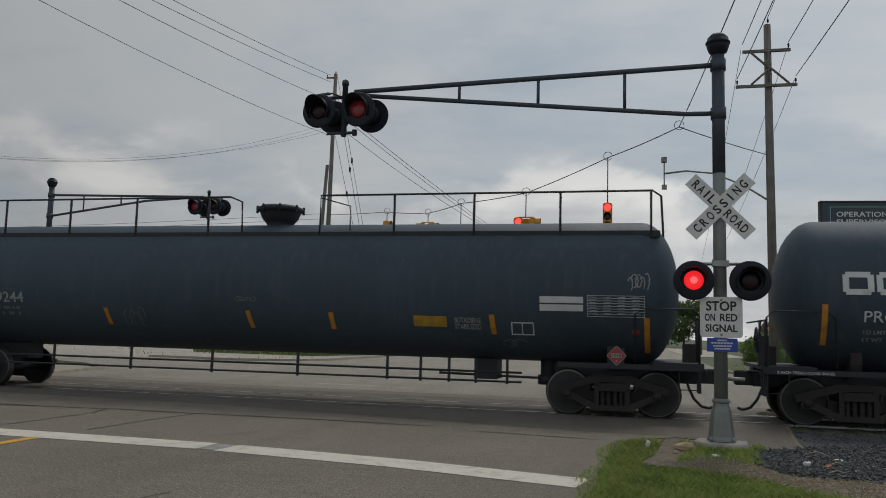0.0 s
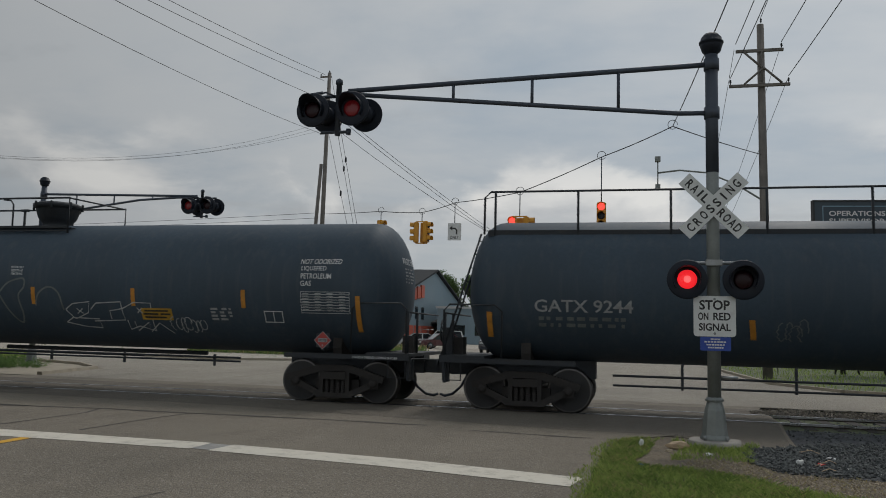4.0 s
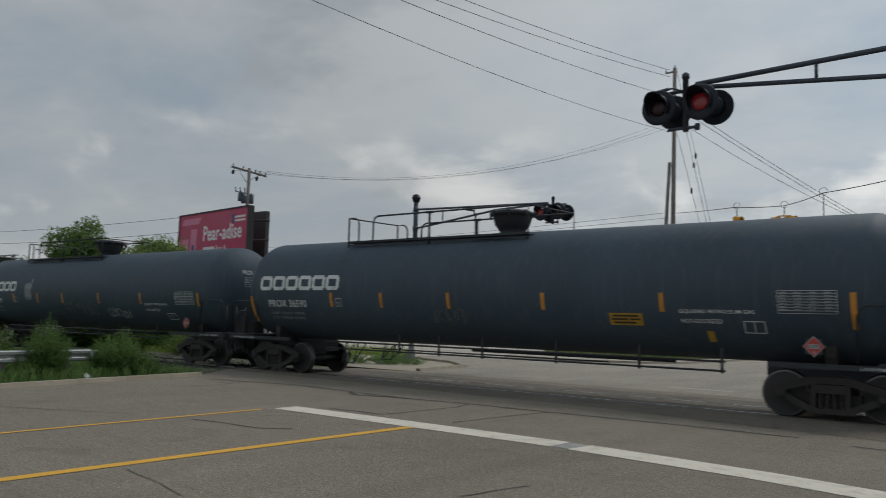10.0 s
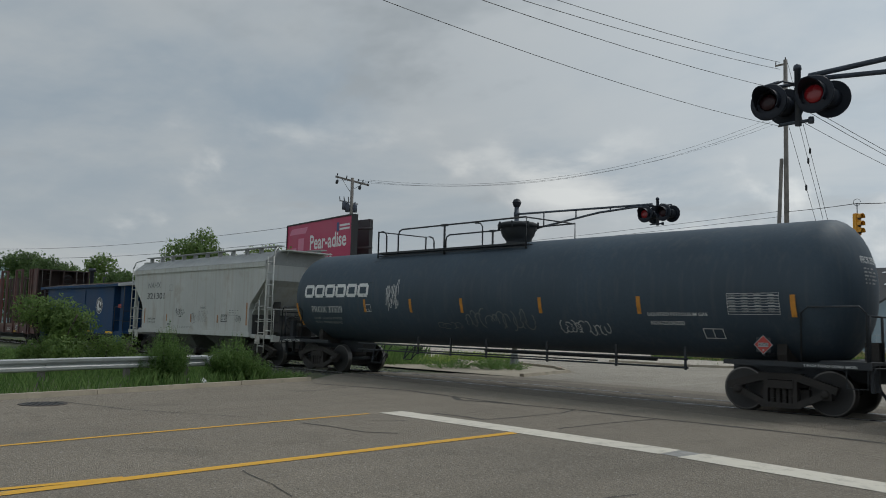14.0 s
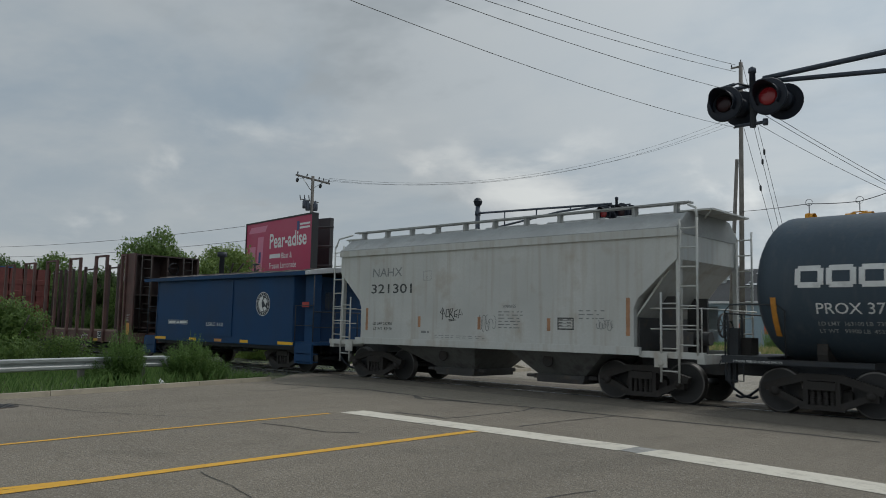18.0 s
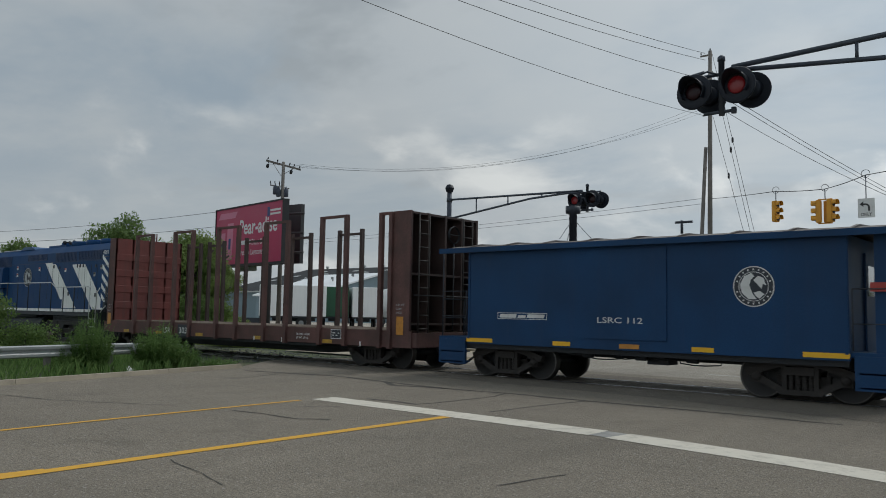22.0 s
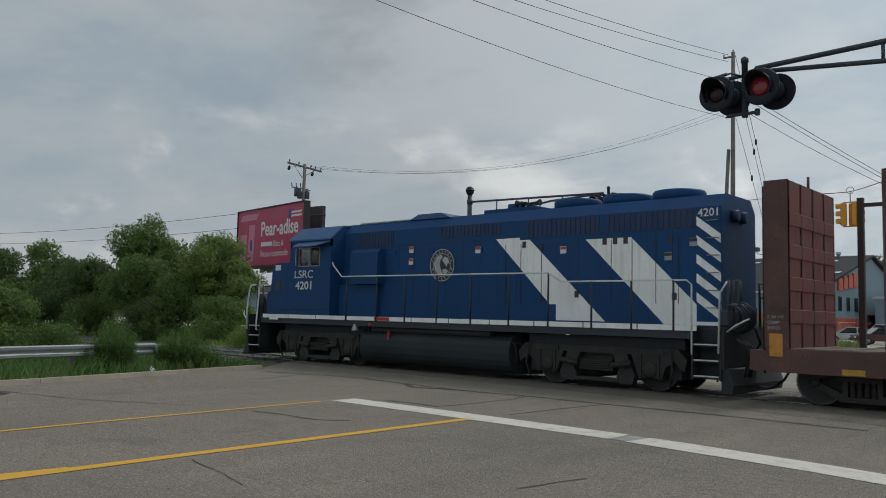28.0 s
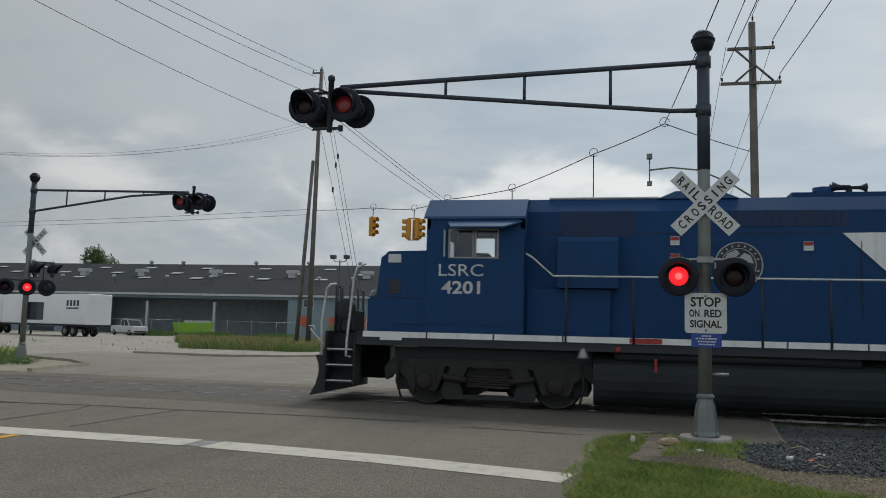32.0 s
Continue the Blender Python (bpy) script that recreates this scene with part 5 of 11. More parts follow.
            part("step_hanger", bm, M_under, car)


def side_ladder_walk(car, x0, x1, z, posts, close=False):
    """The long low hand rail hanging below the tank; close: two lines side by side on short single stubs."""
    for y in (-1.42,):
        rail_run(car, "lower_rail", [(x0, y, z), (x1, y, z)], 0.024)
        rail_run(car, "lower_rail", [(x0, y, z + (0.08 if close else 0.19)), (x1, y, z + (0.08 if close else 0.19))], 0.026)
        for x in posts:
            bm = bmesh.new()
            box(bm, x - 0.026, x + 0.026, y - 0.008, y + 0.03, z - (0.11 if close else 0.05), z + (0.14 if close else 0.46))
            part("hanger", bm, M_under, car)


def dome(car, x, r, z0, z1):
    """Valve housing: a flanged foot, a short neck and a wide lugged bonnet."""
    h = z1 - z0
    bm = bmesh.new()
    lathe(bm, [(z0 - 0.05, r * 0.98), (z0 + 0.04, r * 0.96), (z0 + 0.06, r * 0.66), (z0 + 0.22 * h, r * 0.62), (z0 + 0.34 * h, r * 0.74), (z0 + 0.46 * h, r * 0.86), (z1 - 0.18, r * 0.97), (z1 - 0.14, r * 1.0), (z1 - 0.13, r * 1.09), (z1 - 0.05, r * 1.10), (z1 - 0.03, r), (z1, r * 0.9), (z1 + 0.02, 0.05)], "z", 28, (x, 0, 0))
    d = part("valve_housing", bm, M_under, car, "lugged black valve housing on top")
    for k in range(8):
        a = 2 * math.pi * (k + 0.5) / 8
        bm = bmesh.new()
        lathe(bm, [(z1 - 0.19, 0.02), (z1 - 0.17, 0.034), (z1 - 0.02, 0.034), (z1, 0.02)], "z", 6, (x + r * 1.10 * math.cos(a), r * 1.10 * math.sin(a), 0))
        part("bolt", bm, M_under, d)


def walk_platform(car, x0, x1, y, z, shift=0.24):
    """The railed grated walkway round the valve housing; the far side sits a little further along."""
    top = z + 0.72
    for s in (-1, 1):
        a, b = (x0, x1) if s < 0 else (x0 + shift, x1 + shift)
        yy = s * y
        bm = bmesh.new()
        for k in range(int((b - a) / 0.07)):
            box(bm, a + 0.07 * k, a + 0.07 * k + 0.032, *sorted((s * (y - 0.40), s * (y - 0.02))), z - 0.025, z - 0.005)
        for f in (0.02, 0.14, 0.27, 0.40):
            box(bm, a, b, *sorted((s * (y - f - 0.016), s * (y - f + 0.016))), z - 0.028, z - 0.002)
        box(bm, a, b, *sorted((s * y, s * (y + 0.02))), z - 0.025, z + 0.03)
        box(bm, a, b, *sorted((s * y, s * (y + 0.015))), z - 0.105, z - 0.075)
        part("walkway", bm, M_under, car, "perforated steel walkway")
        loop = [(a, yy, z - 0.15), (a, yy, top), (a + 0.22, yy, top - 0.01), (a + 0.34, yy, top - 0.06), (a + 0.40, yy, top - 0.17), (a + 0.41, yy, z)]
        rail_run(car, "hand_rail", loop, 0.026)
        rail_run(car, "hand_rail", [(a + 0.97, yy, z - 0.05), (a + 0.97, yy, top - 0.18), (a + 1.01, yy, top - 0.06), (a + 1.13, yy, top), (b, yy, top), (b, yy, z - 0.15)], 0.026)
        rail_run(car, "hand_rail", [(a + 4.30, yy, top - 0.03), (a + 4.50, yy, top - 0.05), (a + 4.59, yy, top - 0.16), (a + 4.60, yy, z - 0.05)], 0.022)
        bm = bmesh.new()
        rod(bm, (a + 3.05, yy, z - 0.16), (a + 3.05, yy, top), 0.034, n=6)
        box(bm, a + 2.93, a + 3.17, yy - 0.03, yy + 0.03, top - 0.035, top + 0.03)
        part("rail_post", bm, M_under, car)
    for a in (x0, x1):
        rail_run(car, "cross_rail", [(a, -y, top - 0.01), (a + shift, y, top - 0.01)], 0.02)
    # rungs welded to the tank's flank
    for k in range(6):
        a = radians(-30 + 15 * k)
        rr = TANK_R + 0.05
        rail_run(car, "rung", [(x0 + 0.02, -TANK_R * math.cos(a), TANK_Z + TANK_R * math.sin(a)), (x0 + 0.04, -rr * math.cos(a), TANK_Z + rr * math.sin(a)), (x0 + 0.38, -rr * math.cos(a), TANK_Z + rr * math.sin(a)), (x0 + 0.40, -TANK_R * math.cos(a), TANK_Z + TANK_R * math.sin(a))], 0.005, M_tank)
    for k in (0, 1):
        bm = bmesh.new()
        q = x0 + 0.45 + 1.5 * k
        w, lo = (0.44, 0.46) if k == 0 else (0.34, 0.62)
        pipe(bm, [(q, -1.3, 1.02), (q, -1.46, lo), (q + w, -1.46, lo), (q + w, -1.3, 1.02)], 0.024, 6)
        pipe(bm, [(q + 0.22, -1.2, 1.02), (q + 0.04, -1.45, lo + 0.04)], 0.018, 6)
        pipe(bm, [(q + w + 0.22, -1.2, 1.02), (q + w + 0.02, -1.45, lo + 0.04)], 0.018, 6)
        part("stirrup_step", bm, M_under, car)


def stripes(car, xs, z0, z1, half, tank, end=None, w=0.105):
    """Strips along the flank, and one near each end; end: place and foot of the +x one."""
    for x in xs:
        bm = bmesh.new()
        rect(bm, x - w / 2, x + w / 2, z0, z1)
        marks("reflective_strip", bm, M_reflect, car, tank=tank)
    xe, ze = end or (half - 0.76, z0 - 0.45)
    for x, foot, head in ((-half + 0.70, z0 - 0.45, z1 - 0.1), (xe, ze, z1 if end else z1 - 0.1)):
        bm = bmesh.new()
        rect(bm, x - w / 2, x + w / 2, foot, head)
        marks("reflective_strip", bm, M_reflect, car, tank=(tank[0], tank[1], 0.035))


def head_stencil(car, half, number):
    """The car number and small print high on the +x head of a tank."""
    for name, m in (("head_number", M_white), ("head_print", M_dimwhite)):
        bm = bmesh.new()
        if name == "head_number":
            add_text(bm, number, -0.42, 3.10, 0.15, 0.83, 0.01)
        else:
            bars(bm, -0.36, 0.26, 2.98, 5, 41, 0.035, 0.075)
        for v in bm.verts:
            y, z = v.co.x, v.co.z
            v.co.x = half - 0.76 + 0.76 * math.sqrt(1 - (y * y + (z - TANK_Z) ** 2) / TANK_R ** 2) + 0.010
            v.co.y = y
        part(name, bm, m, car)


CARS = []


def car_thing(name, xc, label, category, group=""):
    ob = thing(name, (xc, TRACK_Y, 0), label, category, group)
    CARS.append((ob, xc))
    return ob


def gas_tank_car(xc, half, number, spec):
    """A black pressure tank car with a railed platform amidships."""
    car = car_thing("tank_car", xc, spec["label"], "tank car", "tank cars of the train")
    tank_body(car, half)
    T = (TANK_R, TANK_Z)
    tank_under(car, half, spec.get("bogie", 8.0))
    walk_platform(car, -5.12, 1.08, 0.95, 3.93)
    dome(car, 0.0, 0.54, 3.95, 4.66)
    side_ladder_walk(car, -5.4, 6.1, spec.get("rail_z", 0.84), spec.get("hangers", (-2.6, -1.25, 0.12, 2.2, 4.25, 6.03)), "hangers" in spec)
    bm = bmesh.new()
    rod(bm, (-1.2, 0, 0.95), (4.5, 0, 0.95), 0.05, n=8)
    rod(bm, (-4.6, -0.35, 0.85), (3.0, -0.35, 0.85), 0.02, n=6)
    part("brake_rigging", bm, M_under, car)
    bm = bmesh.new()
    logo_blocks(bm, -8.33, -4.85, 2.50, 2.93)
    marks("maker_lettering", bm, M_white, car, "white block lettering of the maker", tank=T)
    bm = bmesh.new()
    add_text(bm, number, -7.95, 2.00, 0.21, 1.68, 0.004)
    marks("car_number", bm, M_white, car, "white stencilled car number", tank=T)
    for body, z, w in (("LD LMT  163100 LB  73950 KG", 1.78, 1.52), ("LT WT   99900 LB  45350 KG", 1.64, 1.45)):
        bm = bmesh.new()
        add_text(bm, body, -7.95, z, 0.075, w, 0.006)
        marks("weight_stencil", bm, M_dimwhite, car, tank=T)
    for s in (-1, 1):
        bm = bmesh.new()
        add_text(bm, "2 INCH TREAD CONG SHOES", s * (half - 0.35) - 0.5, 1.0, 0.05, 1.0, 0.004)
        marks("shoe_stencil", bm, M_white, car, y=-1.475)
    bm = bmesh.new()
    outline_rect(bm, -5.02, -4.78, 2.04, 2.26, 0.014)
    add_text(bm, "C", -4.93, 2.07, 0.09, 0.07)
    marks("plate_mark", bm, M_white, car, tank=T)
    head_stencil(car, half, number)
    stripes(car, spec["stripes"], 2.02, 2.42, half, T, spec.get("end_strip"))
    for kind, *a in spec["marks"]:
        bm = bmesh.new()
        m, lab = M_white, ""
        if kind == "text":
            body, x, z, h, w = a
            add_text(bm, body, x, z, h, w, 0.01)
        elif kind == "slant":
            body, x, z, h, w = a
            add_text(bm, body, x, z, h, w, 0.015, 0.25)
        elif kind == "bars":
            x0, x1, z, rows, seed = a
            bars(bm, x0, x1, z, rows, seed, 0.045, 0.075)
            m = M_dimwhite
        elif kind == "table":
            data_table(bm, *a, 8, 4)
            m = M_white
        elif kind == "box":
            outline_rect(bm, *a, 0.018)
            mid = (a[0] + a[1]) / 2
            rect(bm, mid - 0.008, mid + 0.008, a[2], a[3])
        elif kind == "yellow":
            rect(bm, *a)
            m, lab = M_yelplac, "dull yellow leased-car placard"
        elif kind == "drawn":
            lines, w, bright = a
            for line in lines:
                stroke(bm, smooth_line(line) if len(line) > 2 and not bright else line, w)
            m, lab = (M_spray if bright else M_chalk), "sprayed graffiti"
        elif kind == "spray":
            x0, x1, z0, z1, seed, n, w, bright = a
            scribble(bm, x0, x1, z0, z1, w, seed, n)
            m, lab = (M_spray if bright else M_chalk), "sprayed graffiti"
        name = {"text": "stencil", "slant": "stencil", "bars": "stencil_lines", "table": "test_table", "box": "data_box", "yellow": "yellow_placard", "spray": "graffiti", "drawn": "graffiti"}[kind]
        mk = marks(name, bm, m, car, lab, tank=T)
        if kind == "yellow" and a[1] - a[0] > 0.5:
            bm = bmesh.new()
            x0, x1, z0, z1 = a
            for f, g, h in ((0.10, 0.88, 0.70), (0.06, 0.55, 0.42), (0.62, 0.94, 0.42), (0.10, 0.80, 0.14)):
                rect(bm, x0 + f * (x1 - x0), x0 + g * (x1 - x0), z0 + h * (z1 - z0), z0 + (h + 0.15) * (z1 - z0))
            marks("placard_lines", bm, M_signblack, mk, tank=(TANK_R + 0.004, TANK_Z))
    for x, z in spec["placards"]:
        placard(car, x, z, "1075", T, M_placred)
    return car




def smooth_line(p, n=5):
    """A rounded line through the given points."""
    out = []
    for i in range(len(p) - 1):
        a, b, c, d = p[max(i - 1, 0)], p[i], p[i + 1], p[min(i + 2, len(p) - 1)]
        for k in range(n):
            t = k / n
            out.append(tuple(0.5 * (2 * b[j] + (c[j] - a[j]) * t + (2 * a[j] - 5 * b[j] + 4 * c[j] - d[j]) * t * t + (3 * b[j] - a[j] - 3 * c[j] + d[j]) * t ** 3) for j in (0, 1)))
    return out + [p[-1]]


M_spray = mat("white_spray_paint", (0.42, 0.43, 0.43), 0.6, var=0.3, scale=5, fine=30, bump=0)
TAG_SOFT = [[(-3.67, 2.45), (-2.35, 2.49), (-1.67, 2.44), (-1.46, 2.6), (-1.11, 2.32), (-0.7, 2.29)], [(-3.63, 2.37), (-3.64, 1.99), (-3.42, 1.66), (-3.1, 1.57), (-2.76, 1.61)], [(-3.22, 2.25), (-2.86, 2.17), (-2.5, 1.81), (-2.24, 1.61)],
            [(-2.62, 2.71), (-2.53, 2.52), (-2.26, 2.39), (-1.92, 2.47), (-1.78, 2.72)], [(-2.79, 2.46), (-2.69, 2.09), (-2.41, 1.77)], [(-1.74, 2.19), (-1.56, 1.87), (-1.64, 1.61)], [(-1.32, 2.28), (-1.19, 1.95), (-1.14, 1.71)], [(-3.19, 1.57), (-0.48, 1.65)]]
TAG_LOOP = [[(-0.24, 2.29), (0.0, 2.52), (0.4, 2.62), (0.44, 2.42), (0.28, 2.22), (0.33, 1.82), (0.22, 1.59), (0.01, 1.78), (-0.24, 2.21)], [(0.73, 1.99), (0.84, 2.27), (1.12, 2.43), (1.39, 2.28), (1.48, 1.89)]]
TAG_BLOCK = [[(1.53, 1.91), (1.74, 2.05), (2.2, 2.1), (2.13, 1.85), (1.74, 1.7), (1.53, 1.91)], [(1.83, 1.94), (1.99, 1.83)], [(1.99, 1.94), (1.83, 1.82)], [(1.46, 1.62), (1.67, 1.73), (2.37, 1.71), (2.37, 1.51), (1.95, 1.53), (1.46, 1.62)],
             [(2.2, 1.92), (2.37, 2.07), (3.02, 2.11), (3.06, 1.96), (2.71, 1.9), (2.71, 1.72)], [(3.02, 2.1), (3.06, 1.7), (2.23, 1.66)], [(3.06, 1.96), (3.36, 2.1), (3.8, 2.09), (3.76, 1.47), (3.39, 1.57), (3.12, 1.49), (3.12, 1.7)],
             [(3.29, 1.67), (3.29, 1.46), (3.66, 1.66), (3.63, 1.45), (3.93, 1.65), (4.22, 1.42)], [(3.43, 1.98), (3.56, 1.86)], [(3.56, 1.98), (3.43, 1.86)]]
gas_tank_car(20.95, 9.33, "PROX 31880", {"label": "black pressure tank car with white lettering, leading the shown train", "stripes": [-4.9, -2.2], "marks": [], "placards": []})
gas_tank_car(-19.91, 9.56, "PROX 33400", {
    "label": "black gas tank car with graffiti and amber reflective strips", "stripes": [-4.79, -2.06, 0.69, 3.36, 6.12], "bogie": 8.2,
    "hangers": (-5.36, -5.08, -0.85, 1.27, 3.2, 5.47), "rail_z": 0.84,
    "marks": [("drawn", TAG_SOFT, 0.062, False), ("drawn", TAG_LOOP, 0.042, False), ("drawn", TAG_BLOCK, 0.024, True), ("spray", 4.25, 5.1, 1.44, 1.78, 27, 7, 0.016, True),
              ("yellow", 3.53, 4.32, 1.72, 1.98), ("text", "WATER CAPY", 0.02, 2.86, 0.055, 0.36), ("text", "282970 LB", 0.04, 2.78, 0.055, 0.33), ("text", "128170 KG", 0.06, 2.70, 0.055, 0.31),
              ("bars", 5.30, 5.82, 1.97, 4, 6), ("box", 6.60, 7.04, 1.72, 1.97),
              ("slant", "NOT ODORIZED", 7.44, 3.00, 0.115, 0.96), ("text", "LIQUEFIED", 7.48, 2.84, 0.115, 0.58), ("text", "PETROLEUM", 7.48, 2.68, 0.115, 0.70), ("text", "GAS", 7.48, 2.52, 0.115, 0.25), ("table", 7.49, 8.61, 1.94, 2.40)],
    "placards": [(8.03, 1.36)]})
gas_tank_car(-40.2, 9.42, "PROX 36590", {
    "label": "black gas tank car marked liquefied petroleum gas not-odorized", "stripes": [-5.2, -3.27, -0.95, 1.85, 4.77], "bogie": 7.98,
    "marks": [("table", 7.13, 8.20, 2.02, 2.46), ("box", 6.44, 6.86, 1.62, 1.86), ("text", "LIQUEFIED PETROLEUM GAS", 5.14, 1.99, 0.085, 1.54), ("text", "NOT-ODORIZED", 5.16, 1.80, 0.085, 0.86), ("yellow", 3.52, 4.30, 1.72, 1.98), ("spray", -1.55, -0.45, 1.62, 2.0, 21, 9, 0.02, False), ("yellow", 5.66, 5.80, 1.42, 1.64)],
    "end_strip": (8.48, 1.75), "placards": [(7.78, 1.40)]})
gas_tank_car(-60.2, 9.45, "PROX 37529", {
    "label": "black gas tank car with several white graffiti tags", "stripes": [-5.08, -2.92, -0.80, 2.0, 4.89], "bogie": 7.99,
    "marks": [("table", 7.04, 8.15, 2.02, 2.46), ("box", 6.37, 6.84, 1.50, 1.72), ("text", "LIQUEFIED PETROLEUM GAS", 5.10, 1.97, 0.085, 1.46), ("text", "NON-ODORIZED", 5.14, 1.78, 0.085, 0.84), ("spray", -4.05, -3.45, 2.1, 2.95, 31, 9, 0.026, True), ("spray", -0.72, 1.66, 1.55, 2.1, 32, 12, 0.03, False), ("spray", 2.54, 3.97, 1.48, 1.86, 33, 10, 0.026, True), ("spray", -1.9, -1.0, 1.55, 1.75, 34, 4, 0.022, False)],
    "end_strip": (8.43, 1.98), "placards": [(7.80, 1.40)]})


def butadiene_car(xc, half):
    """A black tank car with a hand rail along its whole top."""
    car = car_thing("tank_car", xc, "black tank car with full-length top handrails and worn stencils", "tank car", "tank cars of the train")
    tank_body(car, half)
    T = (TANK_R, TANK_Z)
    tank_under(car, half, 7.98)
    side_ladder_walk(car, -6.2, 6.2, 0.64, (-4.88, -2.82, -0.76, 1.30, 3.34, 4.07, 4.68, 5.25, 5.9))
    for s in (-1,):
        y = s * 0.98
        bm = bmesh.new()
        box(bm, -half + 0.5, half - 0.4, *sorted((y - s * 0.36, y)), 3.70, 3.73)
        box(bm, -half + 0.5, half - 0.4, *sorted((y, y + s * 0.02)), 3.66, 3.79)
        part("walkway", bm, M_under, car, "long steel running board")
        top = 4.62
        rail_run(car, "hand_rail", [(-half + 0.42, y, 3.70), (-half + 0.42, y, top - 0.12), (-half + 0.55, y, top), (-0.75, y, top), (-0.45, y, top - 0.12), (-0.42, y, 3.72)], 0.024)
        rail_run(car, "hand_rail", [(1.5, y, 3.72), (1.5, y, top), (half - 0.55, y, top), (half - 0.38, y, top - 0.12), (half - 0.34, y, 3.66)], 0.024)
        rail_run(car, "hand_rail", [(1.5, y, top - 0.05), (2.15, y * 0.8, top - 0.22), (2.15, y * 0.8, 3.8)], 0.016)
        for x in (-8.68, -6.93, -5.06, -3.22, -1.30, 3.25, 5.05, 6.9, 8.75):
            bm = bmesh.new()
            rod(bm, (x, y, 3.50), (x, y, top), 0.028, n=6)
            part("rail_post", bm, M_under, car)
    dome(car, 0.06, 0.50, 3.96, 4.54)
    bm = bmesh.new()
    for s in (-1, 1):
        rod(bm, (-half + 0.35, -0.75 + 0.2 * s, 3.72), (-half - 0.42, -1.0 + 0.2 * s, 1.1), 0.022, n=6)
    for k in range(9):
        t = (k + 0.5) / 9
        x, z, y = -half + 0.35 - 0.77 * t, 3.72 - 2.62 * t, -0.75 - 0.25 * t
        rod(bm, (x, y - 0.2, z), (x, y + 0.2, z), 0.014, n=5)
    part("end_ladder", bm, M_under, car)
    bm = bmesh.new()
    box(bm, 5.0, 5.5, -0.35, 0.35, 0.62, 1.06)
    lathe(bm, [(0.55, 0.22), (0.75, 0.22), (0.75, 0.16), (1.1, 0.16)], "z", 12, (6.6, -0.2, 0))
    rod(bm, (4.2, -0.3, 0.72), (8.0, -0.3, 0.66), 0.03, n=6)
    part("outlet_valve", bm, M_under, car, "bottom outlet valve and brake rods")
    bm = bmesh.new()
    add_text(bm, "GATX 9244", -7.76, 2.06, 0.25, 1.95, 0.012)
    marks("car_number", bm, M_dimwhite, car, "worn white stencilled car number", tank=T)
    bm = bmesh.new()
    bars(bm, -7.68, -5.95, 1.90, 2, 41, 0.07, 0.13)
    marks("weight_stencil", bm, M_chalk, car, tank=T)
    for x, z0, z1, sl in ((-3.54, 1.60, 1.98, -0.05), (0.10, 1.60, 1.98, -0.06), (2.04, 1.62, 1.98, -0.03), (5.58, 1.60, 2.0, -0.03), (8.68, 1.30, 2.0, -0.02)):
        bm = bmesh.new()
        rect(bm, x - 0.055, x + 0.055, z0, z1, sl)
        marks("reflective_strip", bm, M_reflect, car, tank=T)
    bm = bmesh.new()
    rect(bm, -8.75, -8.64, 1.55, 2.05)
    marks("reflective_strip", bm, M_reflect, car, tank=(TANK_R, TANK_Z, 0.03))
    bm = bmesh.new()
    rect(bm, 3.87, 4.59, 1.73, 1.95)
    marks("yellow_placard", bm, M_yelplac, car, "dull yellow leased-car placard", tank=T)
    bm = bmesh.new()
    add_text(bm, "BUTADIENE", 4.76, 1.82, 0.11, 0.56, 0.015)
    add_text(bm, "STABILIZED", 4.76, 1.69, 0.11, 0.56, 0.015)
    marks("stencil", bm, M_dimwhite, car, tank=T)
    bm = bmesh.new()
    rect(bm, 6.55, 7.42, 2.26, 2.39)
    rect(bm, 6.55, 7.42, 2.10, 2.23)
    marks("blank_panel", bm, M_white, car, "chalky white painted-out panel", tank=T)
    bm = bmesh.new()
    data_table(bm, 7.5, 8.62, 2.0, 2.42, 8, 4)
    marks("test_table", bm, M_white, car, tank=T)
    bm = bmesh.new()
    outline_rect(bm, 5.95, 6.42, 1.60, 1.86, 0.025)
    rect(bm, 6.17, 6.19, 1.6, 1.86)
    marks("data_box", bm, M_white, car, tank=T)
    for k, (x0, x1, z0, z1, n) in enumerate(((-3.1, -2.6, 1.5, 2.0, 4), (8.3, 8.7, 2.5, 2.85, 5), (-0.2, 0.25, 2.15, 2.3, 4), (5.8, 6.2, 1.35, 1.5, 2))):
        bm = bmesh.new()
        scribble(bm, x0, x1, z0, z1, 0.02, 50 + k, n)
        marks("graffiti", bm, M_chalk if k != 1 else M_dimwhite, car, "faint chalk graffiti", tank=T)
    bm = bmesh.new()
    rect(bm, 8.38, 8.52, 1.68, 1.76)
    marks("red_label", bm, M_placred, car, tank=T)
    placard(car, 8.08, 1.24, "1010", T, M_placred)
    return car


butadiene_car(0.43, 9.33)


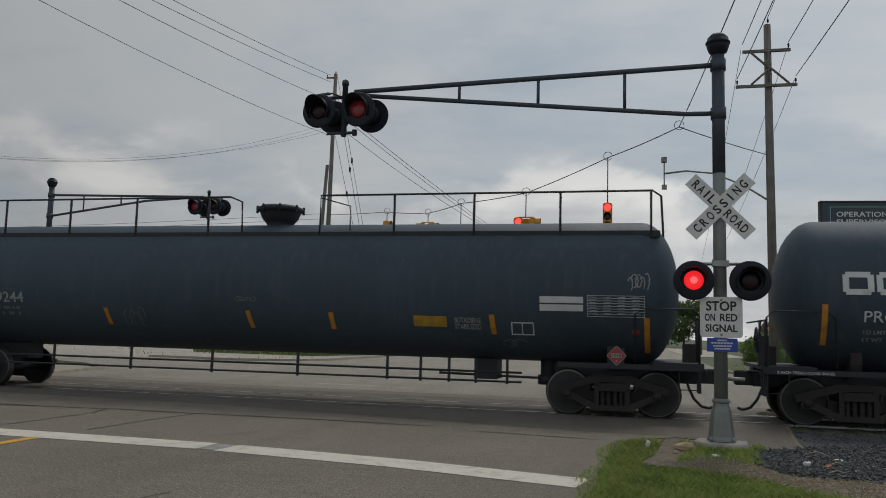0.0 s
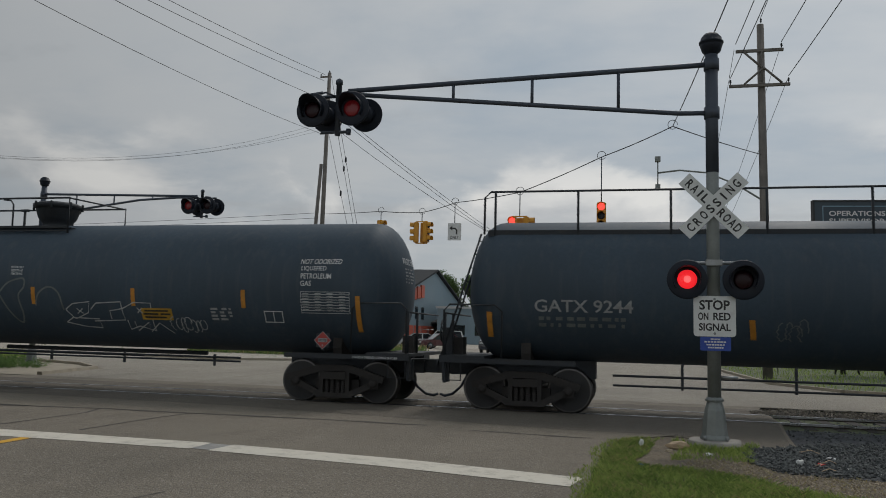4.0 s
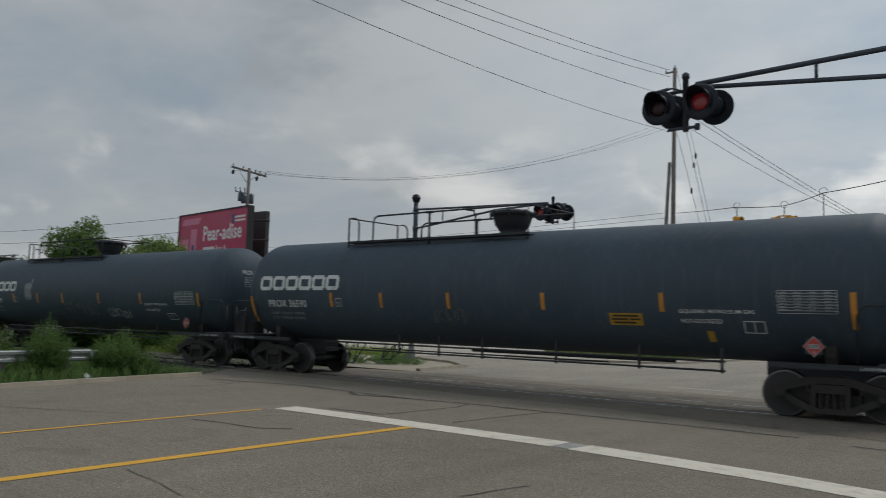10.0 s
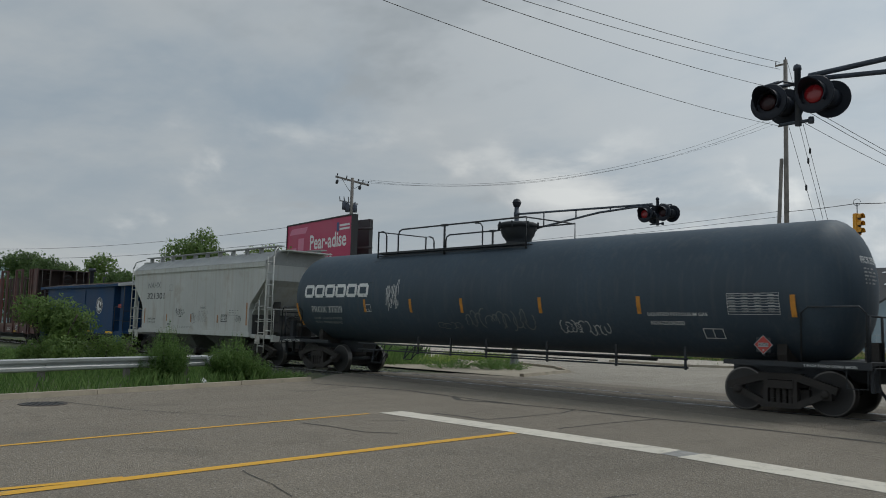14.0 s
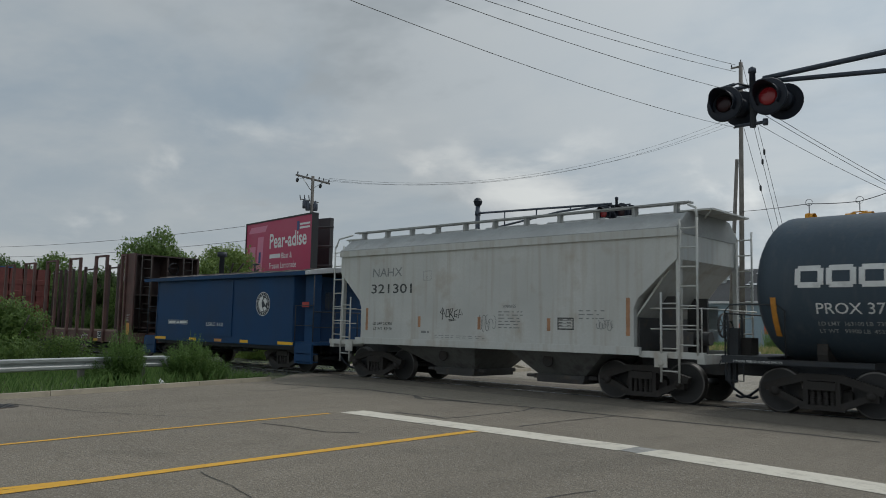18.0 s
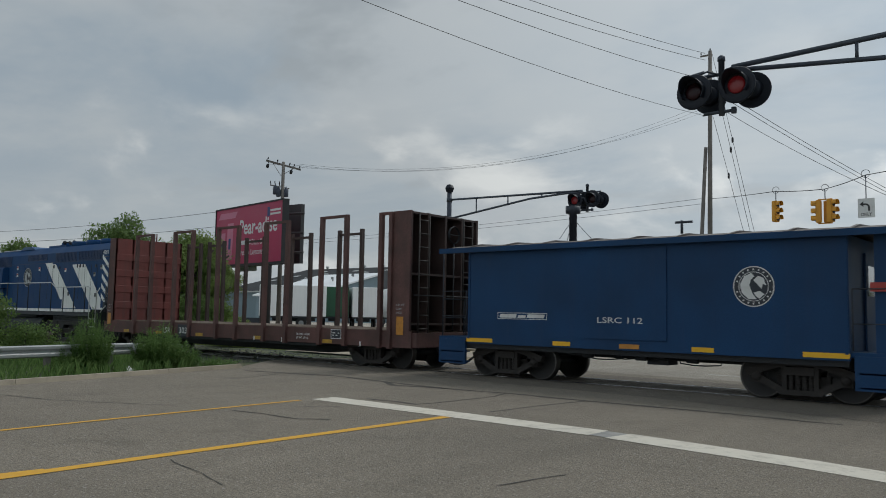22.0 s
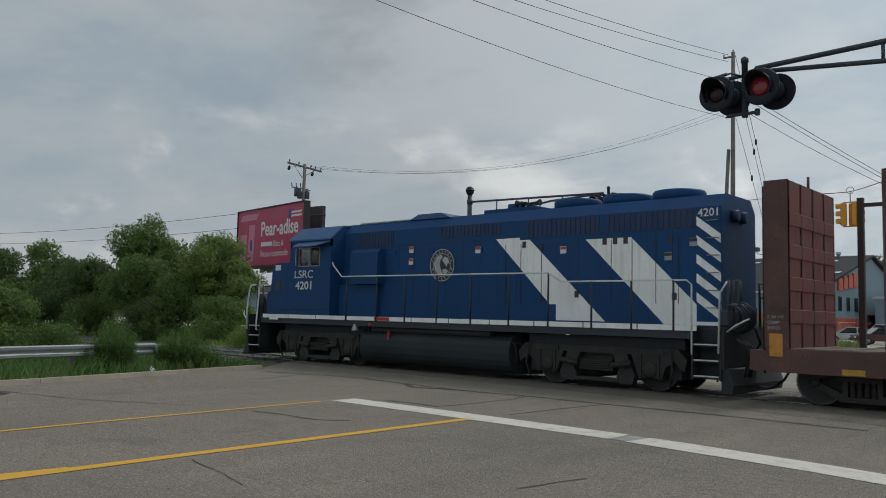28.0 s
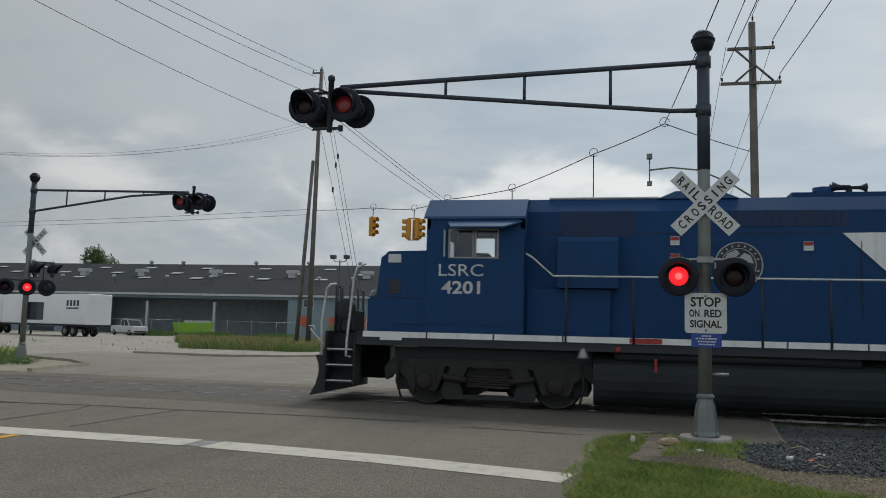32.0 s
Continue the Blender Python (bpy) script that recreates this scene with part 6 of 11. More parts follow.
def hopper_car(xc):
    """A pale grey two-bay covered hopper."""
    car = car_thing("hopper_car", xc, "pale grey two-bay covered hopper car with rust streaks", "hopper car")
    hw = 1.60
    side = [(-4.62, 1.15), (4.50, 1.15), (4.50, 2.10), (4.60, 2.32), (5.55, 3.18), (5.55, 3.78), (-5.6, 3.78), (-5.6, 3.18), (-4.72, 2.36), (-4.62, 2.12)]
    bm = bmesh.new()
    prism(bm, side, -hw, hw)
    part("body", bm, M_hopper, car, "weathered grey smooth-sided body")
    bm = bmesh.new()
    prism(bm, [(-hw - 0.03, 3.76), (-hw - 0.03, 3.88), (-1.15, 4.24), (-0.75, 4.31), (0.75, 4.31), (1.15, 4.24), (hw + 0.03, 3.88), (hw + 0.03, 3.76)], -5.62, 5.57, "x")
    part("roof", bm, M_hoproof, car, "sloped grey roof")
    for y in (-hw, hw):
        bm = bmesh.new()
        box(bm, -5.62, 5.57, y - 0.05, y + 0.05, 3.68, 3.86)
        part("top_sill", bm, M_hopper, car)
        bm = bmesh.new()
        box(bm, -4.8, 4.66, y - 0.06, y + 0.06, 1.06, 1.24)
        part("bottom_sill", bm, M_hopper, car)
    for s in (-1, 1):
        # sloped hopper bays
        bm = bmesh.new()
        c = -1.45 if s < 0 else 2.05
        lo = [(c - 0.70, -0.8, 0.46), (c + 0.68, -0.8, 0.46), (c + 0.68, 0.8, 0.46), (c - 0.70, 0.8, 0.46)]
        hi = [(c - 2.1 if s < 0 else c - 1.3, -1.5, 1.14), (c + 1.2 if s < 0 else c + 1.7, -1.5, 1.14), (c + 1.2 if s < 0 else c + 1.7, 1.5, 1.14), (c - 2.1 if s < 0 else c - 1.3, 1.5, 1.14)]
        vs = [bm.verts.new(p) for p in lo + hi]
        quad_faces(bm, vs, ((3, 2, 1, 0), (4, 5, 6, 7), (0, 1, 5, 4), (1, 2, 6, 5), (2, 3, 7, 6), (3, 0, 4, 7)))
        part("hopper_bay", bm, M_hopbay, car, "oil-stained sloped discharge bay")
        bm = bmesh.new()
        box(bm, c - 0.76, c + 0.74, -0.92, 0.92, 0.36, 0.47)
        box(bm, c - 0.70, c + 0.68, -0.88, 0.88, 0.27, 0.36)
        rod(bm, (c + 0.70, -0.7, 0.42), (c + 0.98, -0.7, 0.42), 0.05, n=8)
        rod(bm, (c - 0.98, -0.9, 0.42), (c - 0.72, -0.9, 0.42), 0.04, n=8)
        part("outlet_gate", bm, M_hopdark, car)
        for k in (-0.1,):
            bm = bmesh.new()
            lathe(bm, [(-0.03, 0.15), (0.0, 0.16), (0.03, 0.10)], "y", 14, (c + k, -1.26, 0.82))
            part("poke_hole", bm, M_frame, car)
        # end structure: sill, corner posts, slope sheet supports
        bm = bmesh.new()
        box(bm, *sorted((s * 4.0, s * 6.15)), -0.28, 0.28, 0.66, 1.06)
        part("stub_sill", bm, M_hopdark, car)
        bm = bmesh.new()
        box(bm, *sorted((s * 5.95, s * 6.12)), -1.52, 1.52, 0.92, 1.12)
        box(bm, *sorted((s * 4.6, s * 6.12)), -1.55, -1.43, 1.02, 1.16)
        box(bm, *sorted((s * 4.6, s * 6.12)), 1.43, 1.55, 1.02, 1.16)
        part("end_sill", bm, M_hopper, car)
        for y in (-1.50, 1.50):
            bm = bmesh.new()
            box(bm, *sorted((s * 5.50, s * 5.60)), y - 0.06, y + 0.06, 1.1, 3.8)
            part("corner_post", bm, M_hopper, car)
        bm = bmesh.new()
        vs = [bm.verts.new(p) for p in ((s * 4.50, -1.45, 1.9), (s * 4.50, 1.45, 1.9), (s * 5.46, 1.45, 3.16), (s * 5.46, -1.45, 3.16), (s * 4.44, -1.45, 1.9), (s * 4.44, 1.45, 1.9), (s * 5.40, 1.45, 3.16), (s * 5.40, -1.45, 3.16))]
        quad_faces(bm, vs, ((3, 2, 1, 0), (4, 5, 6, 7), (0, 1, 5, 4), (1, 2, 6, 5), (2, 3, 7, 6), (3, 0, 4, 7)))
        part("slope_sheet", bm, M_hopper, car)
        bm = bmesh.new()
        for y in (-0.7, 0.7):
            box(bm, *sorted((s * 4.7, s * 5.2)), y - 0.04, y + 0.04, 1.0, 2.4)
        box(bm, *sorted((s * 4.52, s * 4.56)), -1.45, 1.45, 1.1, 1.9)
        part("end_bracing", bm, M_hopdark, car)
        rail_run(car, "roof_grab", [(s * 5.98, -1.52, 4.0), (s * 5.92, -1.45, 4.28), (s * 5.6, -1.15, 4.42)], 0.028, M_hopper)
        ladder(car, s * 5.78, -1.54, 1.1, 4.05, 0.40, 7, M_hopper, "x")
        ladder(car, s * 5.36, -1.57, 0.50, 2.45, 0.42, 4, M_hopper, "x")
        bm = bmesh.new()
        box(bm, *sorted((s * 5.0, s * 5.30)), -1.60, -1.57, 0.82, 1.12)
        lathe(bm, [(-1.61, 0.02), (-1.61, 0.07), (-1.60, 0.07)], "y", 12, (s * 5.15, 0, 0.90))
        part("jacking_pad", bm, M_hopper, car, "grey pull ring plate")
        ladder(car, s * 5.72, 1.60, 0.62, 4.05, 0.40, 9, M_hopper, "x")
        rail_run(car, "end_rail", [(s * 6.05, -1.5, 1.1), (s * 6.05, -1.5, 2.1), (s * 4.9, -1.56, 2.1)], 0.018, M_hopper)
        rail_run(car, "end_rail", [(s * 6.05, -1.5, 1.65), (s * 4.9, -1.56, 1.65)], 0.016, M_hopper)
        rail_run(car, "end_rail", [(s * 6.05, -1.5, 2.1), (s * 6.05, 1.5, 2.1)], 0.018, M_hopper)
        bm = bmesh.new()
        box(bm, *sorted((s * 5.3, s * 6.1)), -1.0, 1.0, 4.28, 4.32)
        part("brake_platform", bm, M_hopper, car)
        rail_run(car, "roof_rail", [(s * 5.9, -0.95, 4.1), (s * 6.05, -0.95, 4.3), (s * 6.05, 0.95, 4.3)], 0.02, M_hopper)
        truck(car, s * 4.45)
        coupler(car, s * 6.55, s)
    bm = bmesh.new()
    lathe(bm, [(6.02, 0.26), (6.05, 0.28), (6.08, 0.26)], "x", 20, (0, -0.4, 1.75), cap=False)
    for k in range(4):
        a = math.pi * k / 4
        rod(bm, (6.05, -0.4 - 0.26 * math.cos(a), 1.75 - 0.26 * math.sin(a)), (6.05, -0.4 + 0.26 * math.cos(a), 1.75 + 0.26 * math.sin(a)), 0.012, n=5)
    part("brake_wheel", bm, M_hopdark, car)
    bm = bmesh.new()
    box(bm, 4.9, 5.3, -1.0, -0.3, 1.25, 1.6)
    rod(bm, (4.9, 0.2, 1.45), (5.5, 0.2, 1.45), 0.16, n=12)
    part("brake_cylinder", bm, M_hopdark, car)
    # running boards and hatches on the roof
    for s in (-1, 1):
        bm = bmesh.new()
        box(bm, -5.6, 5.6, *sorted((s * 0.86, s * 1.10)), 4.47, 4.51)
        for k in range(-5, 6):
            box(bm, k * 1.05 - 0.04, k * 1.05 + 0.04, *sorted((s * 0.9, s * 1.06)), 4.16, 4.47)
        part("running_board", bm, M_hoproof, car, "grated roof running board")
    bm = bmesh.new()
    for k in range(5):
        x = -4.2 + 2.1 * k
        box(bm, x - 0.9, x + 0.9, -0.34, 0.34, 4.30, 4.42)
    bevelled(bm, 0.03, 1)
    part("roof_hatches", bm, M_hoproof, car, "row of roof hatch covers")
    Y = -hw - 0.066
    M_stencil = mat("dark_stencil_paint", (0.045, 0.05, 0.05), 0.7, var=0.3, scale=5, bump=0, stain=(0.25, 0.26, 0.26), stain_amt=0.5)
    M_faint = mat("faded_stencil_paint", (0.19, 0.20, 0.20), 0.7, var=0.2, scale=5, bump=0)
    Y = -hw - 0.006
    bm = bmesh.new()
    add_text(bm, "NAHX", -4.14, 3.03, 0.25, 1.24, 0.004, 0.05)
    marks("car_mark", bm, M_faint, car, "faded stencilled reporting mark", y=Y)
    bm = bmesh.new()
    add_text(bm, "321301", -4.18, 2.54, 0.27, 1.68, 0.008)
    marks("car_number", bm, M_stencil, car, "black stencilled car number", y=Y)
    bm = bmesh.new()
    outline_rect(bm, -2.05, -1.75, 2.88, 3.15, 0.012)
    bars(bm, -2.1, -1.8, 1.42, 1, 62, 0.06)
    bars(bm, 0.64, 1.42, 2.00, 6, 63, 0.022, 0.08)
    bars(bm, 3.06, 3.75, 2.03, 3, 64, 0.025, 0.09)
    bars(bm, -1.6, 0.2, 1.36, 2, 65, 0.012, 0.05)
    marks("stencil_lines", bm, M_faint, car, y=Y)
    for body, x, z, w in (("LD LMT 232900", -4.08, 1.62, 0.80), ("LT WT  53100", -4.06, 1.47, 0.78), ("WARNING", 0.78, 2.11, 0.42), ("C", -1.94, 2.92, 0.06)):
        bm = bmesh.new()
        add_text(bm, body, x, z, 0.085, w, 0.006)
        marks("weight_stencil", bm, M_faint if body in "CWARNING" else M_stencil, car, y=Y)
    bm = bmesh.new()
    data_table(bm, 2.46, 2.92, 1.59, 1.88, 4, 2)
    outline_rect(bm, 2.46, 2.92, 1.59, 1.88, 0.03)
    marks("data_box", bm, M_stencil, car, y=Y)
    bm = bmesh.new()
    for line in ([(0, 0.6), (0.12, 1), (0.2, 0.5), (0.05, 0.55)], [(0.12, 1), (0.10, 0.1)], [(0.25, 0.3), (0.28, 0.85), (0.38, 0.9), (0.40, 0.35), (0.25, 0.3)], [(0.42, 0.25), (0.44, 0.9), (0.56, 0.95), (0.50, 0.6), (0.45, 0.55), (0.62, 0.1)],
                 [(0.75, 0.85), (0.62, 0.7), (0.62, 0.35), (0.72, 0.3), (0.74, 0.5), (0.66, 0.5)], [(0.78, 0.2), (0.86, 0.9), (0.98, 0.45), (0.80, 0.5)], [(0.40, 0.0), (0.70, 0.08), (0.38, 0.1)]):
        stroke(bm, [(-1.39 + 0.84 * px, 1.76 + 0.36 * pz) for px, pz in line], 0.026)
    marks("graffiti", bm, M_stencil, car, "black sprayed tag", y=Y)
    bm = bmesh.new()
    scribble(bm, 0.0, 0.55, 1.45, 1.95, 0.015, 72, 5)
    scribble(bm, 3.55, 4.0, 1.60, 1.85, 0.015, 73, 6)
    marks("graffiti", bm, M_faint, car, "faint old spray marks", y=Y)
    M_oldamber = mat("bleached_amber_strip", (0.36, 0.19, 0.10), 0.6, var=0.3, scale=4, bump=0)
    for x, z0, z1 in ((4.36, 1.48, 2.34), (-4.35, 1.46, 2.12), (-2.18, 1.58, 1.88), (0.0, 1.55, 1.88), (2.2, 1.55, 1.86)):
        bm = bmesh.new()
        rect(bm, x - 0.05, x + 0.05, z0, z1)
        marks("reflective_strip", bm, M_oldamber, car, y=Y)
    return car


hopper_car(-76.5)


# pale tone for the caboose's roof end, light put into the colour
M_roofend = mat("lit_tone_roof_end", (0.50, 0.51, 0.52), 0.55, var=0.12, scale=2)


def emblem(parent, cx, cz, r, y, material=None):
    """A round emblem: a dark disc with a thin pale ring and one large pale plain shape."""
    material = material or M_dimwhite
    bm = bmesh.new()
    n = 32
    bm.faces.new([bm.verts.new((cx + r * math.cos(2 * math.pi * k / n), 0, cz + r * math.sin(2 * math.pi * k / n))) for k in range(n)])
    e = marks("emblem", bm, M_black, parent, "round dark railway emblem with a pale shape", y=y)
    bm = bmesh.new()
    for r0, r1 in ((r * 0.95, r), (r * 0.70, r * 0.73)):
        pts = [(math.cos(2 * math.pi * k / n), math.sin(2 * math.pi * k / n)) for k in range(n)]
        a = [bm.verts.new((cx + p[0] * r0, 0, cz + p[1] * r0)) for p in pts]
        b = [bm.verts.new((cx + p[0] * r1, 0, cz + p[1] * r1)) for p in pts]
        for k in range(n):
            bm.faces.new((a[k], a[(k + 1) % n], b[(k + 1) % n], b[k]))
    for k in range(20):
        a = 2 * math.pi * k / 20
        if abs(math.sin(a)) > 0.3:
            stroke(bm, [(cx + 0.79 * r * math.cos(a), cz + 0.79 * r * math.sin(a)), (cx + 0.88 * r * math.cos(a), cz + 0.88 * r * math.sin(a))], r * 0.07)
    marks("emblem_ring", bm, material, e, y=y - 0.003)
    bm = bmesh.new()
    for blob in ([(-0.66, 0.10), (-0.45, 0.50), (-0.10, 0.66), (0.05, 0.50), (-0.12, 0.34), (-0.20, 0.05), (-0.05, -0.35), (0.15, -0.62), (-0.25, -0.62), (-0.58, -0.30)],
                 [(0.00, 0.30), (0.22, 0.52), (0.48, 0.42), (0.62, 0.05), (0.45, 0.12), (0.38, -0.12), (0.20, 0.10)],
                 [(0.00, -0.30), (0.30, -0.22), (0.52, -0.38), (0.28, -0.60), (0.12, -0.48)]):
        bm.faces.new([bm.verts.new((cx + p[0] * r, 0, cz + p[1] * r)) for p in blob])
    marks("emblem_shape", bm, material, e, y=y - 0.003)
    return e


def caboose(xc):
    """A blue boxcar-bodied transfer caboose with roofed end platforms."""
    car = car_thing("caboose", xc, "blue steel caboose with overhanging roof and yellow sill strips", "caboose")
    hw, z0, z1 = 1.50, 0.98, 3.22
    bm = bmesh.new()
    box(bm, -4.52, 4.55, -hw, hw, z0, z1)
    part("body", bm, M_blue, car, "flat-sided blue steel body")
    for x in (-4.48, 4.50):
        bm = bmesh.new()
        box(bm, x - 0.03, x + 0.03, -hw - 0.018, -hw + 0.01, z0, z1 - 0.02)
        part("side_post", bm, M_blue, car)
    bm = bmesh.new()
    box(bm, -1.07, 0.95, -hw - 0.03, -hw, z0 + 0.12, z1 - 0.10)
    part("plated_door", bm, M_blue, car, "plated-over side door")
    bm = bmesh.new()
    prism(bm, [(-1.62, 3.20), (-1.62, 3.30), (-0.9, 3.43), (0, 3.48), (0.9, 3.43), (1.62, 3.30), (1.62, 3.20), (0, 3.36)], -5.38, 5.45, "x")
    part("roof", bm, M_caboof, car, "rust-mottled curved roof overhanging both ends")
    bm = bmesh.new()
    for s in (-1, 1):
        box(bm, -5.40, 5.27, *sorted((s * 1.60, s * 1.66)), 3.19, 3.32)
    part("roof_edge", bm, M_blue, car)
    for k in range(9):
        bm = bmesh.new()
        x = -4.6 + 1.15 * k
        prism(bm, [(-1.6, 3.306), (-0.9, 3.435), (0, 3.485), (0.9, 3.435), (1.6, 3.306), (1.6, 3.33), (0.9, 3.47), (0, 3.52), (-0.9, 3.47), (-1.6, 3.33)], x - 0.04, x + 0.04, "x")
        part("roof_rib", bm, M_caboof, car)
    bm = bmesh.new()
    lathe(bm, [(3.5, 0.10), (4.22, 0.10), (4.24, 0.19), (4.42, 0.19), (4.42, 0.03)], "z", 14, (-2.3, 0, 0))
    st = part("smoke_stack", bm, M_black, car, "black stove pipe with a hood")
    bm = bmesh.new()
    for a in (20, 140, 260):
        rod(bm, (-2.3, 0, 4.1), (-2.3 + 0.5 * math.cos(radians(a)), 0.5 * math.sin(radians(a)), 3.55), 0.008, n=4)
    part("stay_wire", bm, M_black, st)
    bm = bmesh.new()
    rod(bm, (0.9, -0.6, 3.5), (0.9, -0.6, 3.8), 0.03, n=6)
    rod(bm, (0.75, -0.6, 3.76), (1.15, -0.6, 3.76), 0.03, n=6)
    part("roof_horn", bm, M_black, car)
    for s in (-1, 1):
        bm = bmesh.new()
        box(bm, *sorted((s * 4.5, s * 5.55)), -1.42, 1.42, 0.92, 1.02)
        part("end_platform", bm, M_blue, car)
        bm = bmesh.new()
        box(bm, *sorted((s * 4.62, s * 5.5)), -1.48, -1.40, 0.32, 0.95)
        for z in (0.36, 0.62):
            box(bm, *sorted((s * 4.7, s * 5.45)), -1.48, -1.15, z, z + 0.03)
        part("steps", bm, M_blue, car, "blue side steps")
        bm = bmesh.new()
        box(bm, *sorted((s * 4.0, s * 6.0)), -0.25, 0.25, 0.66, 0.94)
        part("stub_sill", bm, M_under, car)
        e = s * 5.45
        for y in (-1.4, -0.5, 0.5, 1.4):
            rail_run(car, "platform_post", [(e, y, 1.0), (e, y, 3.2 if abs(y) > 1 else 2.0)], 0.02, M_black)
        rail_run(car, "platform_rail", [(e, -1.4, 2.0), (e, 1.4, 2.0)], 0.02, M_black)
        rail_run(car, "platform_rail", [(e, -1.4, 1.5), (e, 1.4, 1.5)], 0.016, M_black)
        rail_run(car, "side_rail", [(s * 4.6, -1.47, 1.05), (s * 4.6, -1.47, 2.2)], 0.018, M_black)
        for z in (1.55, 2.2):
            rail_run(car, "side_rail", [(s * 4.6, -1.47, z), (e, -1.42, z)], 0.014, M_black)
        bm = bmesh.new()
        box(bm, *sorted((s * 4.56, s * 4.60)), -0.38, 0.38, 1.02, 2.95)
        d = part("end_door", bm, M_blue, car)
        bm = bmesh.new()
        box(bm, *sorted((s * 4.60, s * 4.61)), -0.24, 0.24, 2.1, 2.7)
        part("door_pane", bm, M_darkglass, d)
        truck(car, s * 3.55, 1.68)
        coupler(car, s * 6.05, s)
    bm = bmesh.new()
    box(bm, -4.52, 4.55, -hw, -1.42, 0.86, 0.98)
    part("side_sill", bm, M_blue, car)
    bm = bmesh.new()
    box(bm, -4.5, 4.5, -1.38, -1.25, 0.74, 0.97)
    box(bm, -4.5, 4.5, -0.3, 0.3, 0.62, 0.98)
    box(bm, 0.2, 0.7, -0.9, -0.4, 0.55, 0.9)
    part("underframe", bm, M_under, car)
    rng = random.Random(8)
    for k in range(7):
        x, y, z = -2.1 + 0.62 * k, rng.uniform(-1.2, -0.6), rng.uniform(0.62, 0.74)
        bm = bmesh.new()
        pipe(bm, [(x, y, 0.80), (x + 0.06, y, z), (x + 0.35, y, z - 0.03), (x + 0.62, y, z + rng.uniform(-0.05, 0.03)), (x + 0.95, y, z), (x + 1.0, y, 0.80)], 0.016, 6)
        part("brake_pipe", bm, M_under, car)
    for x in (-1.2, 0.15, 1.35):
        bm = bmesh.new()
        lathe(bm, [(x - 0.14, 0.03), (x - 0.12, 0.09), (x + 0.12, 0.09), (x + 0.14, 0.03)], "x", 10, (0, -1.1, 0.72))
        part("brake_valve", bm, M_under, car)
    for xa, xb, m in ((-4.55, -3.72, M_yellow), (-1.93, -1.45, M_yellow), (-0.18, 0.30, M_reflect), (1.5, 1.98, M_yellow), (3.72, 4.55, M_yellow)):
        bm = bmesh.new()
        box(bm, xa, xb, -hw - 0.012, -hw - 0.004, 0.90, 1.0)
        part("sill_strip", bm, m, car, "yellow reflective sill strip")
    Y = -hw - 0.006
    bm = bmesh.new()
    outline_rect(bm, -3.56, -2.10, 1.50, 1.66, 0.014)
    rect(bm, -3.50, -3.0, 1.535, 1.625, 0.02)
    rect(bm, -2.95, -2.72, 1.535, 1.60, 0.02)
    rect(bm, -2.68, -2.18, 1.535, 1.625, 0.02)
    marks("company_bar", bm, M_white, car, "white outlined company nameplate", y=Y)
    bm = bmesh.new()
    add_text(bm, "LSRC 112", -0.72, 1.46, 0.13, 1.12, 0.005)
    marks("car_number", bm, M_white, car, "white car number", y=-hw - 0.036)
    emblem(car, 2.80, 2.26, 0.41, -hw - 0.006, M_sign)
    bm = bmesh.new()
    prism(bm, [(-1.66, 3.20), (-1.66, 3.32), (-0.9, 3.455), (0, 3.505), (0.9, 3.455), (1.66, 3.32), (1.66, 3.20), (0, 3.38)], 5.28, 5.49, "x")
    part("roof_end_cap", bm, M_roofend, car, "roof end, the light on it painted in as pale grey")
    bm = bmesh.new()
    rect(bm, 0, 0.36, 2.15, 2.32)
    r = marks("red_label", bm, M_placred, car, y=-1.44)
    r.location = (4.9, 0, 0)
    bm = bmesh.new()
    box(bm, 4.96, 5.36, -1.36, -1.30, 1.02, 3.22)
    box(bm, 5.30, 5.36, -1.30, -1.02, 1.02, 3.22)
    part("corner_sheet", bm, M_blue, car, "blue steel sheet closing the platform's corner")
    return car


caboose(-89.1)


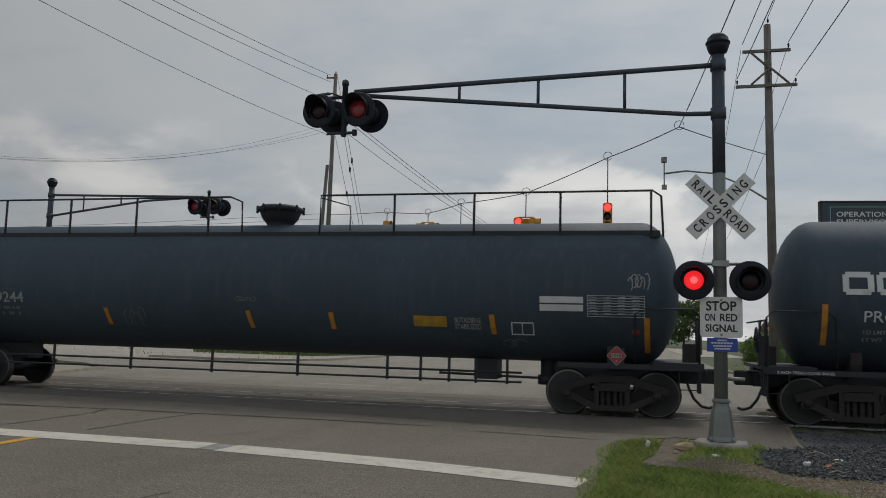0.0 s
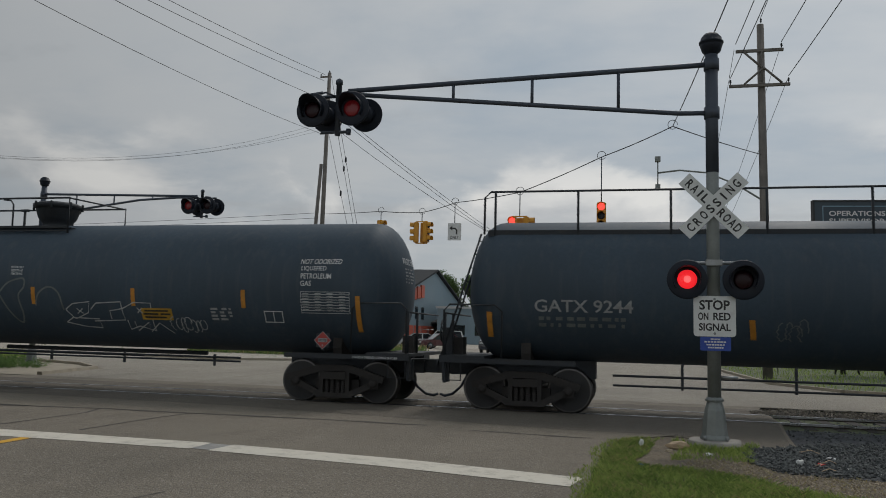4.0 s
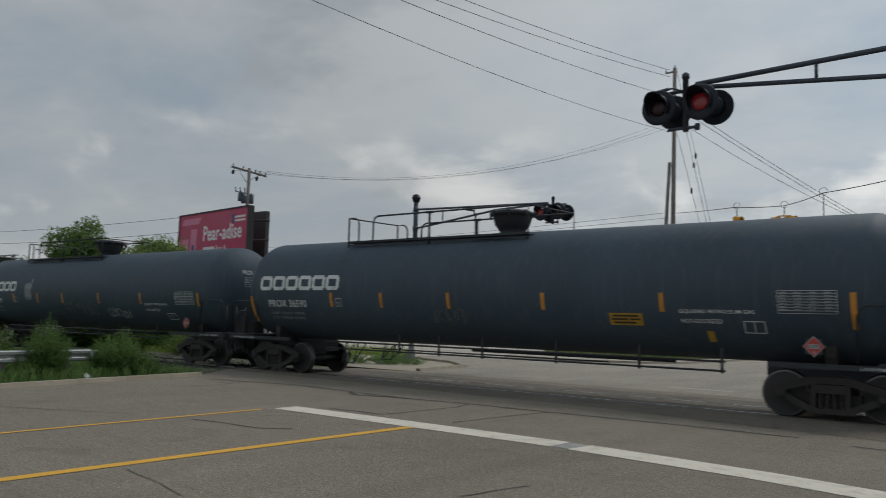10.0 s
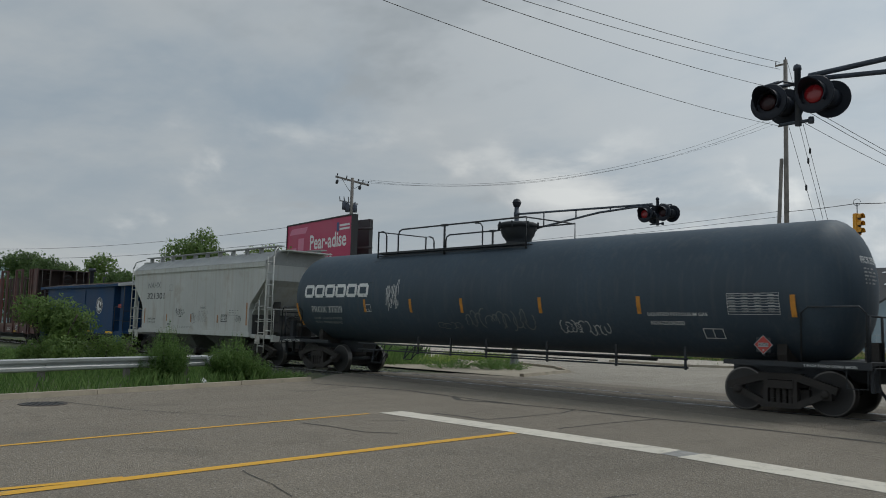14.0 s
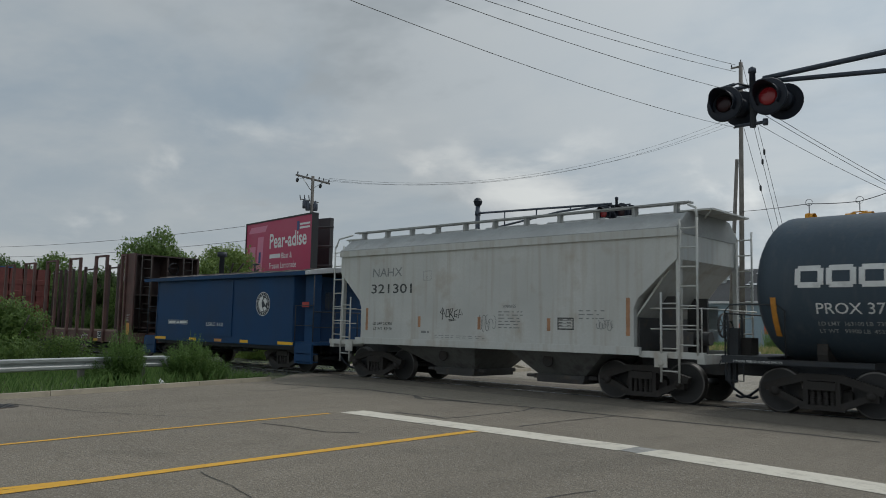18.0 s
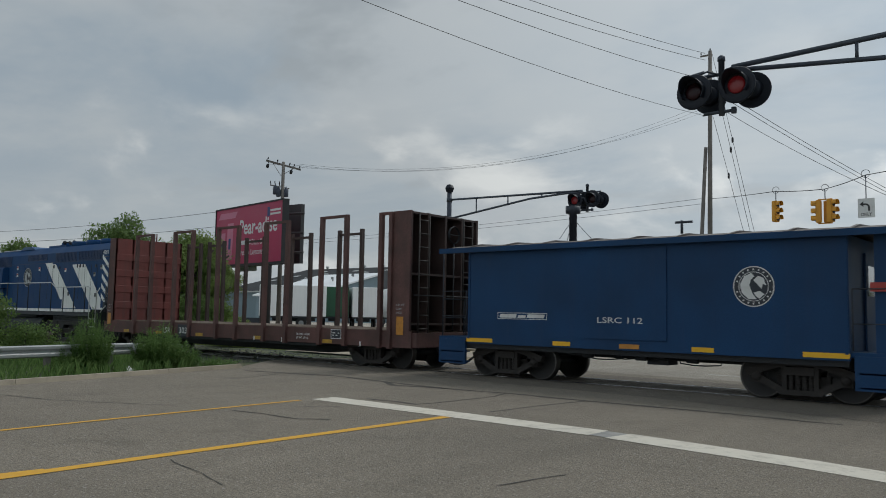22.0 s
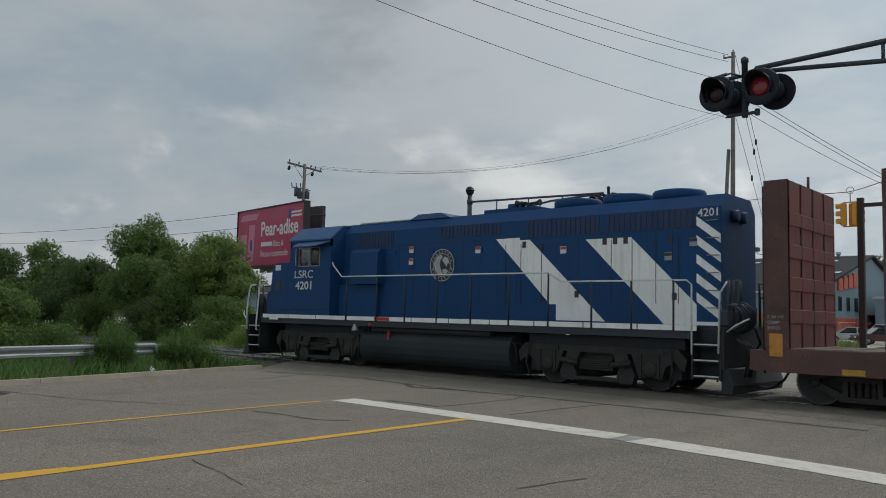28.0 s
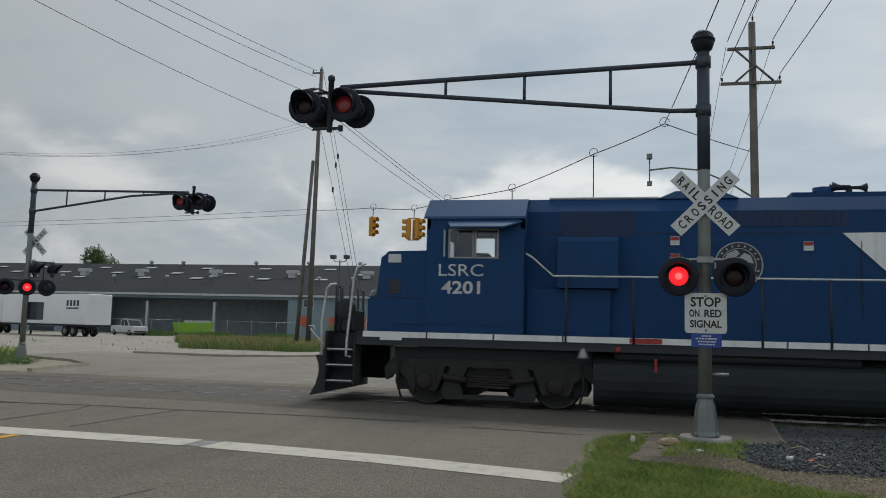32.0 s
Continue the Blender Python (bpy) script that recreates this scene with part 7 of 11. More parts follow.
def bulkhead_flat(xc):
    """A brown bulkhead flat car with stake frames along both sides."""
    car = car_thing("flat_car", xc, "empty rust-brown bulkhead flat car with tall stake frames", "flat car")
    bm = bmesh.new()
    for s in (-1, 1):
        prism(bm, [(-8.3, 0.64), (8.6, 0.64), (8.6, 1.10), (-8.3, 1.10)], *sorted((s * 1.50, s * 1.42)))
    part("side_sill", bm, M_flat, car, "deep rust-brown side sills")
    bm = bmesh.new()
    prism(bm, [(-8.2, 0.66), (-5.6, 0.60), (-4.0, 0.30), (4.0, 0.30), (5.6, 0.60), (8.4, 0.66), (8.4, 1.02), (-8.2, 1.02)], -0.45, 0.45)
    box(bm, -4.6, 4.6, -1.42, 1.42, 0.55, 0.62)
    part("centre_sill", bm, M_under, car)
    rng = random.Random(9)
    for k in range(60):
        bm = bmesh.new()
        x = -8.0 + 0.27 * k
        box(bm, x, x + 0.26, -1.44, 1.44, 1.06, 1.115 + rng.uniform(0, 0.012))
        part("deck_board", bm, M_wood, car)
    # bulkheads
    for s, x0, x1 in ((-1, -8.42, -7.95), (1, 7.86, 8.52)):
        bm = bmesh.new()
        inner = x1 if s < 0 else x0
        box(bm, *sorted((inner, inner - (-s) * 0.06)), -1.5, 1.5, 1.1, 4.46)
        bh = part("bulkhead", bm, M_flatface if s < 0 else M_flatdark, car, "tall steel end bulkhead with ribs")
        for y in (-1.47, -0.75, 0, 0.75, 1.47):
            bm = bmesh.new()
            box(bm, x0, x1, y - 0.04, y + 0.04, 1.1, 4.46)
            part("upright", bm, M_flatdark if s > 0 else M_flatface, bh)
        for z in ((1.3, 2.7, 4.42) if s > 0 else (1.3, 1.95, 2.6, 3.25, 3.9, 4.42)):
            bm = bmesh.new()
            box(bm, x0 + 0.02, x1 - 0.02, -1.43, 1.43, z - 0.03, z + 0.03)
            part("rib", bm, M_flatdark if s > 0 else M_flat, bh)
        if s < 0:
            for z in (1.6, 2.25, 2.9, 3.55):
                for y in (-1.1, -0.37, 0.37, 1.1):
                    bm = bmesh.new()
                    box(bm, x1 - 0.002, x1 + 0.018, y - 0.36, y + 0.36, z, z + 0.28)
                    bevelled(bm, 0.012, 1)
                    part("pressed_panel", bm, M_flatface, bh)
            bm = bmesh.new()
            rod(bm, (x1 - 0.2, 0.4, 4.46), (x1 - 0.2, 0.4, 4.8), 0.03, n=6)
            part("lifting_eye", bm, M_flat, bh)
        bm = bmesh.new()
        box(bm, x0, x1, -1.52, -1.46, 1.1, 4.47)
        part("side_plate", bm, M_flat, bh)
        e = x0 if s < 0 else x1
        ladder(car, e + s * 0.10, -1.05, 0.6, 4.4, 0.42, 10, M_frame, "y")
        ladder(car, e + s * 0.10, 0.9, 1.6, 4.4, 0.42, 8, M_frame, "y")
        rail_run(car, "end_rail", [(e + s * 0.12, -1.45, 2.1), (e + s * 0.12, 1.45, 2.1)], 0.016, M_under)
        truck(car, s * 6.75, 1.70)
        coupler(car, s * 9.0, s)
        bm = bmesh.new()
        box(bm, *sorted((s * 8.3, s * 8.75)), -1.45, 1.45, 0.66, 1.06)
        part("end_sill", bm, M_flat, car)
    bm = bmesh.new()
    lathe(bm, [(8.62, 0.24), (8.66, 0.26), (8.70, 0.24)], "x", 18, (0, 0.2, 3.9), cap=False)
    rod(bm, (8.66, 0.2, 3.64), (8.66, 0.2, 1.1), 0.02, n=6)
    rod(bm, (8.66, -0.06, 3.9), (8.66, 0.46, 3.9), 0.012, n=5)
    part("brake_wheel", bm, M_under, car)

    def stake_frame(xa, xb, y, top, lean=0.0, drop=0.03, material=None):
        bm = bmesh.new()
        for x, d in ((xa, lean), (xb, -lean)):
            w = 0.064
            v0 = [(x - w, y - 0.06, 0.6), (x + w, y - 0.06, 0.6), (x + w, y + 0.06, 0.6), (x - w, y + 0.06, 0.6)]
            v1 = [(p[0] + d, p[1], top) for p in v0]
            vs = [bm.verts.new(p) for p in v0 + v1]
            quad_faces(bm, vs, ((3, 2, 1, 0), (4, 5, 6, 7), (0, 1, 5, 4), (1, 2, 6, 5), (2, 3, 7, 6), (3, 0, 4, 7)))
        box(bm, xa + lean - 0.05, xb - lean + 0.05, y - 0.045, y + 0.045, top - drop - 0.045, top - drop + 0.035)
        part("stake_frame", bm, material or M_flat, car, "steel stake frame of two posts and a top bar")

    for xa, xb, t, ln in ((-6.18, -5.06, 4.48, 0.0), (-3.40, -2.30, 4.48, -0.05), (-0.63, 0.50, 4.49, -0.03), (2.06, 3.18, 4.50, 0.0), (4.82, 5.95, 4.50, 0.02), (7.40, 7.80, 4.46, 0)):
        stake_frame(xa, xb, -1.53, t, ln)
    # far side frames use the copy that has shade in its colour
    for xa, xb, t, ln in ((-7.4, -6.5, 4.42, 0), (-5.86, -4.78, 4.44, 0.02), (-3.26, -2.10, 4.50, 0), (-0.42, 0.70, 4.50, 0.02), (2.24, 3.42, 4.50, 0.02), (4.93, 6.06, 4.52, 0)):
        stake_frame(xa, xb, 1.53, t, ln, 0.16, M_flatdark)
    Y = -1.506
    bm = bmesh.new()
    add_text(bm, "LSRC", -4.08, 0.70, 0.22, 0.72, 0.012)
    marks("car_mark", bm, M_white, car, "white stencilled reporting mark", y=Y - 0.002)
    bm = bmesh.new()
    rect(bm, -3.08, -2.2, 0.62, 1.04)
    marks("number_panel", bm, M_black, car, "black number panel", y=Y)
    bm = bmesh.new()
    add_text(bm, "3033", -2.98, 0.72, 0.22, 0.70, 0.012)
    marks("car_number", bm, M_white, car, "white car number", y=Y - 0.004)
    for x0, x1 in ((-4.6, -4.18), (-1.9, -1.45), (1.52, 1.97), (4.95, 5.38), (-7.0, -6.6)):
        bm = bmesh.new()
        rect(bm, x0, x1, 0.66, 0.77)
        marks("reflective_strip", bm, M_yelplac, car, y=Y)
    for x, z0, z1 in ((8.18, 1.0, 1.5), (-8.2, 0.95, 1.4)):
        bm = bmesh.new()
        rect(bm, x - 0.13, x + 0.13, z0, z1)
        marks("reflective_strip", bm, M_reflect, car, y=-1.526)
        for k, body in enumerate(("2 IN HF", "COMP", "SHOES")):
            bm = bmesh.new()
            add_text(bm, body, x - 0.16, z1 + 0.30 - 0.11 * k, 0.06, 0.32 if k == 0 else 0.24, 0.004)
            marks("shoe_stencil", bm, M_dimwhite, car, y=-1.526)
    bm = bmesh.new()
    add_text(bm, "LD LMT 156900", 3.72, 0.86, 0.07, 0.64, 0.006)
    marks("weight_stencil", bm, M_white, car, y=Y - 0.002)
    bm = bmesh.new()
    add_text(bm, "LT WT  63100", 3.72, 0.75, 0.07, 0.56, 0.006)
    marks("weight_stencil", bm, M_white, car, y=Y - 0.002)
    bm = bmesh.new()
    rect(bm, 5.33, 5.78, 0.80, 1.08)
    marks("data_plate", bm, M_black, car, y=Y - 0.002)
    bm = bmesh.new()
    outline_rect(bm, 5.33, 5.78, 0.80, 1.08, 0.02)
    bars(bm, 5.40, 5.70, 0.96, 2, 83, 0.03, 0.07)
    marks("data_lines", bm, M_white, car, y=Y - 0.005)
    for x in (-0.7, 1.55, 3.0, 6.6):
        bm = bmesh.new()
        rect(bm, x - 0.03, x + 0.03, 0.62, 0.76)
        marks("white_tick", bm, M_white, car, y=Y - 0.002)
    return car


bulkhead_flat(-104.2)


M_castframe = mat("dusty_cast_frame", (0.027, 0.028, 0.027), 0.8, var=0.35, scale=2.5, stain=(0.05, 0.045, 0.04), stain_amt=0.5, bump=0.2)
M_emblemgrey = mat("faded_emblem_white", (0.42, 0.44, 0.44), 0.6, var=0.3, scale=4, fine=25, bump=0)


def locomotive(xc):
    """A blue four-axle road switcher with white slanted stripes."""
    car = car_thing("locomotive", xc, "dark blue diesel locomotive with slanted white stripes and white handrails", "locomotive")
    # frame and white sill stripe
    bm = bmesh.new()
    box(bm, -8.86, 7.75, -1.12, 1.12, 1.22, 1.46)
    box(bm, -8.28, 7.12, -1.50, 1.50, 1.23, 1.45)
    part("frame", bm, M_black, car, "black steel underframe")
    bm = bmesh.new()
    box(bm, -8.88, 7.76, -1.10, 1.10, 1.44, 1.50)
    box(bm, -8.27, 7.14, -1.53, 1.53, 1.445, 1.505)
    part("walkway", bm, M_under, car)
    n = 11
    for s in (-1, 1):
        for k in range(n):
            bm = bmesh.new()
            a, b = -8.1 + 15.4 * k / n, -8.1 + 15.4 * (k + 1) / n - 0.035
            box(bm, a, b, *sorted((s * 1.531, s * 1.545)), 1.40, 1.52)
            part("sill_stripe", bm, M_locowhite, car, "white reflective sill stripe")
    hw = 0.96
    # long hood with chamfered top
    bm = bmesh.new()
    prism(bm, [(-hw, 1.5), (hw, 1.5), (hw, 4.12), (hw - 0.28, 4.42), (-hw + 0.28, 4.42), (-hw, 4.12)], -4.75, 7.58, "x")
    part("long_hood", bm, M_loco, car, "long blue engine hood")
    bm = bmesh.new()
    prism(bm, [(-hw - 0.02, 1.5), (hw + 0.02, 1.5), (hw + 0.02, 1.95), (-hw - 0.02, 1.95)], -4.7, 7.60, "x")
    part("hood_base", bm, M_loco, car)
    for x in [-4.1 + 0.62 * k for k in range(19)]:
        bm = bmesh.new()
        box(bm, x - 0.003, x + 0.003, -hw - 0.005, -hw + 0.004, 2.0, 3.66)
        part("door_seam", bm, M_grille, car)
    bm = bmesh.new()
    box(bm, -4.7, 7.56, -hw - 0.010, -hw + 0.004, 3.66, 3.685)
    part("door_seam", bm, M_grille, car)
    # doors' latches
    for x in (1.95, 2.9, 4.6, 5.1, 6.4, -0.9, 0.9, -2.4):
        bm = bmesh.new()
        box(bm, x - 0.05, x + 0.05, -hw - 0.02, -hw, 3.36, 3.48)
        part("latch", bm, M_signblack if x > 1 else M_loco, car)
    # grilles, each with louvres
    for xa, xb, za, zb in ((2.42, 4.55, 3.66, 4.115), (4.76, 7.0, 3.70, 4.115), (-0.60, 1.55, 3.80, 4.115), (-4.04, -2.50, 3.58, 4.115)):
        bm = bmesh.new()
        box(bm, xa, xb, -hw - 0.012, -hw + 0.05, za, zb)
        g = part("grille", bm, M_grille, car, "dark louvred air grille")
        k = 0
        x = xa + 0.05
        while x < xb - 0.03:
            bm = bmesh.new()
            box(bm, x, x + 0.02, -hw - 0.025, -hw - 0.012, za + 0.02, zb - 0.02)
            part("louvre", bm, M_grille, g)
            x += 0.14
    # side box behind the cab
    bm = bmesh.new()
    prism(bm, [(-1.30, 2.50), (-hw + 0.05, 2.50), (-hw + 0.05, 3.56), (-1.16, 3.56), (-1.26, 3.46)], -4.06, -2.84, "x")
    part("air_intake_box", bm, M_loco, car, "blue box on the hood's side")
    bm = bmesh.new()
    prism(bm, [(-1.15, 1.5), (-hw + 0.05, 1.5), (-hw + 0.05, 2.48), (-1.15, 2.48)], -4.7, -3.0, "x")
    part("battery_box", bm, M_loco, car)
    # cab
    bm = bmesh.new()
    box(bm, -6.78, -4.72, -1.50, 1.50, 1.5, 3.07)
    part("cab", bm, M_loco, car, "blue driver's cab")
    bm = bmesh.new()
    box(bm, -6.78, -4.72, -1.50, -1.42, 3.69, 3.93)
    part("cab_upper", bm, M_loco, car)
    bm = bmesh.new()
    box(bm, -6.78, -4.72, 1.42, 1.50, 3.86, 3.93)
    part("cab_upper", bm, M_loco, car)
    for xa, xb in ((-6.78, -6.70), (-4.80, -4.72)):
        bm = bmesh.new()
        prism(bm, [(-1.50, 3.69), (1.50, 3.69), (1.50, 3.92), (1.02, 4.34), (0, 4.44), (-1.02, 4.34), (-1.50, 3.92)], xa, xb, "x")
        part("cab_gable", bm, M_loco, car)
    for s in (-1, 1):
        for xa, xb in ((-6.78, -6.31), (-5.77, -5.75), (-5.25, -4.72)):
            bm = bmesh.new()
            box(bm, xa, xb, *sorted((s * 1.42, s * 1.50)), 3.07, 3.69 if s < 0 else 3.86)
            part("cab_pillar", bm, M_loco, car)
    bm = bmesh.new()
    box(bm, -4.80, -4.72, -1.42, 1.42, 3.07, 3.69)
    part("cab_bulkhead", bm, M_loco, car)
    for y in (-1.34, 0.0, 1.34):
        bm = bmesh.new()
        box(bm, -6.78, -6.72, y - 0.08, y + 0.08, 3.07, 3.69)
        part("windscreen_pillar", bm, M_loco, car)
    for x in (-5.95, -5.3):
        bm = bmesh.new()
        box(bm, x - 0.2, x + 0.2, 0.3, 0.75, 3.07, 3.36)
        bevelled(bm, 0.04, 1)
        part("cab_seat", bm, M_black, car)
    bm = bmesh.new()
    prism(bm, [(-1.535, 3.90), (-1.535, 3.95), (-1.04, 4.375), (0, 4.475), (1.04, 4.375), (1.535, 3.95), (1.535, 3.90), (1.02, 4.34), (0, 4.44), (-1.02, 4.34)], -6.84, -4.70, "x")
    part("cab_roof", bm, M_locoroof, car, "blue cab roof, with daylight painted in as a paler tone")
    bm = bmesh.new()
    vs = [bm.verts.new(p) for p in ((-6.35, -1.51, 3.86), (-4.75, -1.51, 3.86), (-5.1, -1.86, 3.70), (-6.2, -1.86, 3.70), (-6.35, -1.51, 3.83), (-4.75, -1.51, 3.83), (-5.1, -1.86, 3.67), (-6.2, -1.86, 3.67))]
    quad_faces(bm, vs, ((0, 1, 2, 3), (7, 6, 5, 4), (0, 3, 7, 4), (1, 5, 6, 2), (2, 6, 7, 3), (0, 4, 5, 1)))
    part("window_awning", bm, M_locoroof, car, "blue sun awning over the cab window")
    for s in (-1, 1):
        for xa, xb in ((-6.28, -5.80), (-5.72, -5.28)):
            bm = bmesh.new()
            box(bm, xa, xb, *sorted((s * 1.452, s * 1.458)), 3.10, 3.66 if s < 0 else 3.83)
            zw = 3.69 if s < 0 else 3.86
            w = part("cab_window", bm, M_glass, car, "clear cab side window")
            w.visible_shadow = False
            bm = bmesh.new()
            for r in ((xa - 0.03, xa, 3.07, zw), (xb, xb + 0.03, 3.07, zw), (xa, xb, zw - 0.03, zw), (xa, xb, 3.07, 3.10)):
                box(bm, r[0], r[1], *sorted((s * 1.46, s * 1.515)), r[2], r[3])
            part("window_frame", bm, M_steel if s < 0 else M_grille, w)
    bm = bmesh.new()
    box(bm, -6.40, -6.36, -1.58, -1.54, 3.1, 3.66)
    part("wind_deflector", bm, M_steel, car)
    for y0, y1 in ((-1.26, -0.08), (0.08, 1.26)):
        bm = bmesh.new()
        box(bm, -6.755, -6.745, y0, y1, 3.07, 3.69)
        w = part("windscreen", bm, M_glass, car, "clear windscreen")
        w.visible_shadow = False
    # low nose
    bm = bmesh.new()
    prism(bm, [(-8.05, 1.5), (-6.75, 1.5), (-6.75, 3.24), (-7.62, 3.22), (-7.78, 3.08), (-7.86, 2.3), (-8.05, 2.2)], -1.44, 1.44)
    part("nose", bm, M_loco, car, "low blue nose")
    bm = bmesh.new()
    box(bm, -7.62, -7.34, -1.452, -1.44, 2.98, 3.16)
    part("number_board", bm, M_sign, car, "small pale board on the nose")
    bm = bmesh.new()
    box(bm, -7.60, -7.34, -1.452, -1.44, 2.32, 2.62)
    part("sand_filler", bm, M_black, car)
    bm = bmesh.new()
    box(bm, -8.05, -5.0, -1.452, -1.44, 2.24, 2.262)
    box(bm, -7.5, -4.8, -1.512, -1.50, 1.70, 1.722)
    part("panel_seam", bm, M_grille, car)
    # numbers, words and labels
    Yc = -1.508
    bm = bmesh.new()
    add_text(bm, "LSRC", -6.50, 2.70, 0.25, 0.94, 0.0)
    marks("cab_mark", bm, M_white, car, "white serif reporting mark", y=Yc)
    bm = bmesh.new()
    add_text(bm, "4201", -6.44, 2.33, 0.27, 0.82, 0.022)
    marks("cab_number", bm, M_white, car, "bold white road number", y=Yc)
    Yh = -hw - 0.024
    bm = bmesh.new()
    bm.faces.new([bm.verts.new((x, 0, z)) for x, z in ((1.42, 3.66), (2.20, 3.67), (2.20, 3.60), (2.52, 3.60), (4.74, 1.55), (3.35, 1.55), (3.35, 1.95), (3.16, 1.95))])
    marks("white_stripe", bm, M_locowhite, car, "slanted dirty-white stripe", y=Yh)
    bm = bmesh.new()
    bm.faces.new([bm.verts.new((x, 0, z)) for x, z in ((4.19, 3.53), (5.42, 3.53), (7.03, 1.96), (7.58, 1.96), (7.58, 1.52), (6.25, 1.52))])
    marks("white_stripe", bm, M_locowhite, car, "slanted dirty-white stripe", y=Yh)
    for x in (1.75, 2.25, 2.9, 4.9, 5.45, 6.05, 6.6):
        bm = bmesh.new()
        box(bm, x - 0.007, x + 0.007, Yh - 0.008, Yh - 0.002, 1.98, 3.5)
        part("door_seam", bm, M_frame, car)
    for x, z in ((2.35, 3.48), (4.72, 3.46), (5.28, 3.46), (3.95, 2.2), (6.5, 2.15), (5.0, 3.46)):
        bm = bmesh.new()
        box(bm, x - 0.055, x + 0.055, Yh - 0.015, Yh, z - 0.08, z + 0.08)
        part("latch", bm, M_black, car)
    for x, z, m in ((0.8, 3.40, M_white), (-1.72, 3.5, M_white), (-1.72, 3.15, M_white), (3.55, 3.3, M_white), (6.35, 3.05, M_dimwhite), (6.95, 3.35, M_dimwhite)):
        bm = bmesh.new()
        box(bm, x - 0.09, x + 0.09, Yh - 0.004, Yh, z - 0.09, z + 0.09)
        lab = part("label_plate", bm, m, car, "small warning label")
        bm = bmesh.new()
        box(bm, x - 0.085, x + 0.085, Yh - 0.007, Yh - 0.0042, z + 0.01, z + 0.08)
        part("label_band", bm, M_placred if m is M_white else M_signblack, lab)
    emblem(car, -0.50, 3.02, 0.46, Yh, M_emblemgrey)
    # hood end: dark and white slanted stripes
    bm = bmesh.new()
    for k in range(5):
        z = 1.62 + 0.42 * k
        bm.faces.new([bm.verts.new((x, 0, zz)) for x, zz in ((7.02, z + 0.42), (7.57, z), (7.57, z + 0.20), (7.02, z + 0.62))])
    marks("chevron_stripes", bm, M_locowhite, car, "slanted white warning stripes at the hood's end", y=Yh - 0.003)
    bm = bmesh.new()
    rect(bm, 7.02, 7.57, 1.60, 4.02)
    marks("chevron_ground", bm, M_loco, car, y=Yh - 0.0015)
    bm = bmesh.new()
    add_text(bm, "4201", 7.05, 3.90, 0.18, 0.46, 0.012)
    marks("hood_number", bm, M_white, car, "bold white road number", y=Yh - 0.006)
    for k in range(6):
        bm = bmesh.new()
        z = 1.9 + 0.38 * k
        pipe(bm, [(7.28, Yh, z), (7.28, Yh - 0.07, z), (7.52, Yh - 0.07, z), (7.52, Yh, z)], 0.014, 6)
        part("grab_iron", bm, M_steel, car)
    bm = bmesh.new()
    lathe(bm, [(7.58, 0.14), (7.70, 0.14), (7.72, 0.10)], "x", 16, (0, -0.35, 3.95))
    part("headlight", bm, M_grille, car)
    bm = bmesh.new()
    lathe(bm, [(7.58, 0.14), (7.70, 0.14), (7.72, 0.10)], "x", 16, (0, 0.1, 3.95))
    part("headlight", bm, M_grille, car)
    # roof: fans, stack housing, pale panels, horn
    for x in (3.35, 4.80, 6.15):
        bm = bmesh.new()
        lathe(bm, [(4.40, 0.62), (4.62, 0.62), (4.66, 0.59), (4.60, 0.1)], "z", 28, (x, 0, 0))
        part("radiator_fan", bm, M_loco, car, "round blue roof fan housing")
    bm = bmesh.new()
    box(bm, 0.6, 2.4, -0.5, 0.5, 4.40, 4.55)
    lathe(bm, [(4.5, 0.22), (4.72, 0.20), (4.72, 0.16)], "z", 14, (1.3, 0, 0))
    part("exhaust_pipe", bm, M_loco, car)
    bm = bmesh.new()
    box(bm, -4.3, -2.0, -0.72, 0.72, 4.41, 4.46)
    bevelled(bm, 0.03, 1)
    part("roof_panel", bm, M_roofgrey, car, "pale roof hatch panel")
    bm = bmesh.new()
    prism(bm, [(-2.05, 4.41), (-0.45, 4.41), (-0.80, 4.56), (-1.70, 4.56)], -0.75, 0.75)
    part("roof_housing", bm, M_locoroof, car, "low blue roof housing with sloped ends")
    bm = bmesh.new()
    box(bm, 1.75, 1.85, -0.06, 0.06, 4.4, 4.72)
    for s, y in ((-1, -0.14), (-1, 0.1), (1, 0.0)):
        lathe(bm, [(1.8, 0.03), (1.8 + s * 0.22, 0.04), (1.8 + s * 0.34, 0.10)], "x", 10, (0, y, 4.72))
    part("air_horn", bm, M_under, car)
    bm = bmesh.new()
    lathe(bm, [(0, 0.12), (0.05, 0.11), (0.12, 0.085), (0.2, 0.06), (0.22, 0.02)], "z", 14, (-3.52, -1.46, 1.08))
    part("bell", bm, M_steel, car, "polished bell below the walkway")
    bm = bmesh.new()
    box(bm, -2.62, -2.0, -1.556, -1.546, 1.41, 1.51)
    part("fuel_sign", bm, M_placred, car, "red fuel cut-off label")
    bm = bmesh.new()
    box(bm, -2.14, -2.09, -1.45, -1.40, 0.86, 1.12)
    part("fuel_gauge", bm, M_placred, car)
    bm = bmesh.new()
    lathe(bm, [(-1.54, 0.02), (-1.52, 0.06), (-1.45, 0.06)], "y", 10, (-2.84, 0, 1.28))
    part("emergency_button", bm, M_placred, car)
    # handrails
    Yr = -1.55
    for s in (-1, 1):
        y = s * 1.55
        rail_run(car, "hand_rail", [(-4.68, s * 1.45, 3.18), (-4.55, y, 3.1), (-4.12, y, 2.72), (3.45, y, 2.70), (3.88, y, 2.48), (7.05, y, 2.48), (7.16, y, 2.38), (7.16, y, 0.90)], 0.021, M_white, "white-painted handrail")
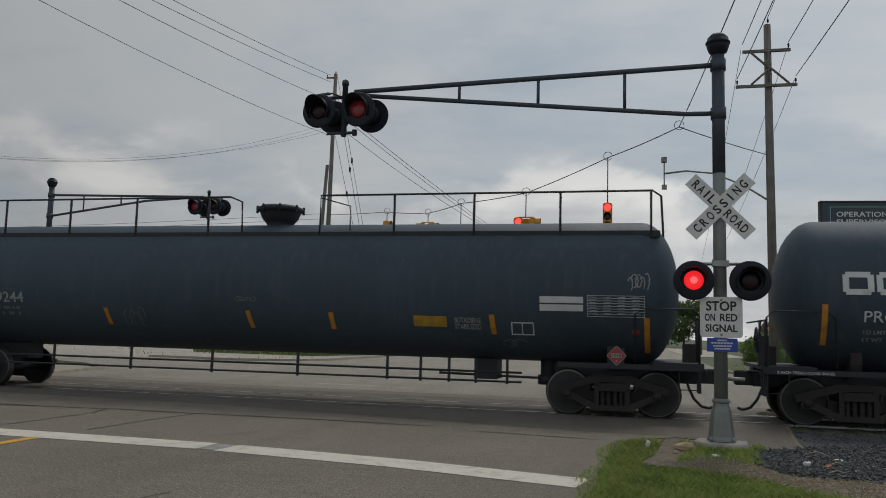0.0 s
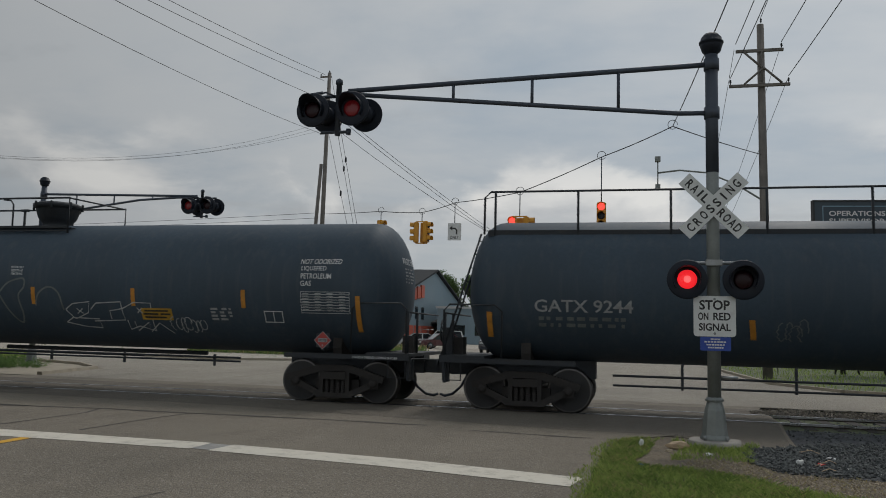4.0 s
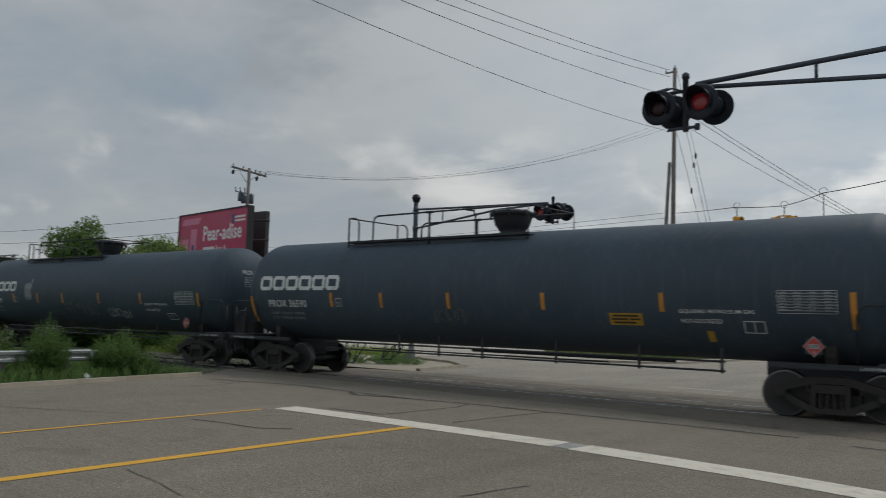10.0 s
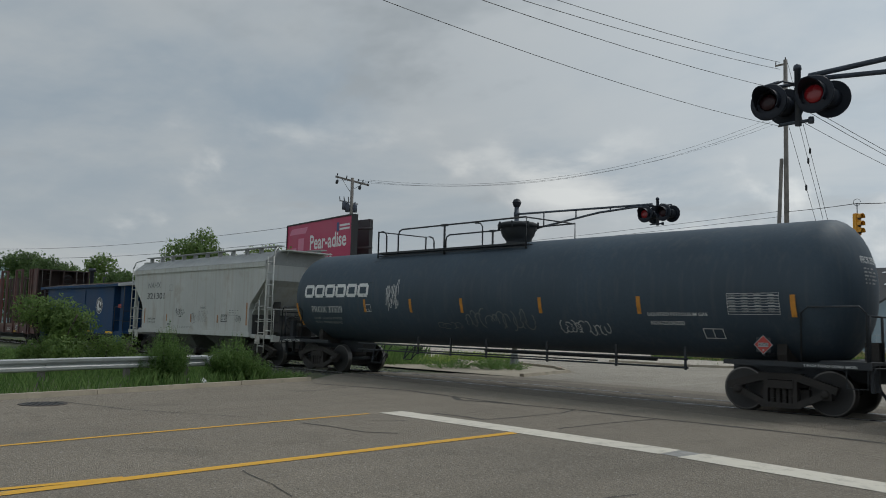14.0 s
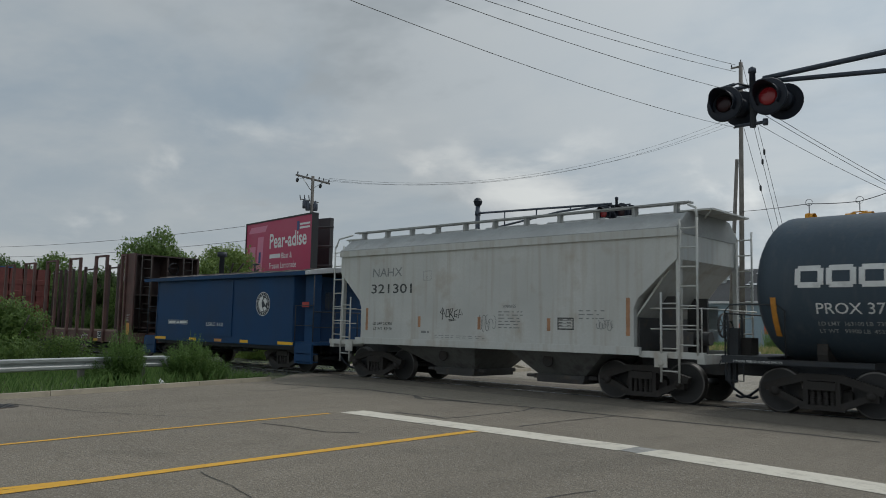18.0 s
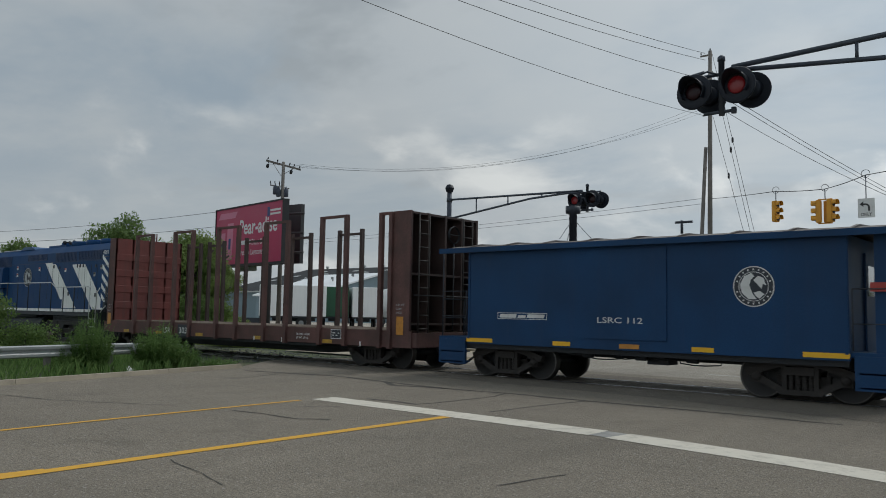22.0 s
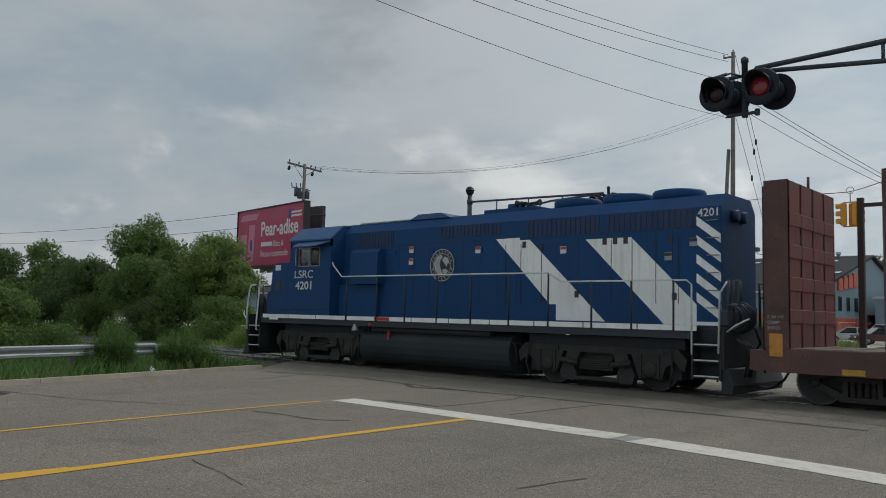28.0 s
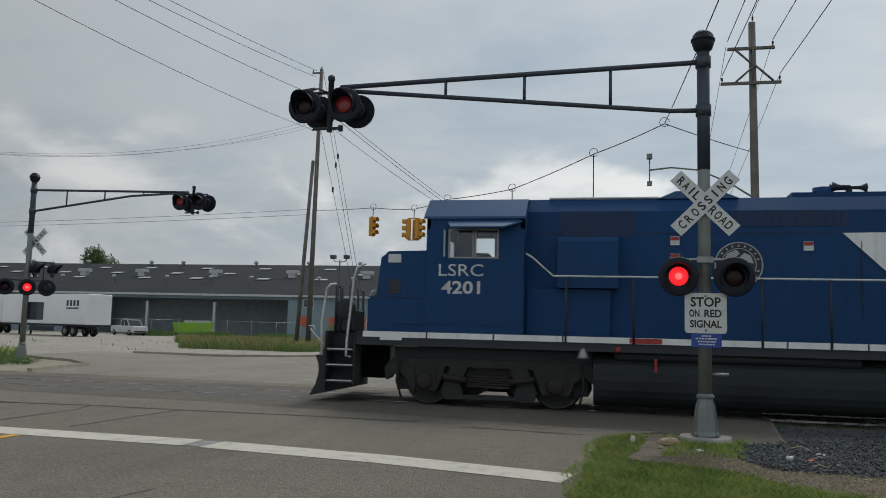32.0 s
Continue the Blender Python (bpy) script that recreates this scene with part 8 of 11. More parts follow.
        for x in (-3.86, -2.54, -1.38, -0.16, 1.05, 2.30, 3.50, 4.71, 5.74, 6.75):
            bm = bmesh.new()
            rod(bm, (x, y, 1.40), (x, y, 2.70 if x < 3.6 else 2.48), 0.024, n=8)
            part("rail_stanchion", bm, M_black, car)
        # rear and front corner rails and steps
        rail_run(car, "step_rail", [(7.74, y, 0.95), (7.78, y, 2.2), (7.90, y * 0.95, 2.44)], 0.022, M_white)
        rail_run(car, "step_rail", [(-8.36, y, 0.97), (-8.46, y, 0.98), (-8.45, y, 1.30), (-8.34, y, 2.60), (-8.28, y, 2.86), (-8.12, s * 1.45, 2.95)], 0.026, M_white)
        rail_run(car, "step_rail", [(-9.0, y, 0.98), (-9.03, y, 1.68), (-8.95, y * 0.98, 2.40), (-8.88, y * 0.96, 2.50), (-8.78, y * 0.90, 2.51)], 0.026, M_white)
        for xa, xb in ((-8.95, -8.27), (7.14, 7.78)):
            bm = bmesh.new()
            box(bm, xa, xa + 0.03, *sorted((s * 1.15, s * 1.53)), 0.38, 1.44)
            box(bm, xb - 0.03, xb, *sorted((s * 1.15, s * 1.53)), 0.38, 1.44)
            box(bm, xa, xb, *sorted((s * 1.12, s * 1.15)), 0.38, 1.44)
            st = part("step_well", bm, M_under, car, "black corner steps")
            for z in (0.42, 0.75, 1.08):
                bm = bmesh.new()
                box(bm, xa + 0.03, xb - 0.03, *sorted((s * 1.152, s * 1.53)), z, z + 0.03)
                part("step", bm, M_under, st)
            for z in (0.45, 0.78, 1.11):
                bm = bmesh.new()
                box(bm, xa + 0.06, xb - 0.06, *sorted((s * 1.50, s * 1.535)), z, z + 0.025)
                part("step_edge", bm, M_white, st, "white step edge")
    for e, s in ((-8.90, -1), (7.78, 1)):
        bm = bmesh.new()
        box(bm, *sorted((e, e + s * 0.06)), -1.5, 1.5, 0.62, 1.5)
        part("end_plate", bm, M_under, car)
        for y in (-0.95, -0.55, 0.55, 0.95):
            rail_run(car, "end_post", [(e + s * 0.04, y, 1.45), (e + s * 0.04, y, 2.5)], 0.03, M_black)
        rail_run(car, "end_rail", [(e + s * 0.04, -0.95, 2.48), (e + s * 0.04, -0.55, 2.48)], 0.022, M_black)
        rail_run(car, "end_rail", [(e + s * 0.04, 0.55, 2.48), (e + s * 0.04, 0.95, 2.48)], 0.022, M_black)
        for j in range(3):
            y = -0.6 - 0.16 * j
            bm = bmesh.new()
            pipe(bm, [(e + s * 0.05, y, 1.25), (e + s * 0.30, y, 1.1), (e + s * 0.34, y, 0.8), (e + s * 0.22, y + 0.1, 0.45)], 0.024, 6)
            part("air_hose", bm, M_black, car)
    bm = bmesh.new()
    pipe(bm, [(7.8, -0.3, 1.75), (8.05, -0.3, 1.45), (8.15, -0.3, 1.15), (8.0, -0.35, 0.95)], 0.035, 8)
    part("jumper_cable", bm, M_black, car)
    bm = bmesh.new()
    prism(bm, [(7.76, 0.16), (7.98, 0.12), (8.02, 0.30), (7.92, 0.62), (7.84, 0.64), (7.76, 0.60)], -1.45, 1.45)
    part("rear_pilot", bm, M_under, car, "black pilot plate below the rear steps")
    bm = bmesh.new()
    box(bm, 7.60, 7.84, -1.20, -0.70, 1.50, 1.86)
    bevelled(bm, 0.04, 1)
    part("hose_rack", bm, M_black, car, "black rack of coiled hoses on the rear platform")
    for j in range(6):
        y = -1.25 + 0.13 * j
        bm = bmesh.new()
        pipe(bm, [(7.82 + 0.32 * math.sin(radians(18 * k)), y + 0.004 * k, 1.70 + (0.26 + 0.03 * (j % 3)) * math.cos(radians(18 * k))) for k in range(11)], 0.028, 7)
        part("coiled_hose", bm, M_black, car)
    rail_run(car, "cut_lever", [(7.86, -1.40, 1.40), (8.06, -1.42, 1.54), (8.34, -1.42, 1.68)], 0.02, M_white)
    for x in (7.80, 8.02):
        rail_run(car, "grab_post", [(x, -1.15, 1.48), (x, -1.15, 2.50)], 0.034, M_black)
    coupler(car, -9.45, -1)
    coupler(car, 8.05, 1)
    # snow plough at the front
    bm = bmesh.new()
    prism(bm, [(-8.93, 0.98), (-9.17, 0.98), (-9.10, 0.82), (-9.08, 0.62), (-9.14, 0.38), (-9.28, 0.12), (-8.93, 0.20)], -1.48, 1.48)
    part("snow_plough", bm, M_under, car, "dark curved plough blade")
    # hand brake, snow-covered hoses and the cut lever at the nose
    bm = bmesh.new()
    box(bm, -8.84, -8.40, -1.25, -0.55, 1.50, 1.95)
    lathe(bm, [(-1.30, 0.05), (-1.29, 0.22), (-1.20, 0.24)], "y", 14, (-8.62, 0, 1.98))
    bevelled(bm, 0.03, 1)
    part("sand_box", bm, M_under, car, "black equipment box on the front platform")
    for x in (-8.82, -8.72, -8.50):
        rail_run(car, "grab_post", [(x, -1.28, 1.48), (x, -1.28, 2.50)], 0.028, M_black)
    rail_run(car, "cut_lever", [(-8.98, -1.50, 1.22), (-9.18, -1.52, 1.42), (-9.28, -1.52, 1.52), (-9.32, -1.52, 1.60), (-9.22, -1.52, 1.60), (-9.18, -1.52, 1.50)], 0.018, M_white)
    bm = bmesh.new()
    box(bm, -7.72, -7.25, -1.552, -1.546, 1.34, 1.52)
    part("builder_plate", bm, M_locowhite, car, "pale plate on the sill")
    # fuel tank and air reservoirs
    bm = bmesh.new()
    half = []
    for k in range(13):
        a = radians(-90 + 180 * k / 12)
        half.append((1.45 * math.copysign(abs(math.cos(a)) ** 0.35, 1), 0.67 + 0.55 * math.copysign(abs(math.sin(a)) ** 0.8, math.sin(a))))
    prism(bm, half + [(-y, z) for y, z in half[::-1]], -3.32, 2.26, "x")
    bmesh.ops.remove_doubles(bm, verts=bm.verts[:], dist=0.002)
    part("fuel_tank", bm, M_fuel, car, "big black fuel tank under the frame")
    bm = bmesh.new()
    rod(bm, (-2.9, -1.30, 1.16), (1.6, -1.30, 1.16), 0.10, n=14)
    part("air_reservoir", bm, M_under, car)
    for x, y in ((2.34, -1.30), (2.42, -1.12)):
        bm = bmesh.new()
        pipe(bm, [(2.26, y, 0.95), (x, y, 0.92), (x + 0.04, y, 0.70), (x, y + 0.1, 0.50), (2.28, y + 0.1, 0.42)], 0.028, 6)
        part("drain_pipe", bm, M_under, car)
    # trucks
    for x in (-5.45, 4.66):
        bm = bmesh.new()
        box(bm, -0.35, 0.35, -1.05, 1.05, 0.45, 0.75)
        host = part("truck", bm, M_frame, car, "grimy two-axle power truck")
        host.location = (x, 0, 0)
        for s in (-1, 1):
            y0, y1 = sorted((s * 1.02, s * 1.24))
            bm = bmesh.new()
            half = [(2.25, 0.76), (2.20, 0.50), (1.95, 0.70), (1.76, 0.58), (1.66, 0.32), (1.10, 0.32), (1.00, 0.58), (0.92, 0.82), (0.80, 0.82), (1.00, 0.34), (0.93, 0.15), (0.60, 0.15), (0.53, 0.30), (0.60, 0.46), (0.44, 0.82)]
            outline = [(-2.05, 0.98), (2.05, 0.98)] + half + [(-px, pz) for px, pz in half[::-1]]
            prism(bm, outline, y0, y1)
            for k in (-1, 1):
                box(bm, k * 1.38 - 0.34, k * 1.38 + 0.34, y0 - 0.03, y1 + 0.03, 0.84, 0.95)
            box(bm, -0.6, 0.6, y0 - 0.02, y1 + 0.02, 0.17, 0.25)
            part("side_frame", bm, M_castframe, host)
            bm = bmesh.new()
            for j in range(5):
                box(bm, -0.46 + 0.01 * j, 0.46 - 0.01 * j, *sorted((s * 1.10, s * 1.26)), 0.42 + 0.05 * j, 0.455 + 0.05 * j)
            part("leaf_spring", bm, M_frame, host)
            for k in (-1, 1):
                bm = bmesh.new()
                lathe(bm, [(s * 1.05, 0.05), (s * 1.05, 0.20), (s * 1.26, 0.19), (s * 1.29, 0.13), (s * 1.295, 0.03)], "y", 16, (k * 1.37, 0, 0.508))
                box(bm, k * 1.37 - 0.25, k * 1.37 - 0.19, *sorted((s * 1.05, s * 1.27)), 0.30, 0.86)
                box(bm, k * 1.37 + 0.19, k * 1.37 + 0.25, *sorted((s * 1.05, s * 1.27)), 0.30, 0.86)
                part("journal_box", bm, M_frame, host)
                bm = bmesh.new()
                rod(bm, (k * 0.95, s * 1.3, 0.62), (k * 0.45, s * 1.3, 0.55), 0.07, n=10)
                part("brake_cylinder", bm, M_frame, host)
                bm = bmesh.new()
                pipe(bm, [(k * 1.9, s * 1.28, 0.95), (k * 1.95, s * 1.32, 0.5), (k * 1.86, s * 1.25, 0.15)], 0.025, 6)
                part("sand_pipe", bm, M_frame, host)
        for k in (-1, 1):
            bm = bmesh.new()
            box(bm, *sorted((k * 0.30, k * 1.15)), -0.66, 0.66, 0.20, 0.98)
            bevelled(bm, 0.06, 1)
            part("traction_motor", bm, M_under, host, "grimy axle-hung motor")
            bm = bmesh.new()
            box(bm, *sorted((k * 1.72, k * 2.02)), -1.0, 1.0, 0.30, 0.92)
            part("brake_beam", bm, M_under, host)
            wheelset(car, x + k * 1.37, 0.508)
        # black plates added behind the side frames to darken the open gaps
        for s in (-1, 1):
            bm = bmesh.new()
            box(bm, -2.1, 2.1, *sorted((s * 0.88, s * 1.0)), 0.62, 1.20)
            part("frame_apron", bm, M_black, host)
    return car


locomotive(-121.3)

# ---- plants ----
M_leaf = leaf_mat("green_leaves", (0.085, 0.145, 0.04), (0.17, 0.25, 0.07))
M_leafdark = leaf_mat("dark_green_leaves", (0.062, 0.108, 0.036), (0.12, 0.18, 0.06))
M_leaflight = leaf_mat("yellow_green_leaves", (0.12, 0.185, 0.045), (0.22, 0.29, 0.085))
M_grass = leaf_mat("mown_grass_blades", (0.14, 0.22, 0.045), (0.38, 0.45, 0.13))
M_straw = leaf_mat("dry_grass_blades", (0.22, 0.20, 0.08), (0.42, 0.35, 0.17))
M_weed = leaf_mat("tall_weed_stalks", (0.07, 0.14, 0.035), (0.18, 0.27, 0.085))
M_bark = mat("rough_bark", (0.075, 0.062, 0.05), 0.9, var=0.3, scale=4, bump=0.4)


def leaf_cloud(blobs, n, size, seed, droop=0.3):
    """Leaves as small bent quads, thick near the skin of overlapping uneven blobs."""
    rng = np.random.default_rng(seed)
    w = np.array([b[3] * b[4] for b in blobs], float)
    pick = rng.choice(len(blobs), n, p=w / w.sum())
    B = np.array(blobs, float)[pick]
    d = rng.normal(size=(n, 3))
    d /= np.linalg.norm(d, axis=1, keepdims=True)
    rad = 0.45 + 0.62 * rng.random(n) ** 0.45
    lump = 1 + 0.22 * np.sin(5 * d[:, 0] + B[:, 0] * 3) * np.cos(6 * d[:, 2] + B[:, 1]) + 0.12 * np.sin(11 * d[:, 1] + B[:, 2])
    c = B[:, :3] + d * (rad * lump)[:, None] * B[:, [3, 3, 4]]
    u = rng.normal(size=(n, 3))
    u /= np.linalg.norm(u, axis=1, keepdims=True)
    v = np.cross(u, d)
    v /= np.linalg.norm(v, axis=1, keepdims=True) + 1e-9
    s = size * rng.uniform(0.6, 1.35, n)[:, None]
    V = np.stack([c - u * s, c + v * s * 0.55, c + u * s, c - v * s * 0.55], 1)
    V[:, 2, 2] -= droop * s[:, 0]
    return V.reshape(-1, 3), np.arange(4 * n).reshape(-1, 4)


def quads_mesh(name, V, F, material):
    me = bpy.data.meshes.new(name)
    me.from_pydata(V.tolist(), [], F.tolist())
    me.materials.append(material)
    return me


def tree(name, at, height, spread, seed, label, leaves=5000, size=0.13, material=None, group="", bush=False):
    rng = random.Random(seed)
    ob = thing(name, at, label, "bush" if bush else "tree", group)
    base = 0.05 if bush else 0.20
    bm = bmesh.new()
    if bush:
        for k in range(6):
            a = rng.uniform(0, 6.28)
            pipe(bm, [(0.1 * math.cos(a), 0.1 * math.sin(a), -0.05), (0.3 * spread * math.cos(a), 0.3 * spread * math.sin(a), height * 0.4), (0.5 * spread * math.cos(a + 0.3), 0.5 * spread * math.sin(a + 0.3), height * 0.75)], 0.025, 5)
    else:
        r0 = 0.035 * height * 0.6 + 0.05
        lathe(bm, [(-0.1, r0 * 1.3), (0.3, r0), (height * 0.35, r0 * 0.7), (height * 0.75, r0 * 0.25)], "z", 9)
        for k in range(9):
            a, z = rng.uniform(0, 6.28), height * rng.uniform(0.25, 0.6)
            q = spread * rng.uniform(0.5, 0.85)
            pipe(bm, [(0, 0, z), (q * 0.45 * math.cos(a), q * 0.45 * math.sin(a), z + height * 0.10), (q * math.cos(a), q * math.sin(a), z + height * 0.22)], r0 * 0.28, 5)
    part("trunk" if not bush else "stems", bm, M_bark, ob)
    blobs = []
    n = 18 if bush else 16
    for k in range(n):
        a = rng.uniform(0, 6.28)
        zz = 0.04 + 0.80 * rng.random() ** 1.4 if bush else rng.uniform(base, 0.86)
        fall = (1.15 - 0.75 * zz) if bush else (1 - abs(zz - 0.5) * 1.0)
        q = spread * rng.uniform(0.15, 0.75) * fall
        r = spread * rng.uniform(0.26, 0.46)
        blobs.append((q * math.cos(a), q * math.sin(a), height * zz, r, r * rng.uniform(0.6, 0.95)))
    blobs.append((0, 0, height * 0.8, spread * 0.36, height * 0.18))
    near = max(abs(at[0]), abs(at[1])) < 80
    V, F = leaf_cloud(blobs, int(leaves * (2.6 if near else 1.6)), size * (0.60 if near else 0.74), seed)
    if bush:
        V[:, 2] = np.maximum(V[:, 2], 0.0)
    crown = new("crown", quads_mesh("crown", V, F, material or M_leaf))
    crown.parent = ob
    return ob


G = "trees beside the track"
tree("tree", (-46.3, 24.6, 0), 7.4, 2.9, 1, "tall leafy green tree beyond the track", 11000, 0.14, M_leaf, G)
tree("tree", (-38.4, 24.3, 0), 5.9, 2.6, 2, "light green tree beside the billboard", 9000, 0.12, M_leaflight, G)
tree("tree", (-43.0, 22.4, 0), 4.6, 2.6, 3, "low spreading green tree beyond the track", 8000, 0.12, M_leaf, G)
tree("tree", (-50.5, 23.0, 0), 4.9, 2.8, 4, "dense dark green tree beyond the track", 7500, 0.14, M_leafdark, G)
tree("tree", (-36.9, 24.4, 0), 4.4, 1.7, 5, "young yellow-green tree by the billboard post", 7000, 0.11, M_leaflight, G)
tree("tree", (-39.0, 22.2, 0), 3.4, 2.4, 6, "thicket of green saplings by the track", 7000, 0.11, M_leaf, G)
tree("tree", (-65.5, 26.0, 0), 6.9, 3.4, 8, "green tree far along the track", 6500, 0.2, M_leaf, G)
tree("tree", (-57.5, 24.5, 0), 5.0, 3.0, 41, "dark green tree in the thicket beyond the track", 6500, 0.17, M_leafdark, G)
tree("tree", (-72.5, 24.5, 0), 6.6, 3.4, 42, "green tree in the thicket beyond the track", 6000, 0.2, M_leafdark, G)
tree("tree", (-113.0, 35.0, 0), 10.2, 6.0, 9, "rounded dark green tree far along the track", 6500, 0.30, M_leafdark, G)
tree("tree", (-33.5, 3.5, 0), 8.2, 2.8, 10, "tall dark green tree at the street's edge", 7000, 0.13, M_leafdark, G)
tree("bush", (-26.6, 4.6, 0), 3.3, 2.0, 11, "large green bush behind the guardrail", 9000, 0.09, M_leaf, G, True)
tree("bush", (-24.6, 8.6, 0), 2.25, 1.55, 12, "rounded bright green bush behind the guardrail", 8000, 0.075, M_leaf, G, True)
tree("bush", (-25.4, 10.6, 0), 1.1, 1.2, 13, "scraggly bush with bare twigs behind the guardrail", 2500, 0.06, M_leaf, G, True)
tree("bush", (-26.5, 6.6, 0), 1.25, 1.5, 14, "tangled green shrub behind the guardrail", 4500, 0.075, M_leaf, G, True)
tree("bush", (-31.0, 22.0, 0), 1.2, 1.7, 15, "low weedy shrub beyond the track", 3500, 0.08, M_leaflight, G, True)
tree("bush", (-35.4, 22.6, 0), 2.4, 2.1, 16, "dense green shrub beyond the track", 5500, 0.09, M_leaf, G, True)
tree("bush", (-41.0, 21.6, 0), 1.8, 1.8, 17, "low green shrub at the foot of the trees", 5000, 0.09, M_leafdark, G, True)
tree("bush", (-47.0, 21.4, 0), 2.2, 2.0, 18, "low green shrub at the foot of the trees", 5000, 0.09, M_leaf, G, True)
tree("bush", (-52.5, 21.3, 0), 2.4, 2.2, 19, "dense dark shrub at the foot of the trees", 5000, 0.10, M_leafdark, G, True)
for k, (x, y, h, s) in enumerate(((11.0, 60, 2.6, 2.6), (14.6, 58.5, 2.8, 2.8), (18.6, 57, 3.2, 3.0), (9.0, 64, 2.2, 2.2), (23, 58, 3.6, 3.2))):
    tree("bush", (x, y, 0), h, s, 20 + k, "sunlit green shrubs behind the billboard", 4200, 0.15, (M_leaf, M_leaflight)[k % 2], "", True)
for k, (x, y, h, s) in enumerate(((-3.6, 150, 12.0, 5.6), (3.0, 158, 8.5, 5.0), (9.0, 170, 9.5, 6.0), (-10.5, 150, 10.5, 5.5), (-14, 156, 11, 5.5), (30, 120, 7, 5), (38, 118, 8, 6), (46, 112, 7, 6), (24, 130, 7, 5))):
    tree("tree", (x, y, 0), h, s, 60 + k, "distant dark green tree beyond the street", 4000, 0.32, M_leafdark, "distant trees")
for k, (x, y, h) in enumerate(((-22, 150, 11.5), (-29, 149, 13.0), (-36, 151, 13.6), (-43, 150, 13.2), (-50, 152, 12.6))):
    tree("tree", (x, y, 0), h, 4.8, 640 + k, "dark green tree behind the warehouse's gable", 4500, 0.30, M_leafdark, "distant trees")
tree("tree", (-100.5, 137.0, 0), 16.0, 5.0, 77, "round green tree rising behind the warehouse roof", 5000, 0.3, M_leafdark, "distant trees")
for k in range(22):
    rng = random.Random(90 + k)
    x = -150 + 6.6 * k + rng.uniform(-2, 2)
    tree("tree", (x, 168 + rng.uniform(-6, 10), 0), 11.8 + rng.uniform(-1.8, 2.4), 4.6, 200 + k, "distant tree rising behind the warehouse roof", 1500, 0.4, M_leafdark, "distant trees")
for k in range(16):
    rng = random.Random(150 + k)
    tree("tree", (-215 + 6.0 * k + rng.uniform(-2, 2), 48 + 2.0 * k + rng.uniform(-3, 3), 0), 6.5 + rng.uniform(-1.5, 2.5), 4.4, 300 + k, "distant tree in the woods along the track", 1800, 0.34, M_leafdark if k % 2 else M_leaf, "distant trees")


def blades(name, n, where, h, w, material, label, category, seed, lean=0.35):
    """Grass as single bent blades, one mesh."""
    rng = np.random.default_rng(seed)
    P = np.array(where(rng, n))
    n = len(P)
    a = rng.uniform(0, 2 * np.pi, n)
    hh = h * rng.uniform(0.45, 1.25, n)
    ww = w * rng.uniform(0.7, 1.3, n)
    dx, dy = np.cos(a), np.sin(a)
    ln = lean * hh * rng.uniform(0, 1.0, n)
    b = rng.uniform(0, 2 * np.pi, n)
    p0 = np.c_[P[:, 0] - dx * ww, P[:, 1] - dy * ww, P[:, 2]]
    p1 = np.c_[P[:, 0] + dx * ww, P[:, 1] + dy * ww, P[:, 2]]
    p2 = np.c_[P[:, 0] + np.cos(b) * ln + dx * ww * 0.5, P[:, 1] + np.sin(b) * ln + dy * ww * 0.5, P[:, 2] + hh * 0.7]
    p3 = np.c_[P[:, 0] + np.cos(b) * ln * 1.9, P[:, 1] + np.sin(b) * ln * 1.9, P[:, 2] + hh]
    V = np.stack([p0, p1, p2, p3], 1).reshape(-1, 3)
    me = quads_mesh(name, V, np.arange(4 * n).reshape(-1, 4), material)
    return tagged(new(name, me), label, category, kind="stuff")


def in_poly(poly, dens=None, z=-0.03):
    poly = np.array(poly, float)

    def where(rng, n):
        lo, hi = poly.min(0), poly.max(0)
        p = rng.uniform(lo, hi, (n * 3, 2))
        inside = np.zeros(len(p), bool)
        j = len(poly) - 1
        for i in range(len(poly)):
            (xi, yi), (xj, yj) = poly[i], poly[j]
            cross = ((yi > p[:, 1]) != (yj > p[:, 1])) & (p[:, 0] < (xj - xi) * (p[:, 1] - yi) / (yj - yi + 1e-12) + xi)
            inside ^= cross
            j = i
        p = p[inside]
        if dens is not None:
            p = p[rng.random(len(p)) < dens(p[:, 0], p[:, 1])]
        p = p[:n]
        return np.c_[p, np.full(len(p), z)]
    return where


lawn = [(-0.55, 4.5), (-0.51, 8.08), (-0.44, 9.05), (-0.39, 10.68), (-0.25, 12.74), (0.05, 13.3), (0.34, 12.85), (0.22, 11.7), (0.0, 10.9), (0.16, 10.5), (0.69, 10.5), (1.02, 10.26), (1.38, 10.05), (1.58, 9.65), (1.8, 9.44), (2.22, 9.19), (4.0, 8.5), (7, 7.4), (7, 4.5)]
sheet("lawn_soil", lawn, -0.008, M_field, "green-brown turf under the roadside grass", "ground")
patchy = lambda x, y: np.clip(0.55 + 0.5 * np.sin(2.1 * x + 1.3 * y) * np.cos(1.7 * y - x), 0.12, 1)
thick = lambda x, y: np.clip(0.85 + 0.5 * np.sin(3.1 * x + 0.7) * np.cos(2.3 * y + x) - 0.75 * np.clip((y - 11.0) / 1.5, 0, 1), 0.16, 1)
clumps = lambda x, y: np.clip(0.5 + 1.2 * np.sin(5.3 * x + 2.1 * y) * np.sin(4.1 * y - 2.7 * x + 1.0), 0.03, 1)
blades("lawn", 85000, in_poly(lawn, thick, -0.01), 0.060, 0.0050, M_grass, "short green grass at the road's edge", "grass", 1, 0.7)
blades("lawn", 26000, in_poly(lawn, clumps, -0.01), 0.066, 0.005, leaf_mat("dark_clover_blades", (0.09, 0.15, 0.035), (0.19, 0.26, 0.07)), "darker clumps of uncut grass in the turf", "grass", 21, 0.9)
